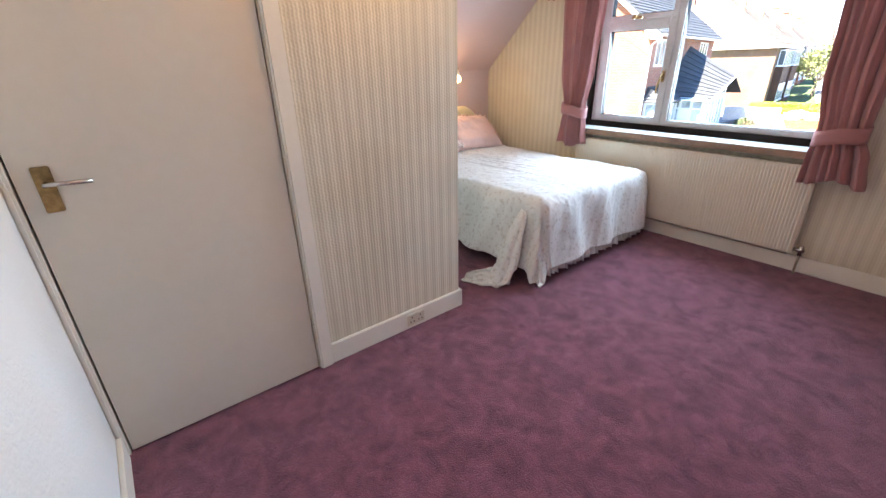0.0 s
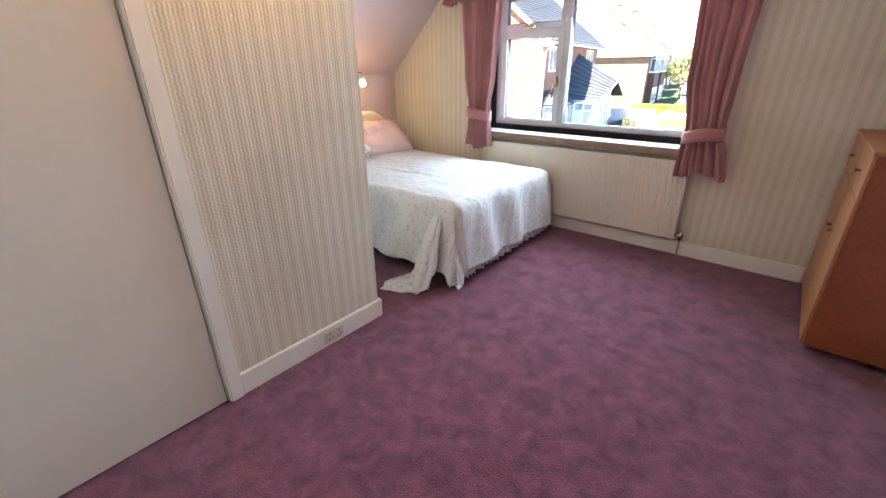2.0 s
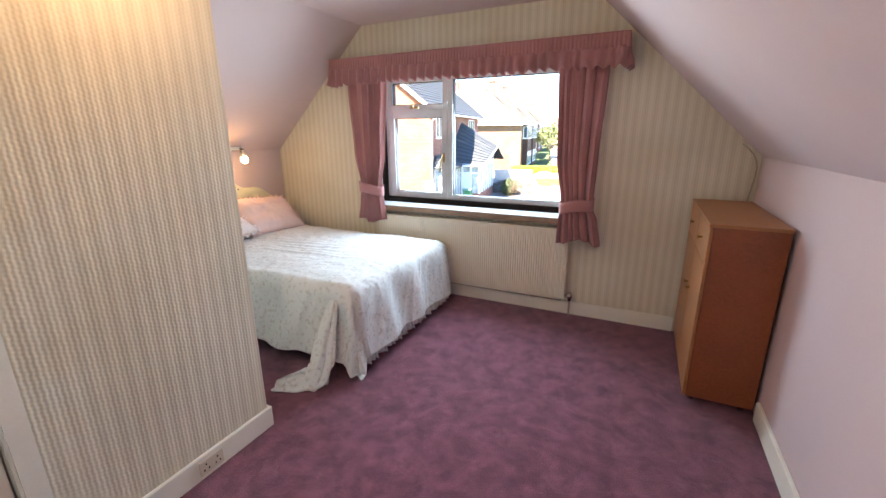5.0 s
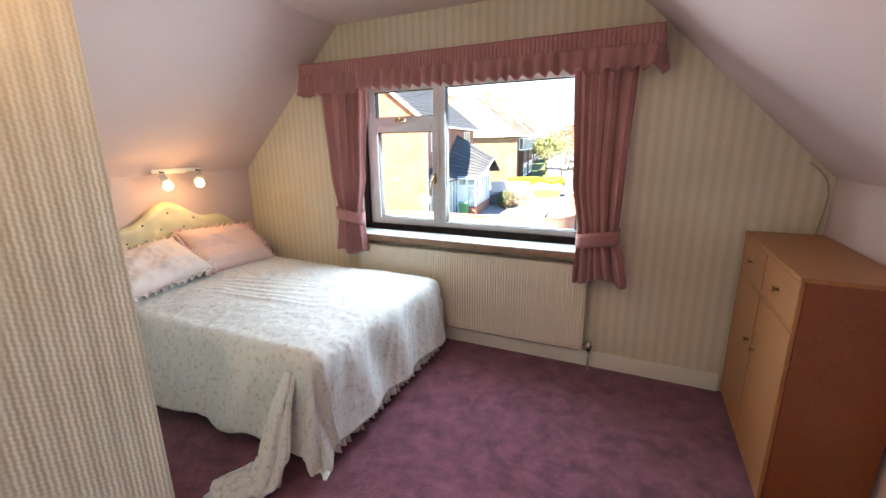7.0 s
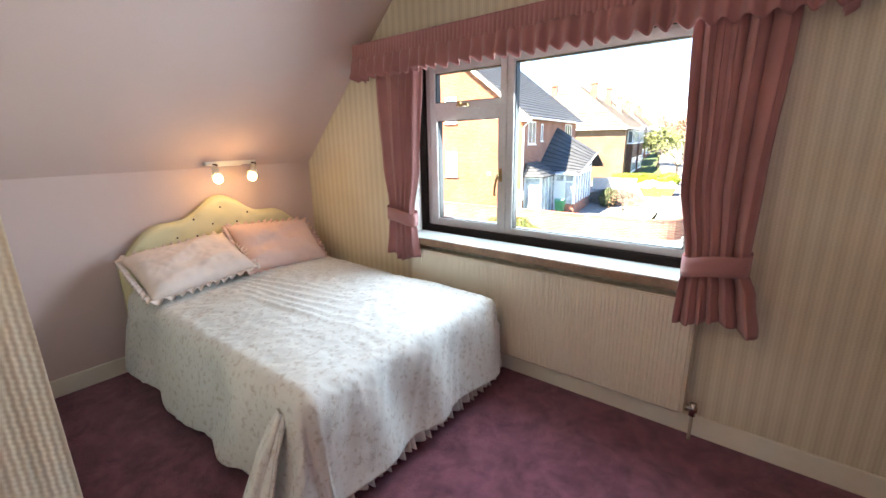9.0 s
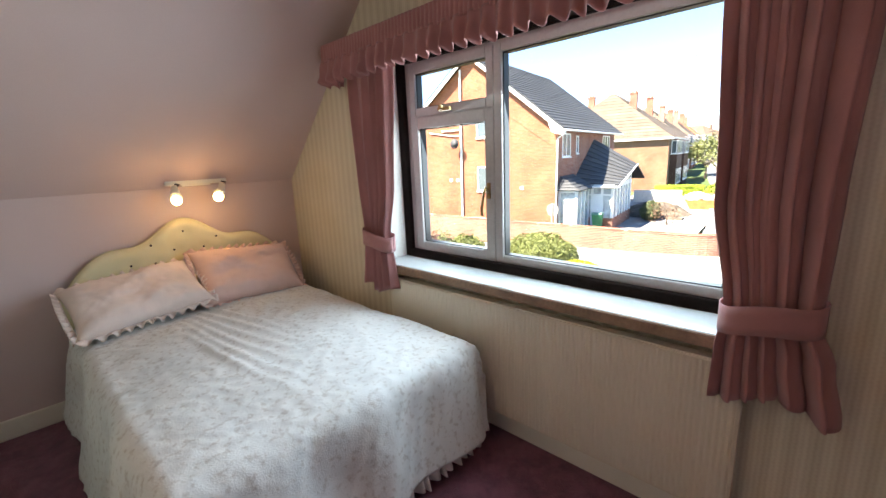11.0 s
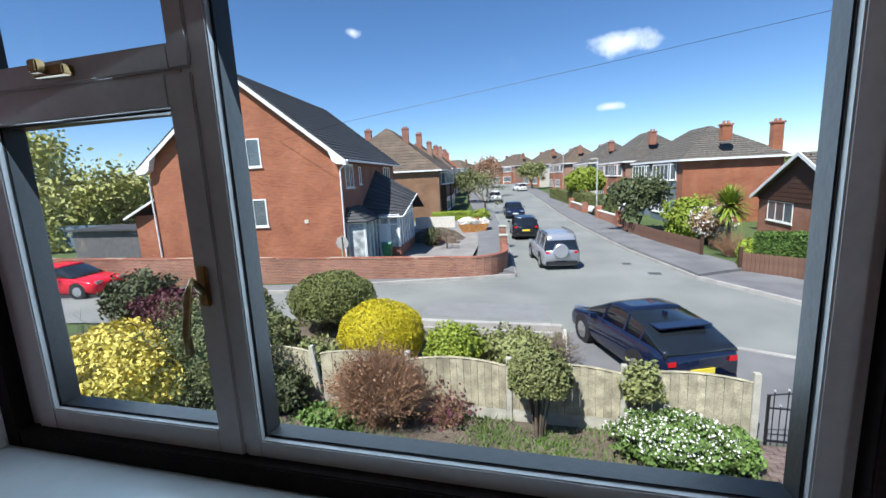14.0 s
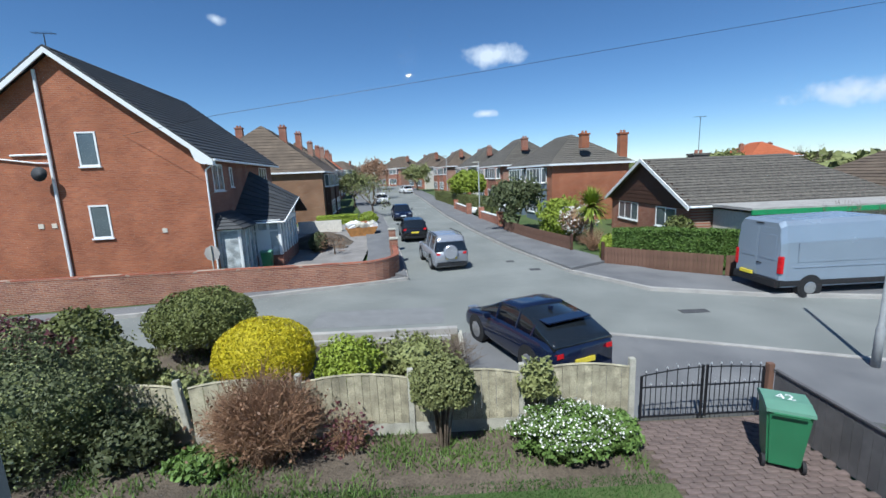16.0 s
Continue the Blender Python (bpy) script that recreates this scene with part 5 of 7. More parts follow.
def car(name, label, at, turn, L, W, belt, cabin, paint, wheel_r=0.33, hatch=True, spare=False, tail_z=0.85, clear=0.22, front_lamps=False, rails=False, wheelbase=0.6):
    """belt: (x share, z) along the length from rear 0 to front 1; cabin: (x share, roof z)."""
    ob = thing(name, label, "van" if name == "van" else "car", at=at, turn=turn)
    hw = W / 2
    rows = []
    for i in range(29):
        s = i / 28
        zb = interp(belt, s)
        end = min(1, min(s, 1 - s) / 0.08)
        w = hw * (0.86 + 0.14 * math.sqrt(max(0, 1 - (1 - end) ** 2)))
        rows.append(((s - 0.5) * L, [(w * 0.90, clear), (w * 0.985, clear + 0.12), (w, (clear + zb) / 2 + 0.05), (w * 0.985, zb - 0.10), (w * 0.93, zb - 0.02), (w * 0.86, zb)]))
    bm = loft(rows, 0)
    part("body", bm, paint, ob, smooth=True)
    c0, c1 = cabin[0][0], cabin[-1][0]
    rows, roofrows = [], []
    for i in range(25):
        s = c0 + (c1 - c0) * i / 24
        zb, zr = interp(belt, s) - 0.02, interp(cabin, s)
        t = max(0.0, min(1, (zr - zb) / 0.55))
        wb = hw * 0.90
        wr = wb - (0.17 * hw * 1.1) * t
        rows.append(((s - 0.5) * L, [(wb, zb), (wr, max(zb + 0.004, zr - 0.045)), (wr * 0.93, max(zb + 0.006, zr - 0.012))]))
        if zr > zb + 0.42:
            roofrows.append(((s - 0.5) * L, [(wr * 1.01, zr - 0.055), (wr * 0.95, zr - 0.008), (wr * 0.6, zr + 0.012)]))
    part("cabin_glass", loft(rows, 0), CARGLASS, ob, "dark tinted windows", smooth=True)
    part("roof", loft(roofrows, 0), paint, ob, smooth=True)
    bm = bmesh.new()
    for sy in (-1, 1):
        for s in (cabin[1][0] + 0.02, (cabin[1][0] + cabin[-2][0]) / 2 - 0.02, (cabin[1][0] + cabin[-2][0]) / 2 + 0.20):
            x = (s - 0.5) * L
            zb, zr = interp(belt, s) - 0.03, interp(cabin, s) - 0.05
            tube(bm, [(x, sy * (hw * 0.905), zb), (x - 0.03, sy * hw * 0.745, zr)], 0.035, 5)
    part("pillars", bm, paint, ob)
    for s in (0.5 - wheelbase / 2, 0.5 + wheelbase / 2):
        for sy in (-1, 1):
            x = (s - 0.5) * L
            wh = part("wheel", tubes(([(x, sy * (hw - 0.20), wheel_r), (x, sy * (hw + 0.01), wheel_r)], wheel_r), seg=24), RUBBER, ob, smooth=False)
            part("rim", tubes(([(x, sy * (hw + 0.008), wheel_r), (x, sy * (hw + 0.02), wheel_r)], [wheel_r * 0.66, wheel_r * 0.58]), seg=10), ALLOY, wh, "alloy rim")
            part("arch", tubes(([(x, sy * (hw - 0.19), wheel_r + 0.02), (x, sy * (hw + 0.004), wheel_r + 0.02)], wheel_r + 0.055), seg=24), RUBBER, ob)
    rx = -L / 2
    for sy in (-1, 1):
        part("tail_lamp", boxes((rx - 0.012, rx + 0.14, sy * hw * 0.74 - 0.10, sy * hw * 0.74 + 0.10, tail_z - 0.07, tail_z + 0.07), bevel=0.02), TAILRED, ob, "red tail lamp")
        part("head_lamp", boxes((L / 2 - 0.16, L / 2 + 0.012, sy * hw * 0.66 - 0.15, sy * hw * 0.66 + 0.15, 0.62, 0.74), bevel=0.02), ALLOY, ob, "clear head lamp")
        m_s = cabin[-2][0] + 0.05
        part("mirror", boxes(((m_s - 0.5) * L - 0.06, (m_s - 0.5) * L + 0.06, sy * (hw + 0.10) - 0.09, sy * (hw + 0.10) + 0.09, interp(belt, m_s) - 0.02, interp(belt, m_s) + 0.12), bevel=0.03), paint, ob)
    part("number_plate", boxes((rx - 0.02, rx + 0.03, -0.26, 0.26, tail_z - 0.26, tail_z - 0.15)), PLATE, ob, "yellow number plate")
    part("number_plate", boxes((L / 2 - 0.03, L / 2 + 0.02, -0.26, 0.26, 0.42, 0.53)), UPVC, ob, "white number plate")
    part("rear_bumper", boxes((rx - 0.03, rx + 0.15, -hw * 0.86, hw * 0.86, clear + 0.02, clear + 0.22), bevel=0.03), RUBBER if not hatch else paint, ob)
    if spare:
        part("spare_wheel", tubes(([(rx - 0.16, 0.06, 0.92), (rx - 0.13, 0.06, 0.92), (rx + 0.02, 0.06, 0.92)], [0.30, 0.34, 0.34]), seg=26), paint, ob, "silver spare wheel cover")
    if rails:
        for sy in (-1, 1):
            part("roof_rail", tubes(([(-L * 0.42, sy * hw * 0.70, cabin[1][1] + 0.01), (-L * 0.38, sy * hw * 0.70, cabin[1][1] + 0.07), (L * 0.08, sy * hw * 0.70, cabin[1][1] + 0.07), (L * 0.12, sy * hw * 0.70, cabin[1][1] + 0.01)], 0.02)), IRON, ob)
    return ob


def heading(dx, dy):
    return math.degrees(math.atan2(dy, dx))


belt_c = [(0, 0.88), (0.06, 0.98), (0.3, 0.97), (0.62, 0.93), (0.72, 0.92), (0.95, 0.74), (1, 0.62)]
cross = car("car", "navy black coupe-like crossover parked by the fence", (2.72, 9.75, ROAD), heading(-0.38, 0.92), 3.98, 1.76, belt_c, [(0.01, 0.98), (0.18, 1.29), (0.40, 1.39), (0.56, 1.35), (0.79, 0.94)], NAVY, 0.34, tail_z=0.76)
part("spoiler", boxes((-1.52, -1.18, -0.60, 0.60, 1.27, 1.30), bevel=0.015), NAVY, cross, "rear roof spoiler")
part("roof_fin", boxes((-0.92, -0.78, -0.025, 0.025, 1.33, 1.42), bevel=0.01), NAVY, cross)
belt_s = [(0, 0.95), (0.05, 1.0), (0.6, 1.0), (0.72, 0.98), (0.95, 0.86), (1, 0.72)]
car("car", "silver four-wheel-drive car with a spare wheel", (0.72, 21.0, ROAD), heading(-0.21, 0.97), 4.2, 1.74, belt_s, [(0.0, 1.02), (0.05, 1.66), (0.40, 1.70), (0.60, 1.62), (0.74, 1.0)], SILVERCAR, 0.36, hatch=False, spare=True, rails=True)
car("car", "black hatchback parked at the kerb", (-1.25, 30.0, gz(30)), heading(-0.14, 0.99), 4.4, 1.82, belt_c, [(0.02, 1.0), (0.10, 1.42), (0.40, 1.52), (0.58, 1.46), (0.78, 0.94)], BLACKCAR, 0.33)
car("car", "dark blue saloon car facing the junction", (-2.9, 41.6, gz(42)), heading(0.16, -0.98), 4.5, 1.82, belt_c, [(0.04, 1.0), (0.16, 1.38), (0.40, 1.46), (0.58, 1.40), (0.78, 0.94)], NAVY, 0.32)
car("car", "small white car far down the street", (-7.3, 61.5, gz(61)), heading(0.16, -0.98), 4.0, 1.75, belt_c, [(0.02, 1.0), (0.10, 1.42), (0.40, 1.52), (0.58, 1.46), (0.78, 0.94)], WHITECAR)
car("car", "white car crossing far down the street", (-5.2, 84, gz(84)), heading(-0.4, 0.9), 4.2, 1.75, belt_c, [(0.02, 1.0), (0.10, 1.42), (0.40, 1.52), (0.58, 1.46), (0.78, 0.94)], WHITECAR)
car("car", "white car parked in a front drive", (6.0, 42.5, gz(42)), heading(-0.97, -0.2), 4.2, 1.75, belt_c, [(0.02, 1.0), (0.10, 1.42), (0.40, 1.52), (0.58, 1.46), (0.78, 0.94)], WHITECAR)
car("car", "bright red car parked beyond the shrubs", (-20.7, 13.0, ROAD), heading(0.97, 0.16), 4.3, 1.76, belt_c, [(0.02, 1.0), (0.12, 1.40), (0.40, 1.48), (0.56, 1.42), (0.76, 0.94)], REDCAR)


def van():
    ob = thing("van", "pale blue grey high-roof panel van", "van", at=(14.6, 13.8, ROAD), turn=1)
    L, hw = 5.9, 0.99
    rows = []
    for i in range(33):
        s = i / 32
        x = (s - 0.5) * L
        top = interp([(0, 2.50), (0.02, 2.57), (0.6, 2.62), (0.72, 2.5), (0.84, 1.55), (0.92, 1.25), (1, 0.85)], s)
        e = min(1, s / 0.03)
        w = hw * (0.95 + 0.05 * e)
        mid = min(1.15, top - 0.05)
        rows.append((x, [(w * 0.94, 0.36), (w, 0.5), (w, mid), (w * 0.97, max(mid + 0.01, top - 0.7)), (w * 0.88, max(mid + 0.02, top - 0.16)), (w * 0.78, top)]))
    part("body", loft(rows, 0), VANGREY, ob, smooth=False)
    part("lower_trim", boxes((-L / 2 - 0.015, L / 2 - 0.5, -hw - 0.012, hw + 0.012, 0.42, 0.62), bevel=0.02), RUBBER, ob, "black side moulding")
    part("rear_bumper", boxes((-L / 2 - 0.10, -L / 2 + 0.1, -hw * 0.97, hw * 0.97, 0.36, 0.62), bevel=0.03), RUBBER, ob)
    for sy in (-1, 1):
        dr = part("rear_door", boxes((-L / 2 - 0.012, -L / 2 + 0.02, min(sy * 0.01, sy * 0.86), max(sy * 0.01, sy * 0.86), 0.64, 2.32), bevel=0.01), VANGREY, ob)
        part("door_panel", boxes((-L / 2 - 0.022, -L / 2 - 0.008, min(sy * 0.06, sy * 0.76), max(sy * 0.06, sy * 0.76), 1.25, 2.1), bevel=0.006), VANGREY, dr)
        part("tail_lamp", boxes((-L / 2 - 0.025, -L / 2 + 0.10, sy * 0.93 - 0.075, sy * 0.93 + 0.075, 0.84, 1.42), bevel=0.02), TAILRED, ob, "red tail lamp")
        part("side_panel", boxes((-2.4, 0.9, sy * hw - 0.012, sy * hw + 0.012, 1.2, 1.88), bevel=0.01), VANGREY, ob)
        part("side_crease", boxes((-2.5, 1.6, sy * hw - 0.02, sy * hw + 0.02, 1.02, 1.06), bevel=0.008), VANGREY, ob)
        part("cab_window", boxes((1.15, 1.95, sy * hw * 0.96 - 0.03, sy * hw * 0.96 + 0.03, 1.3, 1.85), bevel=0.03), CARGLASS, ob)
        for x in (-L / 2 + 1.05, L / 2 - 0.85):
            wh = part("wheel", tubes(([(x, sy * (hw - 0.22), 0.34), (x, sy * (hw + 0.02), 0.34)], 0.34), seg=24), RUBBER, ob)
            part("rim", tubes(([(x, sy * (hw + 0.018), 0.34), (x, sy * (hw + 0.03), 0.34)], [0.21, 0.18]), seg=12), ALLOY, wh)
            part("arch", tubes(([(x, sy * (hw - 0.2), 0.36), (x, sy * (hw + 0.008), 0.36)], 0.42), seg=24), RUBBER, ob)
    part("number_plate", boxes((-L / 2 - 0.115, -L / 2 - 0.05, 0.10, 0.62, 0.62, 0.73)), PLATE, ob, "yellow number plate")
    part("handle", boxes((-L / 2 - 0.04, -L / 2 - 0.01, -0.20, 0.0, 1.05, 1.09), bevel=0.008), RUBBER, ob)
    part("brake_lamp", boxes((-L / 2 - 0.02, -L / 2 + 0.02, -0.16, 0.16, 2.42, 2.46)), RUBBER, ob)


van()


# ---- houses ----
def tile_roof(p0, p1, p2, p3, rows, mat, parent, thick=0.06, lap=0.045, name="roof_slope"):
    """A slope from eave p0-p1 up to ridge p3-p2, in lapped courses."""
    p0, p1, p2, p3 = map(Vector, (p0, p1, p2, p3))
    nrm = (p1 - p0).cross(p3 - p0).normalized()
    if nrm.z < 0:
        nrm = -nrm
    bm = bmesh.new()
    for r in range(rows):
        a, b = r / rows, (r + 1.12) / rows
        b = min(b, 1.0)
        q = [p0.lerp(p3, a), p1.lerp(p2, a), p1.lerp(p2, b), p0.lerp(p3, b)]
        top = [q[0] + nrm * lap, q[1] + nrm * lap, q[2] + nrm * 0.006, q[3] + nrm * 0.006]
        vs = [bm.verts.new(v - nrm * thick) for v in q] + [bm.verts.new(v) for v in top]
        for f in ((4, 5, 6, 7), (0, 1, 5, 4), (1, 2, 6, 5), (3, 0, 4, 7), (2, 3, 7, 6), (3, 2, 1, 0)):
            if (vs[f[0]].co - vs[f[2]].co).length > 1e-5:
                bm.faces.new([vs[i] for i in f])
    return part(name, bm, mat, parent)


def wall_window(parent, plane, s0, s1, z0, z1, at, outward, lights=2, name="window"):
    """A window on a wall; plane 'u': wall runs along local x at y = at; 'v': along local y at x = at."""
    o = outward
    def bx(a0, a1, c0, c1, d0, d1):
        lo, hi = sorted((at + o * d0, at + o * d1))
        return (a0, a1, lo, hi, c0, c1) if plane == "u" else (lo, hi, a0, a1, c0, c1)
    w = 0.07
    rows = [bx(s0, s0 + w, z0, z1, -0.05, 0.03), bx(s1 - w, s1, z0, z1, -0.05, 0.03), bx(s0 + w, s1 - w, z0, z0 + w, -0.05, 0.03), bx(s0 + w, s1 - w, z1 - w, z1, -0.05, 0.03)]
    for k in range(1, lights):
        c = s0 + (s1 - s0) * k / lights
        rows.append(bx(c - 0.035, c + 0.035, z0 + w, z1 - w, -0.05, 0.025))
    wi = part(name, boxes(*rows), UPVC, parent, "white plastic window frame")
    part("pane", boxes(bx(s0 + w, s1 - w, z0 + w, z1 - w, -0.03, 0.006)), WINDARK, wi, "dark glass pane")
    part("sill", boxes(bx(s0 - 0.05, s1 + 0.05, z0 - 0.06, z0, -0.02, 0.08)), UPVC, wi)
    return wi


def chimney(parent, x, y, z0, z1, mat, w=0.35):
    c = part("chimney", boxes((x - w, x + w, y - w * 0.7, y + w * 0.7, z0, z1), (x - w - 0.06, x + w + 0.06, y - w * 0.7 - 0.06, y + w * 0.7 + 0.06, z1, z1 + 0.12)), mat, parent, "brick chimney stack")
    for dx in (-0.15, 0.15):
        part("chimney_pot", tubes(([(x + dx, y, z1 + 0.1), (x + dx, y, z1 + 0.34)], [0.12, 0.09]), seg=10), BRICKF, c, "clay pot")


def aerial(parent, x, y, z, h=1.1):
    rows = [([(x, y, z), (x, y, z + h)], 0.018), ([(x - 0.4, y, z + h), (x + 0.4, y + 0.1, z + h)], 0.012)]
    for k in range(5):
        rows.append(([(x - 0.35 + 0.17 * k, y - 0.18, z + h), (x - 0.35 + 0.17 * k, y + 0.18, z + h)], 0.008))
    part("aerial", tubes(*rows, seg=4), IRON, parent, "thin metal aerial")


def hip_house(label, at, turn, W, D, eave, ridge, wallmat, roofmat, side=1, front="u0", upper=None, chims=((0.3, 0.5),), hip=0.35, seedn=0):
    """A two-storey house with a hipped roof; front on local x = 0 (side -1) or x = W."""
    ob = thing("house", label, "house", at=at, turn=turn)
    part("wall", boxes((0, W, 0, D, -0.3, eave)), wallmat, ob)
    e = 0.35
    cx = W / 2
    r0, r1 = D * hip, D * (1 - hip)
    n = 16
    tile_roof((-e, -e, eave - 0.05), (W + e, -e, eave - 0.05), (cx, r0, ridge), (cx, r0, ridge), n, roofmat, ob)
    tile_roof((W + e, D + e, eave - 0.05), (-e, D + e, eave - 0.05), (cx, r1, ridge), (cx, r1, ridge), n, roofmat, ob)
    tile_roof((-e, D + e, eave - 0.05), (-e, -e, eave - 0.05), (cx, r0, ridge), (cx, r1, ridge), n, roofmat, ob)
    tile_roof((W + e, -e, eave - 0.05), (W + e, D + e, eave - 0.05), (cx, r1, ridge), (cx, r0, ridge), n, roofmat, ob)
    part("fascia", boxes((-e, W + e, -e - 0.03, -e, eave - 0.16, eave), (-e - 0.03, -e, -e, D + e, eave - 0.16, eave), (W + e, W + e + 0.03, -e, D + e, eave - 0.16, eave)), UPVC, ob)
    fx, o = (W, 1) if side > 0 else (0, -1)
    for k, (v0, v1) in enumerate(((0.10, 0.42), (0.58, 0.90))):
        a, b = D * v0, D * v1
        bay = part("bay", boxes((min(fx, fx + o * 0.6), max(fx, fx + o * 0.6), a, b, -0.3, eave - 0.25)), upper or BRICKF, ob, "bay front")
        wall_window(ob, "v", a + 0.1, b - 0.1, eave - 1.55, eave - 0.3, fx + o * 0.6, o, 4)
        wall_window(ob, "v", a + 0.1, b - 0.1, 0.7, 2.1, fx + o * 0.6, o, 4)
        wall_window(ob, "u", min(fx, fx + o * 0.6) + 0.06, max(fx, fx + o * 0.6) - 0.04, eave - 1.55, eave - 0.3, a, -1, 1)
    part("door", boxes((min(fx, fx + o * 0.05), max(fx, fx + o * 0.05), D * 0.45, D * 0.45 + 0.95, 0.1, 2.15)), UPVC, ob)
    for cu_, cv_ in chims:
        zb = ridge - abs(cu_ - 0.5) * 2 * (ridge - eave) - 1.0
        chimney(ob, W * cu_, D * cv_, zb, ridge - 0.35, wallmat if seedn % 2 else BRICKF)
    return ob


STREET = 8.0
h1 = thing("house", "red brick gabled house with a glazed porch", "house", at=(-9.53, 18.58, -2.95), turn=STREET)
HW1, HD1, EV, AP = 10.4, 11.8, 5.85, 10.02
bm = bmesh.new()
prism(bm, [(-HW1, -0.3), (0, -0.3), (0, EV), (-HW1 / 2, AP - 0.12), (-HW1, EV)], 1, 0, 0.3)
part("gable_wall", bm, BRICK, h1, "red brick gable wall")
part("front_wall", boxes((-0.3, 0, 0.3, HD1, -0.3, EV)), BRICKF, h1)
part("back_wall", boxes((-HW1, -HW1 + 0.3, 0.3, HD1, -0.3, EV)), BRICKF, h1)
bm = bmesh.new()
prism(bm, [(-HW1 + 0.3, -0.3), (-0.3, -0.3), (-0.3, EV), (-HW1 / 2, AP - 0.3), (-HW1 + 0.3, EV)], 1, HD1 - 0.3, HD1)
part("far_wall", bm, BRICK, h1)
sl = (AP - EV) / (HW1 / 2)
eo = 0.45
tile_roof((eo, -0.32, EV - eo * sl + 0.12), (eo, HD1 + 0.3, EV - eo * sl + 0.12), (-HW1 / 2, HD1 + 0.3, AP + 0.12), (-HW1 / 2, -0.32, AP + 0.12), 24, ROOFDK, h1)
tile_roof((-HW1 - eo, HD1 + 0.3, EV - eo * sl + 0.12), (-HW1 - eo, -0.32, EV - eo * sl + 0.12), (-HW1 / 2, -0.32, AP + 0.12), (-HW1 / 2, HD1 + 0.3, AP + 0.12), 24, ROOFDK, h1)
for sgn in (1, -1):
    bm = bmesh.new()
    xe = 0.45 if sgn > 0 else -HW1 - 0.45
    prism(bm, [(xe, EV - eo * sl - 0.20), (xe, EV - eo * sl + 0.04), (-HW1 / 2, AP + 0.04), (-HW1 / 2, AP - 0.18)], 1, -0.34, -0.28)
    part("bargeboard", bm, UPVC, h1, "white bargeboard")
    bm = bmesh.new()
    xi = 0.0 if sgn > 0 else -HW1
    prism(bm, [(xe, EV - eo * sl - 0.20), (xe, EV - eo * sl + 0.02), (xi - sgn * 0.5, EV + 0.42), (xi - sgn * 0.25, EV - 0.35), (xi, EV - 0.5)], 1, -0.345, 0.0)
    part("eave_box", bm, UPVC, h1, "white boxed eave")
    part("gutter", tubes(([(xe + sgn * 0.05, -0.3, EV - eo * sl + 0.02), (xe + sgn * 0.05, HD1 + 0.3, EV - eo * sl + 0.02)], 0.06)), UPVC, h1)
    part("downpipe", tubes(([(xe, -0.12, EV - 0.45), (xi + sgn * 0.04, -0.08, EV - 0.75), (xi - sgn * 0.02, -0.06, 0.0)], 0.042)), UPVC, h1, "white downpipe")
wall_window(h1, "u", -4.85, -4.08, 5.42, 6.84, 0.0, -1, 1)
wall_window(h1, "u", -4.85, -4.08, 2.36, 3.79, 0.0, -1, 1)
part("soil_pipe", tubes(([(-5.85, -0.07, AP - 0.75), (-5.95, -0.07, 0.0)], 0.065), ([(-7.3, -0.06, 5.95), (-5.9, -0.06, 5.95)], 0.045), ([(-8.2, -0.06, 5.9), (-6.4, -0.06, 5.62), (-5.95, -0.06, 5.6)], 0.03)), UPVC, h1, "white soil pipe with branches")
part("satellite_dish", tubes(([(-6.15, -0.30, 5.15), (-6.15, -0.34, 5.15), (-6.15, -0.42, 5.16)], [0.08, 0.22, 0.30]), seg=18), ROOFDK, h1, "grey satellite dish", smooth=True)
for u_, z_ in ((-6.75, 3.0), (-6.25, 3.0), (-2.0, 2.55)):
    part("vent", boxes((u_ - 0.1, u_ + 0.1, -0.03, 0, z_ - 0.1, z_ + 0.1)), SOCKET, h1)
aerial(h1, -HW1 / 2, -0.1, AP + 0.1, 0.5)
wall_window(h1, "v", 0.7, 2.0, 4.15, 5.4, 0.0, 1, 2)
wall_window(h1, "v", 3.0, 3.4, 4.3, 5.3, 0.0, 1, 1)
wall_window(h1, "v", 8.6, 10.4, 4.15, 5.4, 0.0, 1, 3)
# bay and porch
part("bay_base", boxes((0.0, 1.0, 0.25, 2.4, -0.1, 0.25)), UPVC, h1)
for k in range(4):
    part("bay_post", boxes((0.95, 1.02, 0.25 + k * 0.69, 0.33 + k * 0.69, 0.25, 2.45)), UPVC, h1)
part("bay_side", boxes((0.0, 0.12, 0.25, 0.32, 0.25, 2.45), (0.9, 1.0, 0.25, 0.32, 0.25, 2.45), (0.12, 0.9, 0.25, 0.32, 2.3, 2.45)), UPVC, h1)
part("bay_glass", boxes((0.02, 0.94, 0.29, 2.38, 0.25, 2.4)), PORCHGLASS, h1)
tile_roof((1.25, 0.05, 2.42), (1.25, 2.6, 2.42), (0.0, 2.6, 3.15), (0.0, 0.45, 3.15), 5, ROOFDK, h1, name="bay_roof")
tile_roof((0.0, 0.05, 2.42), (1.25, 0.05, 2.42), (0.02, 0.45, 3.15), (0.0, 0.45, 3.15), 5, ROOFDK, h1, name="bay_roof")
PU, P0, P1 = 2.3, 2.45, 6.9
part("porch_plinth", boxes((0.0, PU, P0, P0 + 0.15, -0.1, 0.7), (PU - 0.15, PU, P0 + 0.15, P1, -0.1, 0.7)), BRICKF, h1, "red brick plinth")
rows = [(0.0, PU, P0 - 0.02, P0 + 0.1, 2.35, 2.55), (PU - 0.1, PU + 0.02, P0 + 0.1, P1, 2.35, 2.55), (0.0, PU, P0 - 0.02, P0 + 0.1, 1.95, 2.03)]
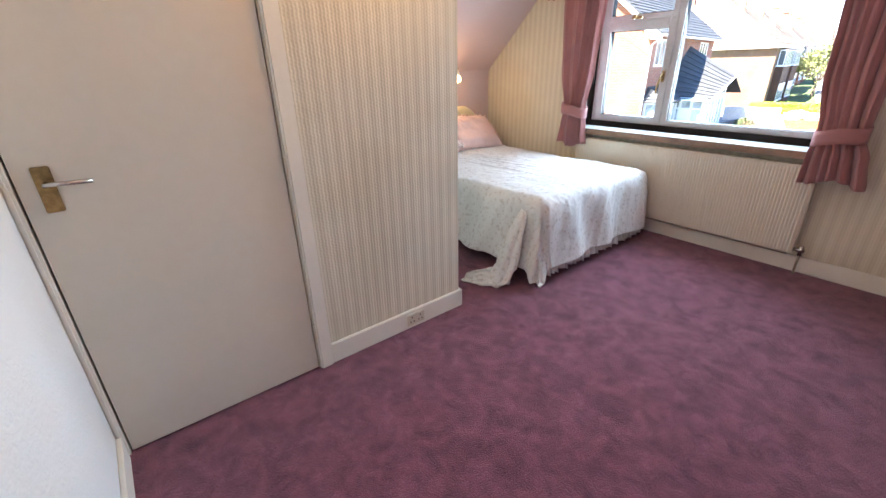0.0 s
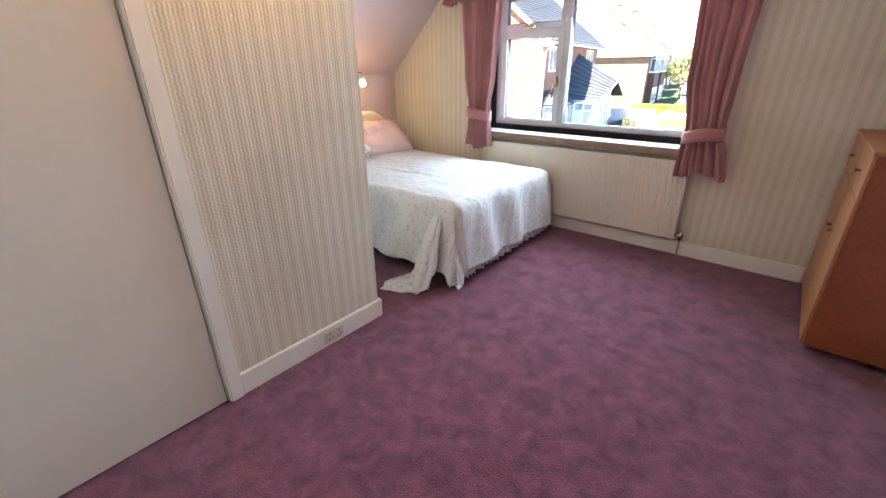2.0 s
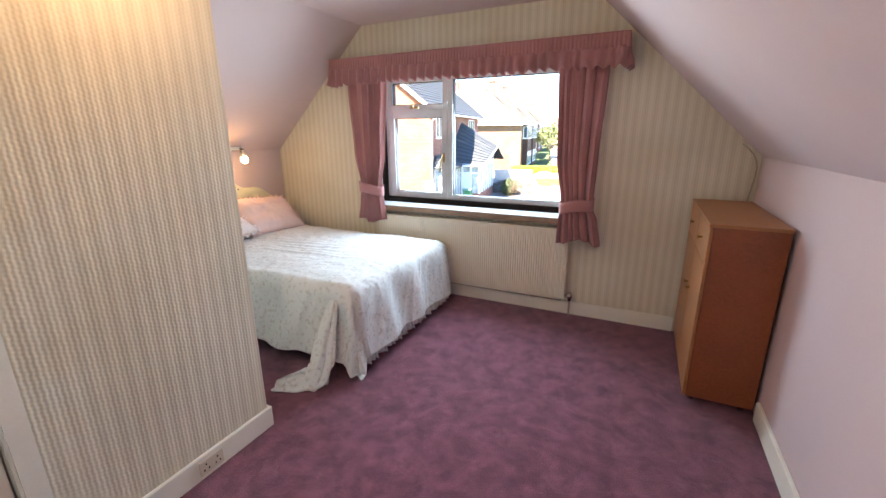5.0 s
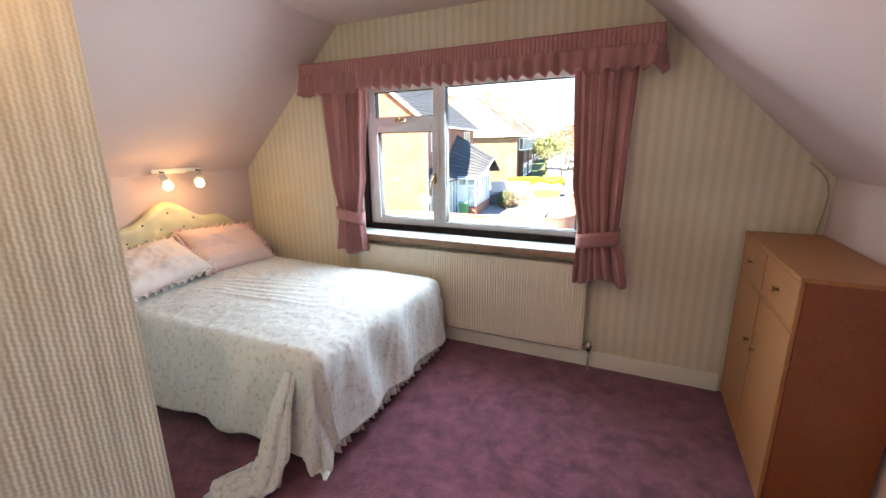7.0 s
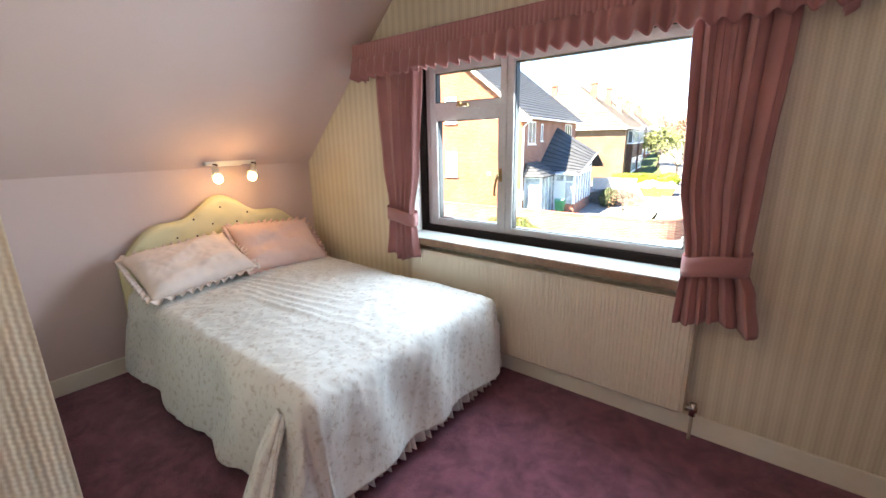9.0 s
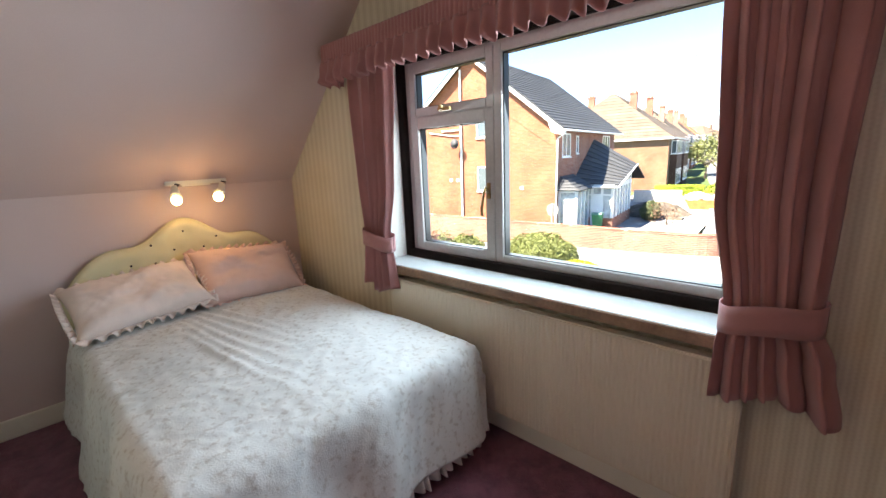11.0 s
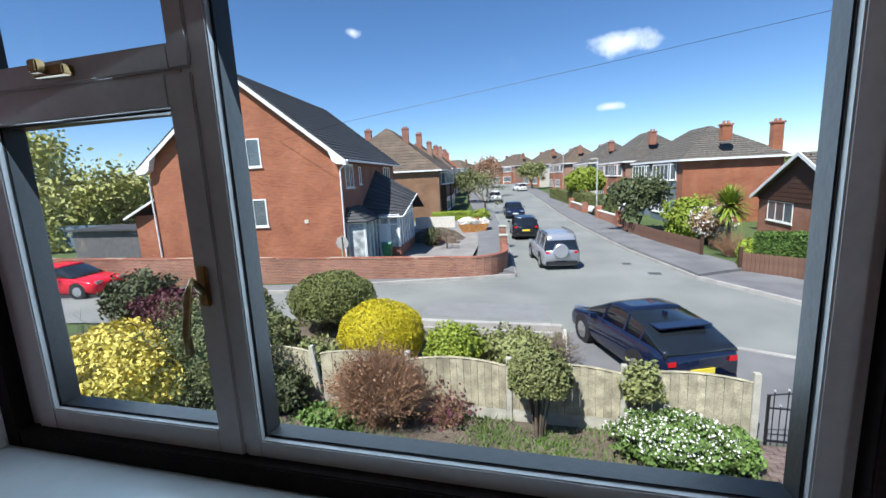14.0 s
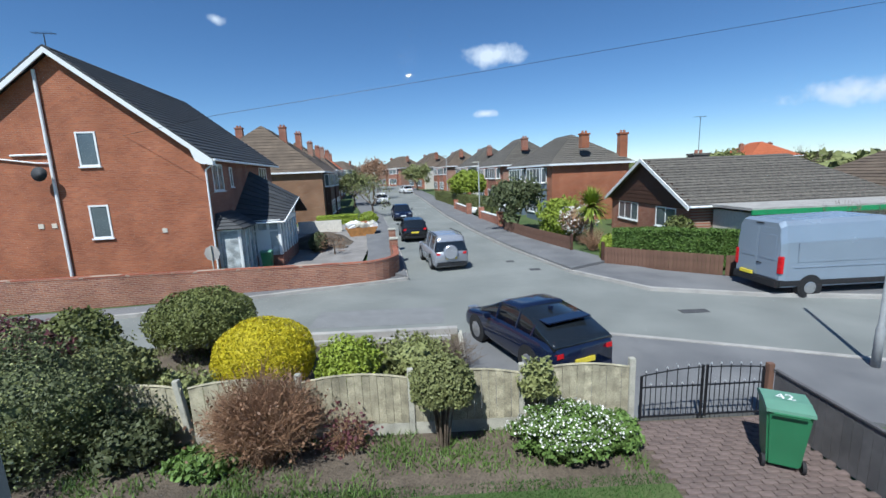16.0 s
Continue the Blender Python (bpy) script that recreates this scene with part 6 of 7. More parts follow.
for k in range(5):
    u_ = k * (PU - 0.12) / 4
    rows.append((u_, u_ + 0.13, P0 - 0.015, P0 + 0.09, 0.0 if k in (2, 3) else 0.7, 2.35))
for k in range(7):
    v_ = P0 + 0.11 + k * (P1 - P0 - 0.25) / 6
    rows.append((PU - 0.09, PU + 0.015, v_, v_ + 0.1, 0.7, 2.35))
part("porch_frame", boxes(*rows), UPVC, h1, "white glazed porch frame")
part("porch_glass", boxes((0.05, PU - 0.05, P0 + 0.03, P1 - 0.1, 0.7, 2.34)), PORCHGLASS, h1)
part("porch_door", boxes((1.2, 1.72, P0 - 0.02, P0 + 0.05, 0.1, 1.95)), UPVC, h1)
bm = bmesh.new()
prism(bm, [(P0 + 0.1, 2.5), (P1, 2.5), (P1, 3.42)], 0, PU - 0.08, PU)
part("porch_gable", bm, UPVC, h1, "white glazed side of the porch")
bm = bmesh.new()
prism(bm, [(P0 + 1.5, 2.6), (P1 - 0.15, 2.6), (P1 - 0.15, 3.22)], 0, PU, PU + 0.012)
part("pane", bm, WINDARK, h1)
tile_roof((0.0, P0 - 0.3, 2.42), (PU + 0.3, P0 - 0.3, 2.42), (PU + 0.3, 6.95, 3.5), (0.0, 6.6, 5.15), 11, ROOFDK, h1, name="porch_roof")
tile_roof((PU + 0.3, 9.6, 2.5), (0.0, 9.6, 2.5), (0.0, 6.6, 5.15), (PU + 0.3, 6.95, 3.5), 8, ROOFDK, h1, name="porch_roof")
part("porch_gutter", tubes(([(0, P0 - 0.34, 2.44), (PU + 0.33, P0 - 0.34, 2.44)], 0.05)), UPVC, h1)
part("porch_verge", tubes(([(PU + 0.31, P0 - 0.3, 2.42), (PU + 0.31, 6.95, 3.48)], 0.05), seg=4), UPVC, h1, "white verge board")
# lean-to at the back
ext = part("lean_to", boxes((-HW1 - 2.4, -HW1, 1.2, 6, -0.3, 3.1)), BRICK, h1)
tile_roof((-HW1 - 2.8, 0.9, 3.0), (-HW1 - 2.8, 6.3, 3.0), (-HW1, 6.3, 4.4), (-HW1, 0.9, 4.4), 6, ROOFDK, h1, name="lean_to_roof")
part("lean_to_barge", tubes(([(-HW1 - 2.8, 0.88, 2.95), (-HW1, 0.88, 4.35)], 0.08), seg=4), UPVC, h1)

b2 = copy_thing(binn, pose(-8.1, 20.55, gz(20) + 0.12, 0, 0, 10))
b2["label"] = "green wheelie bin beside the porch"

# garden wall, curved at the corner
gw = thing("garden_wall", "red brick garden wall with a curved corner", "wall")
path = [(-7.14 + math.cos(radians(STREET)) * s, 16.5 + math.sin(radians(STREET)) * s) for s in np.linspace(-18, 4.3, 24)]
cxy = (path[-1][0] - math.sin(radians(STREET)) * 1.7, path[-1][1] + math.cos(radians(STREET)) * 1.7)
for k in range(1, 9):
    a = radians(-90 + STREET + 90 * k / 8)
    path.append((cxy[0] + 1.7 * math.cos(a), cxy[1] + 1.7 * math.sin(a)))
for k in range(1, 5):
    path.append((path[-1][0] - math.sin(radians(STREET)) * 0.6, path[-1][1] + math.cos(radians(STREET)) * 0.6))


def ribbon(pts, z0, zf, w):
    bm = bmesh.new()
    prev = None
    for i, p in enumerate(pts):
        a, b = Vector(pts[max(i - 1, 0)]), Vector(pts[min(i + 1, len(pts) - 1)])
        d = (b - a).normalized()
        nv = Vector((-d.y, d.x)) * w
        zt = zf(i)
        ring = [bm.verts.new((p[0] - nv.x, p[1] - nv.y, z0 if not callable(z0) else z0(i))), bm.verts.new((p[0] - nv.x, p[1] - nv.y, zt)), bm.verts.new((p[0] + nv.x, p[1] + nv.y, zt)), bm.verts.new((p[0] + nv.x, p[1] + nv.y, z0 if not callable(z0) else z0(i)))]
        if prev:
            for k in range(4):
                bm.faces.new((prev[k], prev[(k + 1) % 4], ring[(k + 1) % 4], ring[k]))
        else:
            bm.faces.new(ring)
        prev = ring
    bm.faces.new(prev)
    return bm


def gwz(i):
    return -1.62 - 0.44 * min(1, i / 23)


part("brickwork", ribbon(path, -3.05, gwz, 0.11), BRICKW, gw)
part("coping", ribbon(path, lambda i: gwz(i) - 0.004, lambda i: gwz(i) + 0.07, 0.125), BRICKF, gw, "brick-on-edge coping")
for p, h in ((path[-1], 1.3), ((path[-1][0] - 0.45, path[-1][1] + 3.6), 1.35)):
    bp_ = thing("brick_pier", "square red brick gate pier", "pier", at=(p[0], p[1], gz(p[1])), turn=STREET)
    part("pier", boxes((-0.2, 0.2, -0.2, 0.2, -0.05, h)), BRICKW, bp_)
    part("cap", boxes((-0.24, 0.24, -0.24, 0.24, h, h + 0.08), bevel=0.01), CONC, bp_)

# other houses of the left row
r = radians(STREET)
hip_house("brown brick hipped house with chimneys", (-23.1, 40.2, gz(40)), STREET, 12.6, 12.5, 5.1, 10.1, BRICKB, ROOFBR, 1, chims=((0.34, 0.3), (0.68, 0.3), (0.72, 0.8)), upper=CLAD)
hip_house("red brick hipped house in the row", (-22.4, 55.5, gz(55)), STREET, 8.6, 12.5, 5.2, 9.3, BRICKF, ROOFBR, 1, chims=((0.75, 0.2), (0.75, 0.8)))
hip_house("brick hipped house further down the row", (-24.8, 71, gz(71)), STREET, 8.6, 12.5, 5.2, 9.3, BRICKB, ROOFBR, 1, chims=((0.75, 0.2), (0.75, 0.8)))
hip_house("brick house far down the row", (-27.5, 88, gz(88)), STREET + 2, 8.6, 12.5, 5.2, 9.3, BRICKF, material("red clay roof", (0.30, 0.09, 0.045), 0.85, var=0.2), 1, chims=((0.7, 0.2), (0.7, 0.8)))
# right row
hip_house("red brick semi-detached house with grey bays", (10.4, 34.8, gz(35)), STREET, 7.0, 10.5, 4.85, 7.5, BRICK, ROOFGR, -1, chims=((0.42, 0.02), (0.95, 0.05)), upper=BLUEGREY, seedn=1)
hip_house("red brick hipped house with white windows", (8.6, 48.6, gz(48)), STREET, 7.6, 11, 4.9, 8.2, BRICKF, ROOFGR, -1, chims=((0.4, 0.1), (0.6, 0.9)))
hip_house("pale hipped house down the street", (6.4, 63.5, gz(63)), STREET, 7.6, 11, 4.9, 8.0, RENDERW, ROOFGR, -1, chims=((0.4, 0.1), (0.5, 0.9)))
hip_house("terraced brick house down the street", (3.2, 79, gz(79)), STREET + 3, 7.6, 12, 5.0, 8.2, BRICKF, ROOFBR, -1, chims=((0.4, 0.1), (0.5, 0.9)))
hip_house("white rendered house where the street bends", (-1.2, 96, gz(96)), STREET + 12, 8, 13, 5.0, 8.4, RENDERW, ROOFBR, -1, chims=((0.4, 0.1), (0.5, 0.5), (0.5, 0.9)))
hip_house("brick house where the street bends", (-8.5, 116, gz(116)), STREET + 25, 8, 14, 5.0, 8.4, BRICKF, ROOFBR, -1, chims=((0.4, 0.1), (0.5, 0.5), (0.5, 0.9)))
hip_house("distant house closing the street", (-30, 150, gz(150)), 60, 9, 16, 5.0, 8.4, RENDERW, ROOFBR, -1, chims=((0.4, 0.1), (0.5, 0.9)))

# bungalow
bu = thing("bungalow", "bungalow with dark timber gable and mossy grey roof", "bungalow", at=(13.8, 21.1, -2.95))
BW, BD, BE, BA = 11.0, 9.6, 2.5, 4.9
part("wall", boxes((0, BW, 0, BD, -0.3, BE)), BRICKF, bu)
bm = bmesh.new()
prism(bm, [(0, BE - 0.35), (BD, BE - 0.35), (BD, BE), (BD / 2, BA - 0.05), (0, BE)], 0, -0.06, 0.1)
part("gable_boarding", bm, CLAD, bu, "dark brown timber boarding")
for k in range(10):
    z = BE - 0.3 + 0.26 * k
    half = min(BD / 2, max(0.1, (BA - 0.1 - z) / (BA - BE) * BD / 2))
    part("board", boxes((-0.085, -0.06, BD / 2 - half, BD / 2 + half, z, z + 0.23)), CLAD, bu)
sb = (BA - BE) / (BD / 2)
tile_roof((-0.35, -0.4, BE - 0.4 * sb), (BW + 0.4, -0.4, BE - 0.4 * sb), (BW - 2.1, BD / 2, BA), (-0.35, BD / 2, BA), 18, ROOFGR, bu)
tile_roof((BW + 0.4, BD + 0.4, BE - 0.4 * sb), (-0.35, BD + 0.4, BE - 0.4 * sb), (-0.35, BD / 2, BA), (BW - 2.1, BD / 2, BA), 18, ROOFGR, bu)
tile_roof((BW + 0.4, -0.4, BE - 0.4 * sb), (BW + 0.4, BD + 0.4, BE - 0.4 * sb), (BW - 2.1, BD / 2, BA), (BW - 2.1, BD / 2, BA), 18, ROOFGR, bu)
for y0, y1 in ((-0.4, BD / 2), (BD + 0.4, BD / 2)):
    bm = bmesh.new()
    prism(bm, [(y0, BE - 0.4 * sb - 0.16), (y0, BE - 0.4 * sb + 0.06), (y1, BA + 0.06), (y1, BA - 0.16)], 0, -0.42, -0.36)
    part("bargeboard", bm, UPVC, bu, "white bargeboard")
part("gutter", tubes(([(-0.35, -0.45, BE - 0.4 * sb), (BW, -0.45, BE - 0.4 * sb)], 0.06)), UPVC, bu)
wall_window(bu, "v", 5.6, 8.4, 0.95, 2.15, 0.0, -1, 3)
wall_window(bu, "v", 1.3, 3.4, 0.95, 2.1, 0.0, -1, 2)
chimney(bu, 4.2, BD / 2 + 1.5, BA - 1, BA + 0.15, ROOFGR, 0.5)
aerial(bu, 4.2, BD / 2 + 1.5, BA + 0.4, 2.2)
gar = thing("garage", "low flat roofed garage with green fascia", "garage", at=(14.9, 18.35, -2.95))
part("wall", boxes((0, 14, 0, 2.6, 0, 2.15)), RENDERW, gar)
part("roof", boxes((-0.3, 14.3, -0.4, 2.6, 2.3, 2.42)), KERB, gar)
part("fascia", boxes((-0.33, 14.3, -0.45, -0.38, 2.12, 2.34)), material("green painted fascia", (0.03, 0.25, 0.09), 0.6), gar, "green fascia board")
hip_house("house with tiled roof beyond the garage", (26.4, 21.0, -2.9), 0, 11, 9, 2.5, 5.4, BRICKF, ROOFBR, -1, chims=())
hip_house("distant red roofed house", (54, 70, -2.2), 0, 8.5, 9, 4.6, 7.2, RENDERW, material("orange red tiles", (0.42, 0.12, 0.05), 0.85, var=0.15), -1, chims=((0.2, 0.5), (0.8, 0.5)))
hip_house("distant low house beyond the willow", (-62, 52, -2.5), 10, 16, 10, 4.6, 7.6, BRICKF, ROOFBR, 1, chims=((0.3, 0.5),))


# right-hand fences, hedge, plants
def board_fence(name, label, a, b, h, mat, step=0.15):
    ob = thing(name, label, "fence")
    a, b = Vector(a), Vector(b)
    n = int((b - a).length / step)
    d = (b - a).normalized()
    tn = math.degrees(math.atan2(d.y, d.x))
    me = None
    for k in range(n):
        p = a + d * step * k
        if me is None:
            o = part("board", boxes((0, step - 0.008, -0.012, 0.012, -0.05, h)), mat, ob)
            me = o.data
        else:
            o = new("board", me)
            o.parent = ob
        o.matrix_local = pose(p.x, p.y, gz(p.y) + 0.08, 0, 0, tn)
    return ob


board_fence("low_fence", "low brown stained board fence under the hedge", (8.35, 18.75), (12.0, 15.75), 0.80, FENCEB)
board_fence("low_fence", "low brown stained board fence beside the van", (12.0, 15.75), (17.5, 14.6), 0.80, FENCEB)
board_fence("low_fence", "low brown board fence along the footway", (5.6, 30.2), (7.75, 21.9), 0.85, FENCEB)
for x, y in ((8.3, 18.85), (7.78, 21.75), (5.6, 30.3)):
    fp = thing("fence_post", "dark timber gate post", "fence post", at=(x, y, ROAD + 0.05))
    part("post", boxes((-0.06, 0.06, -0.06, 0.06, 0, 1.05)), CLAD, fp)


def hedge(label, a, b, w, z0, z1, mat, seed, n=30000):
    """A clipped hedge of leaves along a line."""
    rng = np.random.default_rng(seed)
    a, b = np.array(a), np.array(b)
    ob = thing("hedge", label, "hedge")
    d = (b - a) / np.linalg.norm(b - a)
    nv = np.array((-d[1], d[0]))
    s, t, q = rng.uniform(0, 1, n), rng.uniform(-1, 1, n), rng.uniform(0, 1, n)
    face = rng.integers(0, 3, n)
    t = np.where(face == 0, -1 + 0.15 * q, np.where(face == 1, 1 - 0.15 * q, t))
    z = np.where(face == 2, 1 - 0.1 * rng.uniform(0, 1, n), q)
    bump_ = np.array([noise.noise((k * np.linalg.norm(b - a) * 0.9, zz * 1.5, seed)) for k, zz in zip(s, z)])
    p = a + s[:, None] * (b - a) + nv * (t * w / 2 * (1 + 0.16 * bump_))[:, None]
    pts = np.c_[p, z0 + (z1 - z0) * z * (1 + 0.08 * bump_)]
    v, f = leaf_cloud(pts, 0.06, rng)
    me = bpy.data.meshes.new("leaves")
    me.from_pydata(v.tolist(), [], f.tolist())
    me.materials.append(mat)
    o = new("leaves", me)
    o.parent = ob
    bm = bmesh.new()
    c = [a + nv * w * 0.42, b + nv * w * 0.42, b - nv * w * 0.42, a - nv * w * 0.42]
    prism(bm, [tuple(k) for k in c], 2, z0, z0 + (z1 - z0) * 0.93)
    part("inner_leaves", bm, mat, ob)


hedge("clipped bright green hedge behind the low fence", (8.9, 19.2), (17.3, 15.3), 1.0, -2.95, -1.35, L_HEDGE, 31)
bush("yellow green shrub at the hedge end", (8.75, 19.35, -2.95), (0.4, 0.4, 0.65), 2000, 0.08, L_LIME, 32, flat=0.8)
hedge("long dark clipped hedge down the street", (5.9, 38.5), (1.2, 62), 1.4, -2.6, -0.7, L_PRIVET, 33, 9000)
bush("big round clipped bush down the street", (4.6, 50, gz(50)), (2.2, 2.2, 1.6), 4500, 0.18, L_LIME, 34, rise=1.2, flat=0.6)
tree("dark conifer tree in a front garden", (6.7, 30.6, gz(30)), 4.1, 1.3, 4200, 0.16, L_DARK, 35, 0.10, 0.15)
bush("green shrub with yellow tones", (9.0, 27.6, ROAD), (1.5, 1.2, 1.35), 5000, 0.11, L_LIME, 36, flat=0.8, lump=0.4)
bush("white flowering magnolia shrub", (9.5, 25.8, ROAD), (1.0, 0.9, 0.95), 1600, 0.09, L_BROWN, 37, rise=0.4, flat=0.8, shell=0.8, lump=0.4, extra=(900, 0.11, L_WHITE, 0.3))
twig_bush("bare brown shrub behind the low fence", (9.3, 22.6, ROAD), (1.0, 1.0, 0.9), 200, L_BROWN, 38)
pm = thing("palm_tree", "cordyline palm with a mop of strap leaves", "tree", at=(9.45, 23.4, ROAD))
part("trunk", tubes(([(0, 0, -0.05), (0.04, 0, 1.3), (0, 0, 2.35)], [0.13, 0.10, 0.10])), BARK, pm)
bm = bmesh.new()
rng = np.random.default_rng(5)
for k in range(420):
    a, e = rng.uniform(0, 6.28), rng.uniform(-0.7, 1.5)
    d = Vector((math.cos(a) * math.cos(e), math.sin(a) * math.cos(e), math.sin(e)))
    s = Vector((-math.sin(a), math.cos(a), 0)) * 0.03
    o, ln = Vector((0, 0, 2.4)), rng.uniform(1.0, 1.45)
    m_, t_ = o + d * ln * 0.6, o + d * ln + Vector((0, 0, -0.18))
    v = [bm.verts.new(q) for q in (o - s, o + s, m_ + s * 1.2, t_, m_ - s * 1.2)]
    bm.faces.new(v)
part("fronds", bm, L_LIME, pm)
twig_bush("tall dry grasses beside the bungalow", (13.6, 17.8, ROAD), (2.0, 0.5, 1.1), 420, L_OLIVE, 39)
bush("bushy green shrub under the bungalow window", (12.9, 20.6, ROAD), (0.9, 0.6, 0.95), 3000, 0.10, L_PRIVET, 40, flat=0.8)
tree("bare spreading small tree by the garage", (18.4, 17.4, ROAD), 3.4, 2.2, 0, 0.1, BARK, 41, 0.09, 0.35)
tree("bare street tree with thin branches", (-6.2, 44.2, gz(44)), 4.6, 2.6, 500, 0.14, L_OLIVE, 42, 0.13, 0.3)
tree("leafy pale tree down the street", (-10.5, 57, gz(57)), 5.0, 2.4, 2200, 0.2, L_OLIVE, 43, 0.15, 0.3)
tree("bare tree down the street", (-9.8, 70, gz(70)), 6.5, 3.0, 700, 0.2, L_BROWN, 44, 0.16, 0.3)
tree("bare tree where the street ends", (-14, 100, gz(100)), 8, 4, 1500, 0.3, L_BROWN, 45, 0.2, 0.3)
tree("tree beside the far houses", (-3, 88, gz(88)), 6, 3, 2500, 0.25, L_OLIVE, 46, 0.2, 0.3)
hedge("low green hedge in the front garden", (-10.5, 38.5), (-6.8, 39.0), 1.5, -2.7, -1.75, L_LIME, 47, 4500)
bush("round green bush by the footway", (-5.6, 37.5, gz(37)), (0.8, 0.8, 0.65), 2500, 0.1, L_LIME, 48, flat=0.8)
bush("dark green shrub against the porch", (-6.9, 25.6, ROAD + 0.1), (0.5, 0.9, 0.6), 2200, 0.09, L_DARK, 49, flat=0.8)
tree("big willow with drooping yellow green branches", (-41, 31, -3.0), 13.5, 9.5, 42000, 0.24, L_WILLOW, 50, 0.35, 0.3, droop=0.8)
tree("pale green tree far off", (48.8, 70, -2.3), 6.6, 3.6, 3500, 0.3, L_OLIVE, 52, 0.35, 0.3)
tree("bare tree beside the red roof", (63.5, 70, -2.3), 7.6, 3.5, 0, 0.25, BARK, 53, 0.2, 0.3)
far = bpy.data.meshes.new("distant_trees")
rng = np.random.default_rng(77)
ang = rng.uniform(-1.15, 1.15, 9000)
dist = rng.uniform(170, 230, 9000)
hh = np.array([4 + 4 * noise.noise((a * 9, 0, 3)) for a in ang])
pts = np.c_[np.sin(ang) * dist, np.cos(ang) * dist, -2 + 0.022 * 150 + rng.uniform(0, 1, 9000) ** 1.4 * np.maximum(hh, 1.5) - 2]
v, f = leaf_cloud(pts, 2.2, rng)
far.from_pydata(v.tolist(), [], f.tolist())
far.materials.append(L_OLIVE)
tagged(new("distant_trees", far), "distant belt of trees and gardens", "trees", kind="stuff")

# yard rubble, skip, sign, lamp posts, walls, poles
sk_ = thing("skip", "rusty yellow builders skip full of rubbish", "skip", at=(-5.2, 31.6, gz(31)), turn=STREET)
bm = bmesh.new()
prism(bm, [(-0.8, 0.0), (0.8, 0.0), (1.2, 0.75), (-1.2, 0.75)], 1, -0.7, 0.7)
part("bin", bm, material("rusty yellow paint", (0.30, 0.14, 0.04), 0.7, var=0.3), sk_)
for k in range(16):
    bx_, by_ = random.uniform(-0.9, 0.9), random.uniform(-0.5, 0.5)
    bm = bmesh.new()
    bmesh.ops.create_icosphere(bm, subdivisions=1, radius=random.uniform(0.2, 0.38), matrix=Matrix.Translation((bx_, by_, 0.85 + random.uniform(-0.1, 0.2))) @ Matrix.Diagonal((1.3, 1, 0.8, 1)))
    for q in bm.verts:
        q.co += Vector([random.uniform(-0.07, 0.07) for _ in range(3)])
    part("rubbish", bm, (UPVC, CONC, WOODLT)[k % 3], sk_)
rb = tagged(finish("soil_heap", bmesh.new(), SOIL), "heap of dug soil and twigs in the yard", "heap")
bm = bmesh.new()
sheet(bm, 24, 24, lambda u, v: (-7.6 + (u - 0.5) * 4.6, 28.4 + (v - 0.5) * 4.5, gz(28) + 0.12 + 0.75 * max(0, 1 - ((u - 0.5) ** 2 + (v - 0.5) ** 2) * 4.2) + 0.16 * noise.noise((u * 7, v * 7, 0))))
bm.to_mesh(rb.data)
bm.free()
tree("small bare weeping tree in the yard", (-5.6, 24.2, ROAD + 0.12), 1.9, 1.4, 300, 0.06, L_BROWN, 54, 0.05, 0.5, droop=0.7)
pn = thing("yard_panel", "pale board panel leaning in the yard", "panel", at=(-8.9, 33.5, gz(33)), turn=STREET)
part("panel", boxes((-1.7, 1.7, -0.05, 0.05, 0, 1.1)), RENDERW, pn)
sg = thing("road_sign", "old grey road sign seen from behind", "sign", at=(-9.3, 17.7, ROAD))
part("post", tubes(([(0, 0, 0), (0, 0, 1.9)], 0.035)), CONC, sg)
part("plate", tubes(([(0, 0.05, 1.55), (0, 0.08, 1.55)], 0.35), seg=8), KERB, sg)
ws = thing("street_wall", "low brick garden wall with piers and white coping", "wall")
for a, b in (((5.7, 33.0), (4.7, 37.5)), ((3.9, 41.5), (2.9, 47))):
    pts_ = [(a[0] + (b[0] - a[0]) * k / 4, a[1] + (b[1] - a[1]) * k / 4) for k in range(5)]
    part("brickwork", ribbon(pts_, lambda i: gz(pts_[i][1]), lambda i: gz(pts_[i][1]) + 0.85, 0.12), BRICKF, ws)
    part("coping", ribbon(pts_, lambda i: gz(pts_[i][1]) + 0.85, lambda i: gz(pts_[i][1]) + 0.92, 0.15), UPVC, ws)
    for q in (a, b):
        part("pier", boxes((q[0] - 0.25, q[0] + 0.25, q[1] - 0.25, q[1] + 0.25, gz(q[1]), gz(q[1]) + 1.25)), BRICKF, ws)
for x, y, h in ((9.85, 8.0, 6.0), (4.6, 38.0, 5.2), (2.6, 66, 6.5)):
    lp = thing("street_lamp", "grey metal street lamp column", "street lamp", at=(x, y, gz(y)), group="street columns")
    part("column", tubes(([(0, 0, 0), (0, 0, 0.9), (0, 0, 0.95), (0, 0, h)], [0.085, 0.08, 0.055, 0.045]), seg=10), material("grey column paint", (0.30, 0.31, 0.31), 0.6), lp, smooth=True)
    if y > 20:
        part("lantern", boxes((-0.6, 0.1, -0.08, 0.08, h, h + 0.12), bevel=0.03), CONC, lp)
cb = thing("overhead_cable", "single dark telephone cable across the sky", "cable")
part("cable", tubes(([(-26, 24, 2.8), (-7.55, 16, 4.02), (3.0, 16, 5.27), (12.7, 16, 6.5), (26, 17, 8.4)], 0.008), seg=5), IRON, cb)
sh = thing("shed", "grey felt roofed shed and fence beyond the wall", "shed", at=(-32, 21, -3.0))
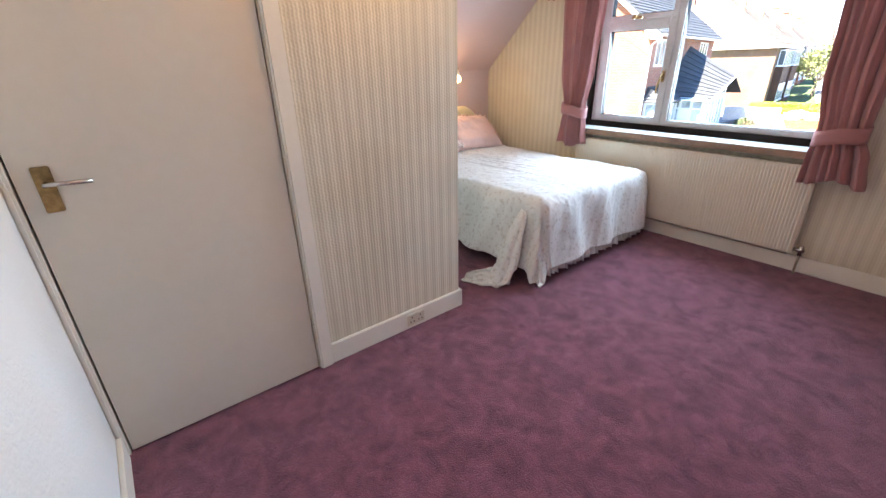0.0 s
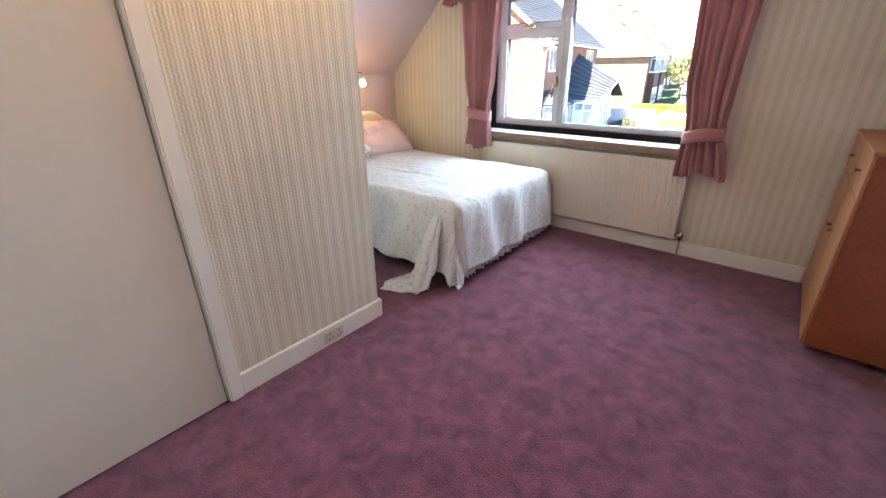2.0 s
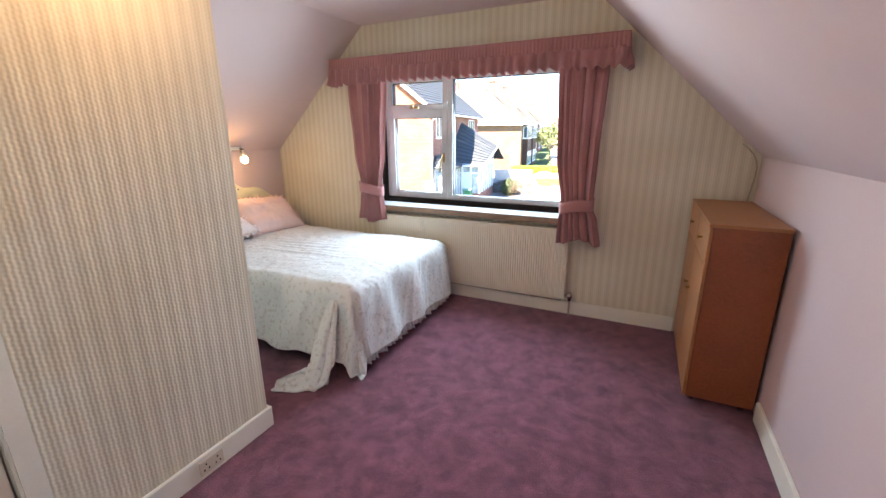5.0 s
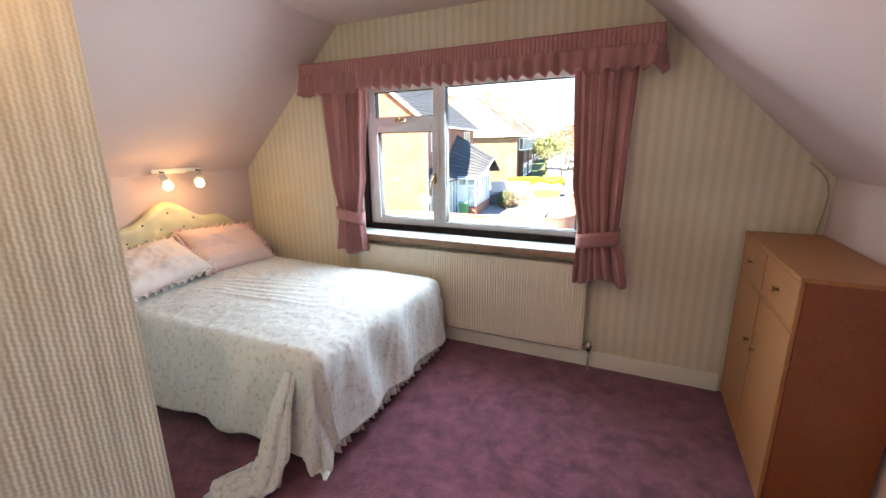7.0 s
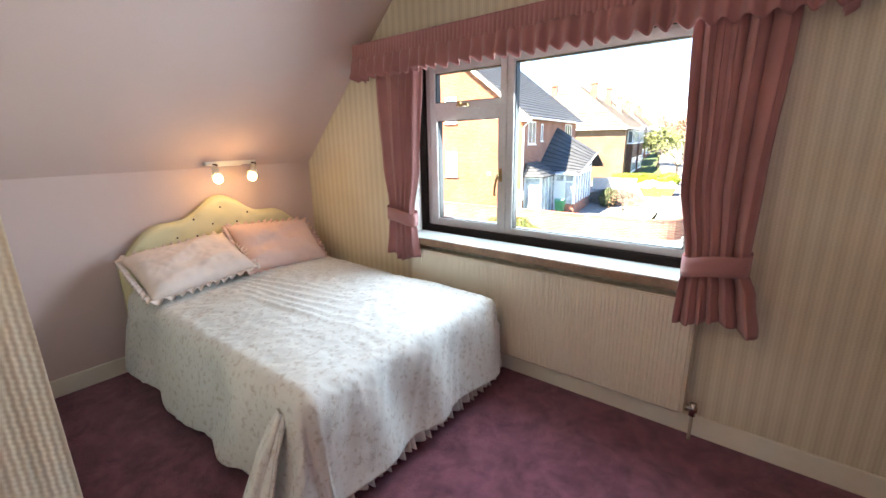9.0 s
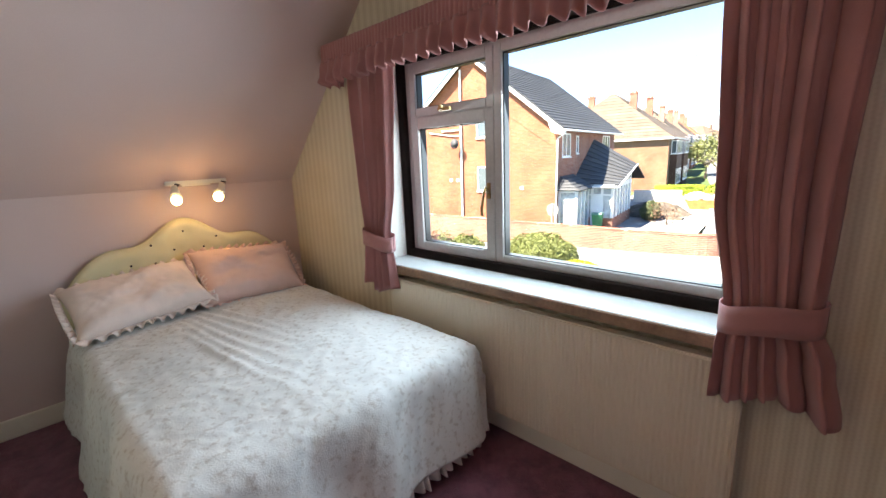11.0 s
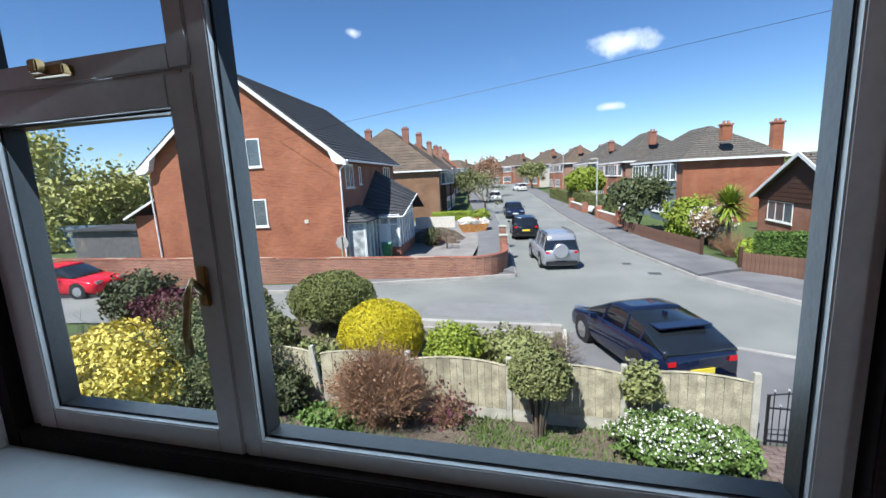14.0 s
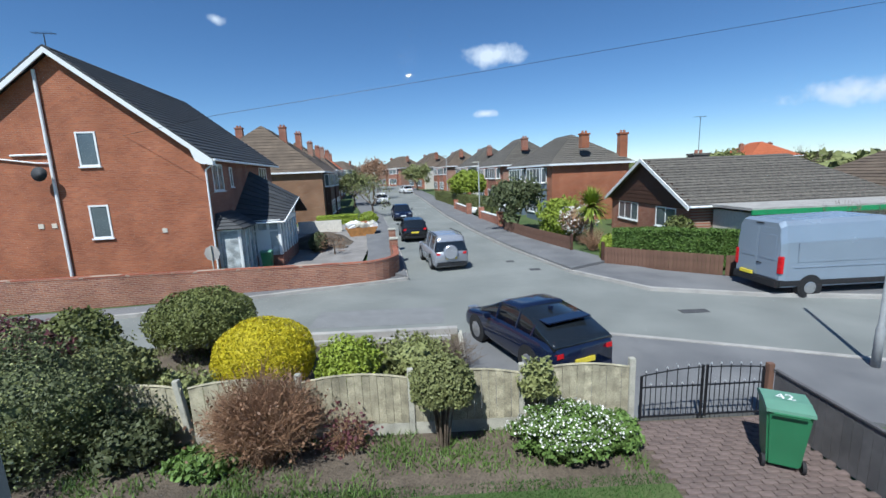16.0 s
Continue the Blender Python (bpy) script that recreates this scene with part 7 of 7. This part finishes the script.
part("wall", boxes((0, 6, 0, 3, 0, 2.0)), FENCEG, sh)
part("roof", boxes((-0.3, 6.3, -0.3, 3.3, 2.0, 2.12)), ROOFDK, sh)
gf = thing("rear_fence", "blue grey garden fence beyond the wall", "fence")
part("panels", boxes((-40, -23.5, 24, 24.08, -3.0, -0.9)), BLUEGREY, gf)

# ---- our own house around the room ----
bm = bmesh.new()
for x0, x1 in ((-3.3, XL - 0.3), (XR + 0.3, 3.6)):
    box(bm, x0, x1, 0.02, 0.27, -0.25, 0.9)
box(bm, -3.3, 3.6, 0.02, 0.30, GARDEN - 0.3, -0.25)
box(bm, -3.3, -3.05, -9, 0.02, GARDEN - 0.3, 0.3)
box(bm, 3.35, 3.6, -9, 0.02, GARDEN - 0.3, 0.3)
box(bm, -3.05, 3.35, -9, -8.75, GARDEN - 0.3, 3.0)
structure("house_wall", bm, BRICKF, "brick outer wall of the house", "wall")
own = thing("own_roof", "brown tiled roof of the house over the room", "roof", kind="structure")
tile_roof((-3.7, 0.45, 0.2), (-3.7, -9.2, 0.2), (0.2, -9.2, 3.9), (0.2, 0.45, 3.9), 14, ROOFBR, own)
tile_roof((4.1, -9.2, 0.2), (4.1, 0.45, 0.2), (0.2, 0.45, 3.9), (0.2, -9.2, 3.9), 14, ROOFBR, own)
bm = bmesh.new()
prism(bm, [(-0.9, CEIL + 0.1), (1.3, CEIL + 0.1), (0.2, 3.75)], 1, 0.02, 0.27)
part("gable_top", bm, BRICKF, own)

# ---- block paving, piece by piece ----
drive = thing("drive_paving", "brown block paved drive", "paving", kind="structure")
pme = None
for j in range(23):
    for i in range(12):
        x, y = 3.73 + i * 0.205 + (0.1 if j % 2 else 0), 6.30 - j * 0.104
        if pme is None:
            o = part("paver", boxes((-0.098, 0.098, -0.049, 0.049, -0.06, 0.0), bevel=0.006), PAVER, drive)
            pme = o.data
        else:
            o = new("paver", pme)
            o.parent = drive
        o.matrix_local = pose(x, y, GARDEN + 0.0 + random.uniform(-0.003, 0.003), 0, 0, random.uniform(-0.6, 0.6))
bm = bmesh.new()
for j in range(23, 56):
    for i in range(12):
        x, y = 3.73 + i * 0.205 + (0.1 if j % 2 else 0), 6.30 - j * 0.104
        box(bm, x - 0.098, x + 0.098, y - 0.049, y + 0.049, GARDEN - 0.06, GARDEN)
ps = part("pavers", bm, PAVER, drive)
tagged(ps, kind="stuff")
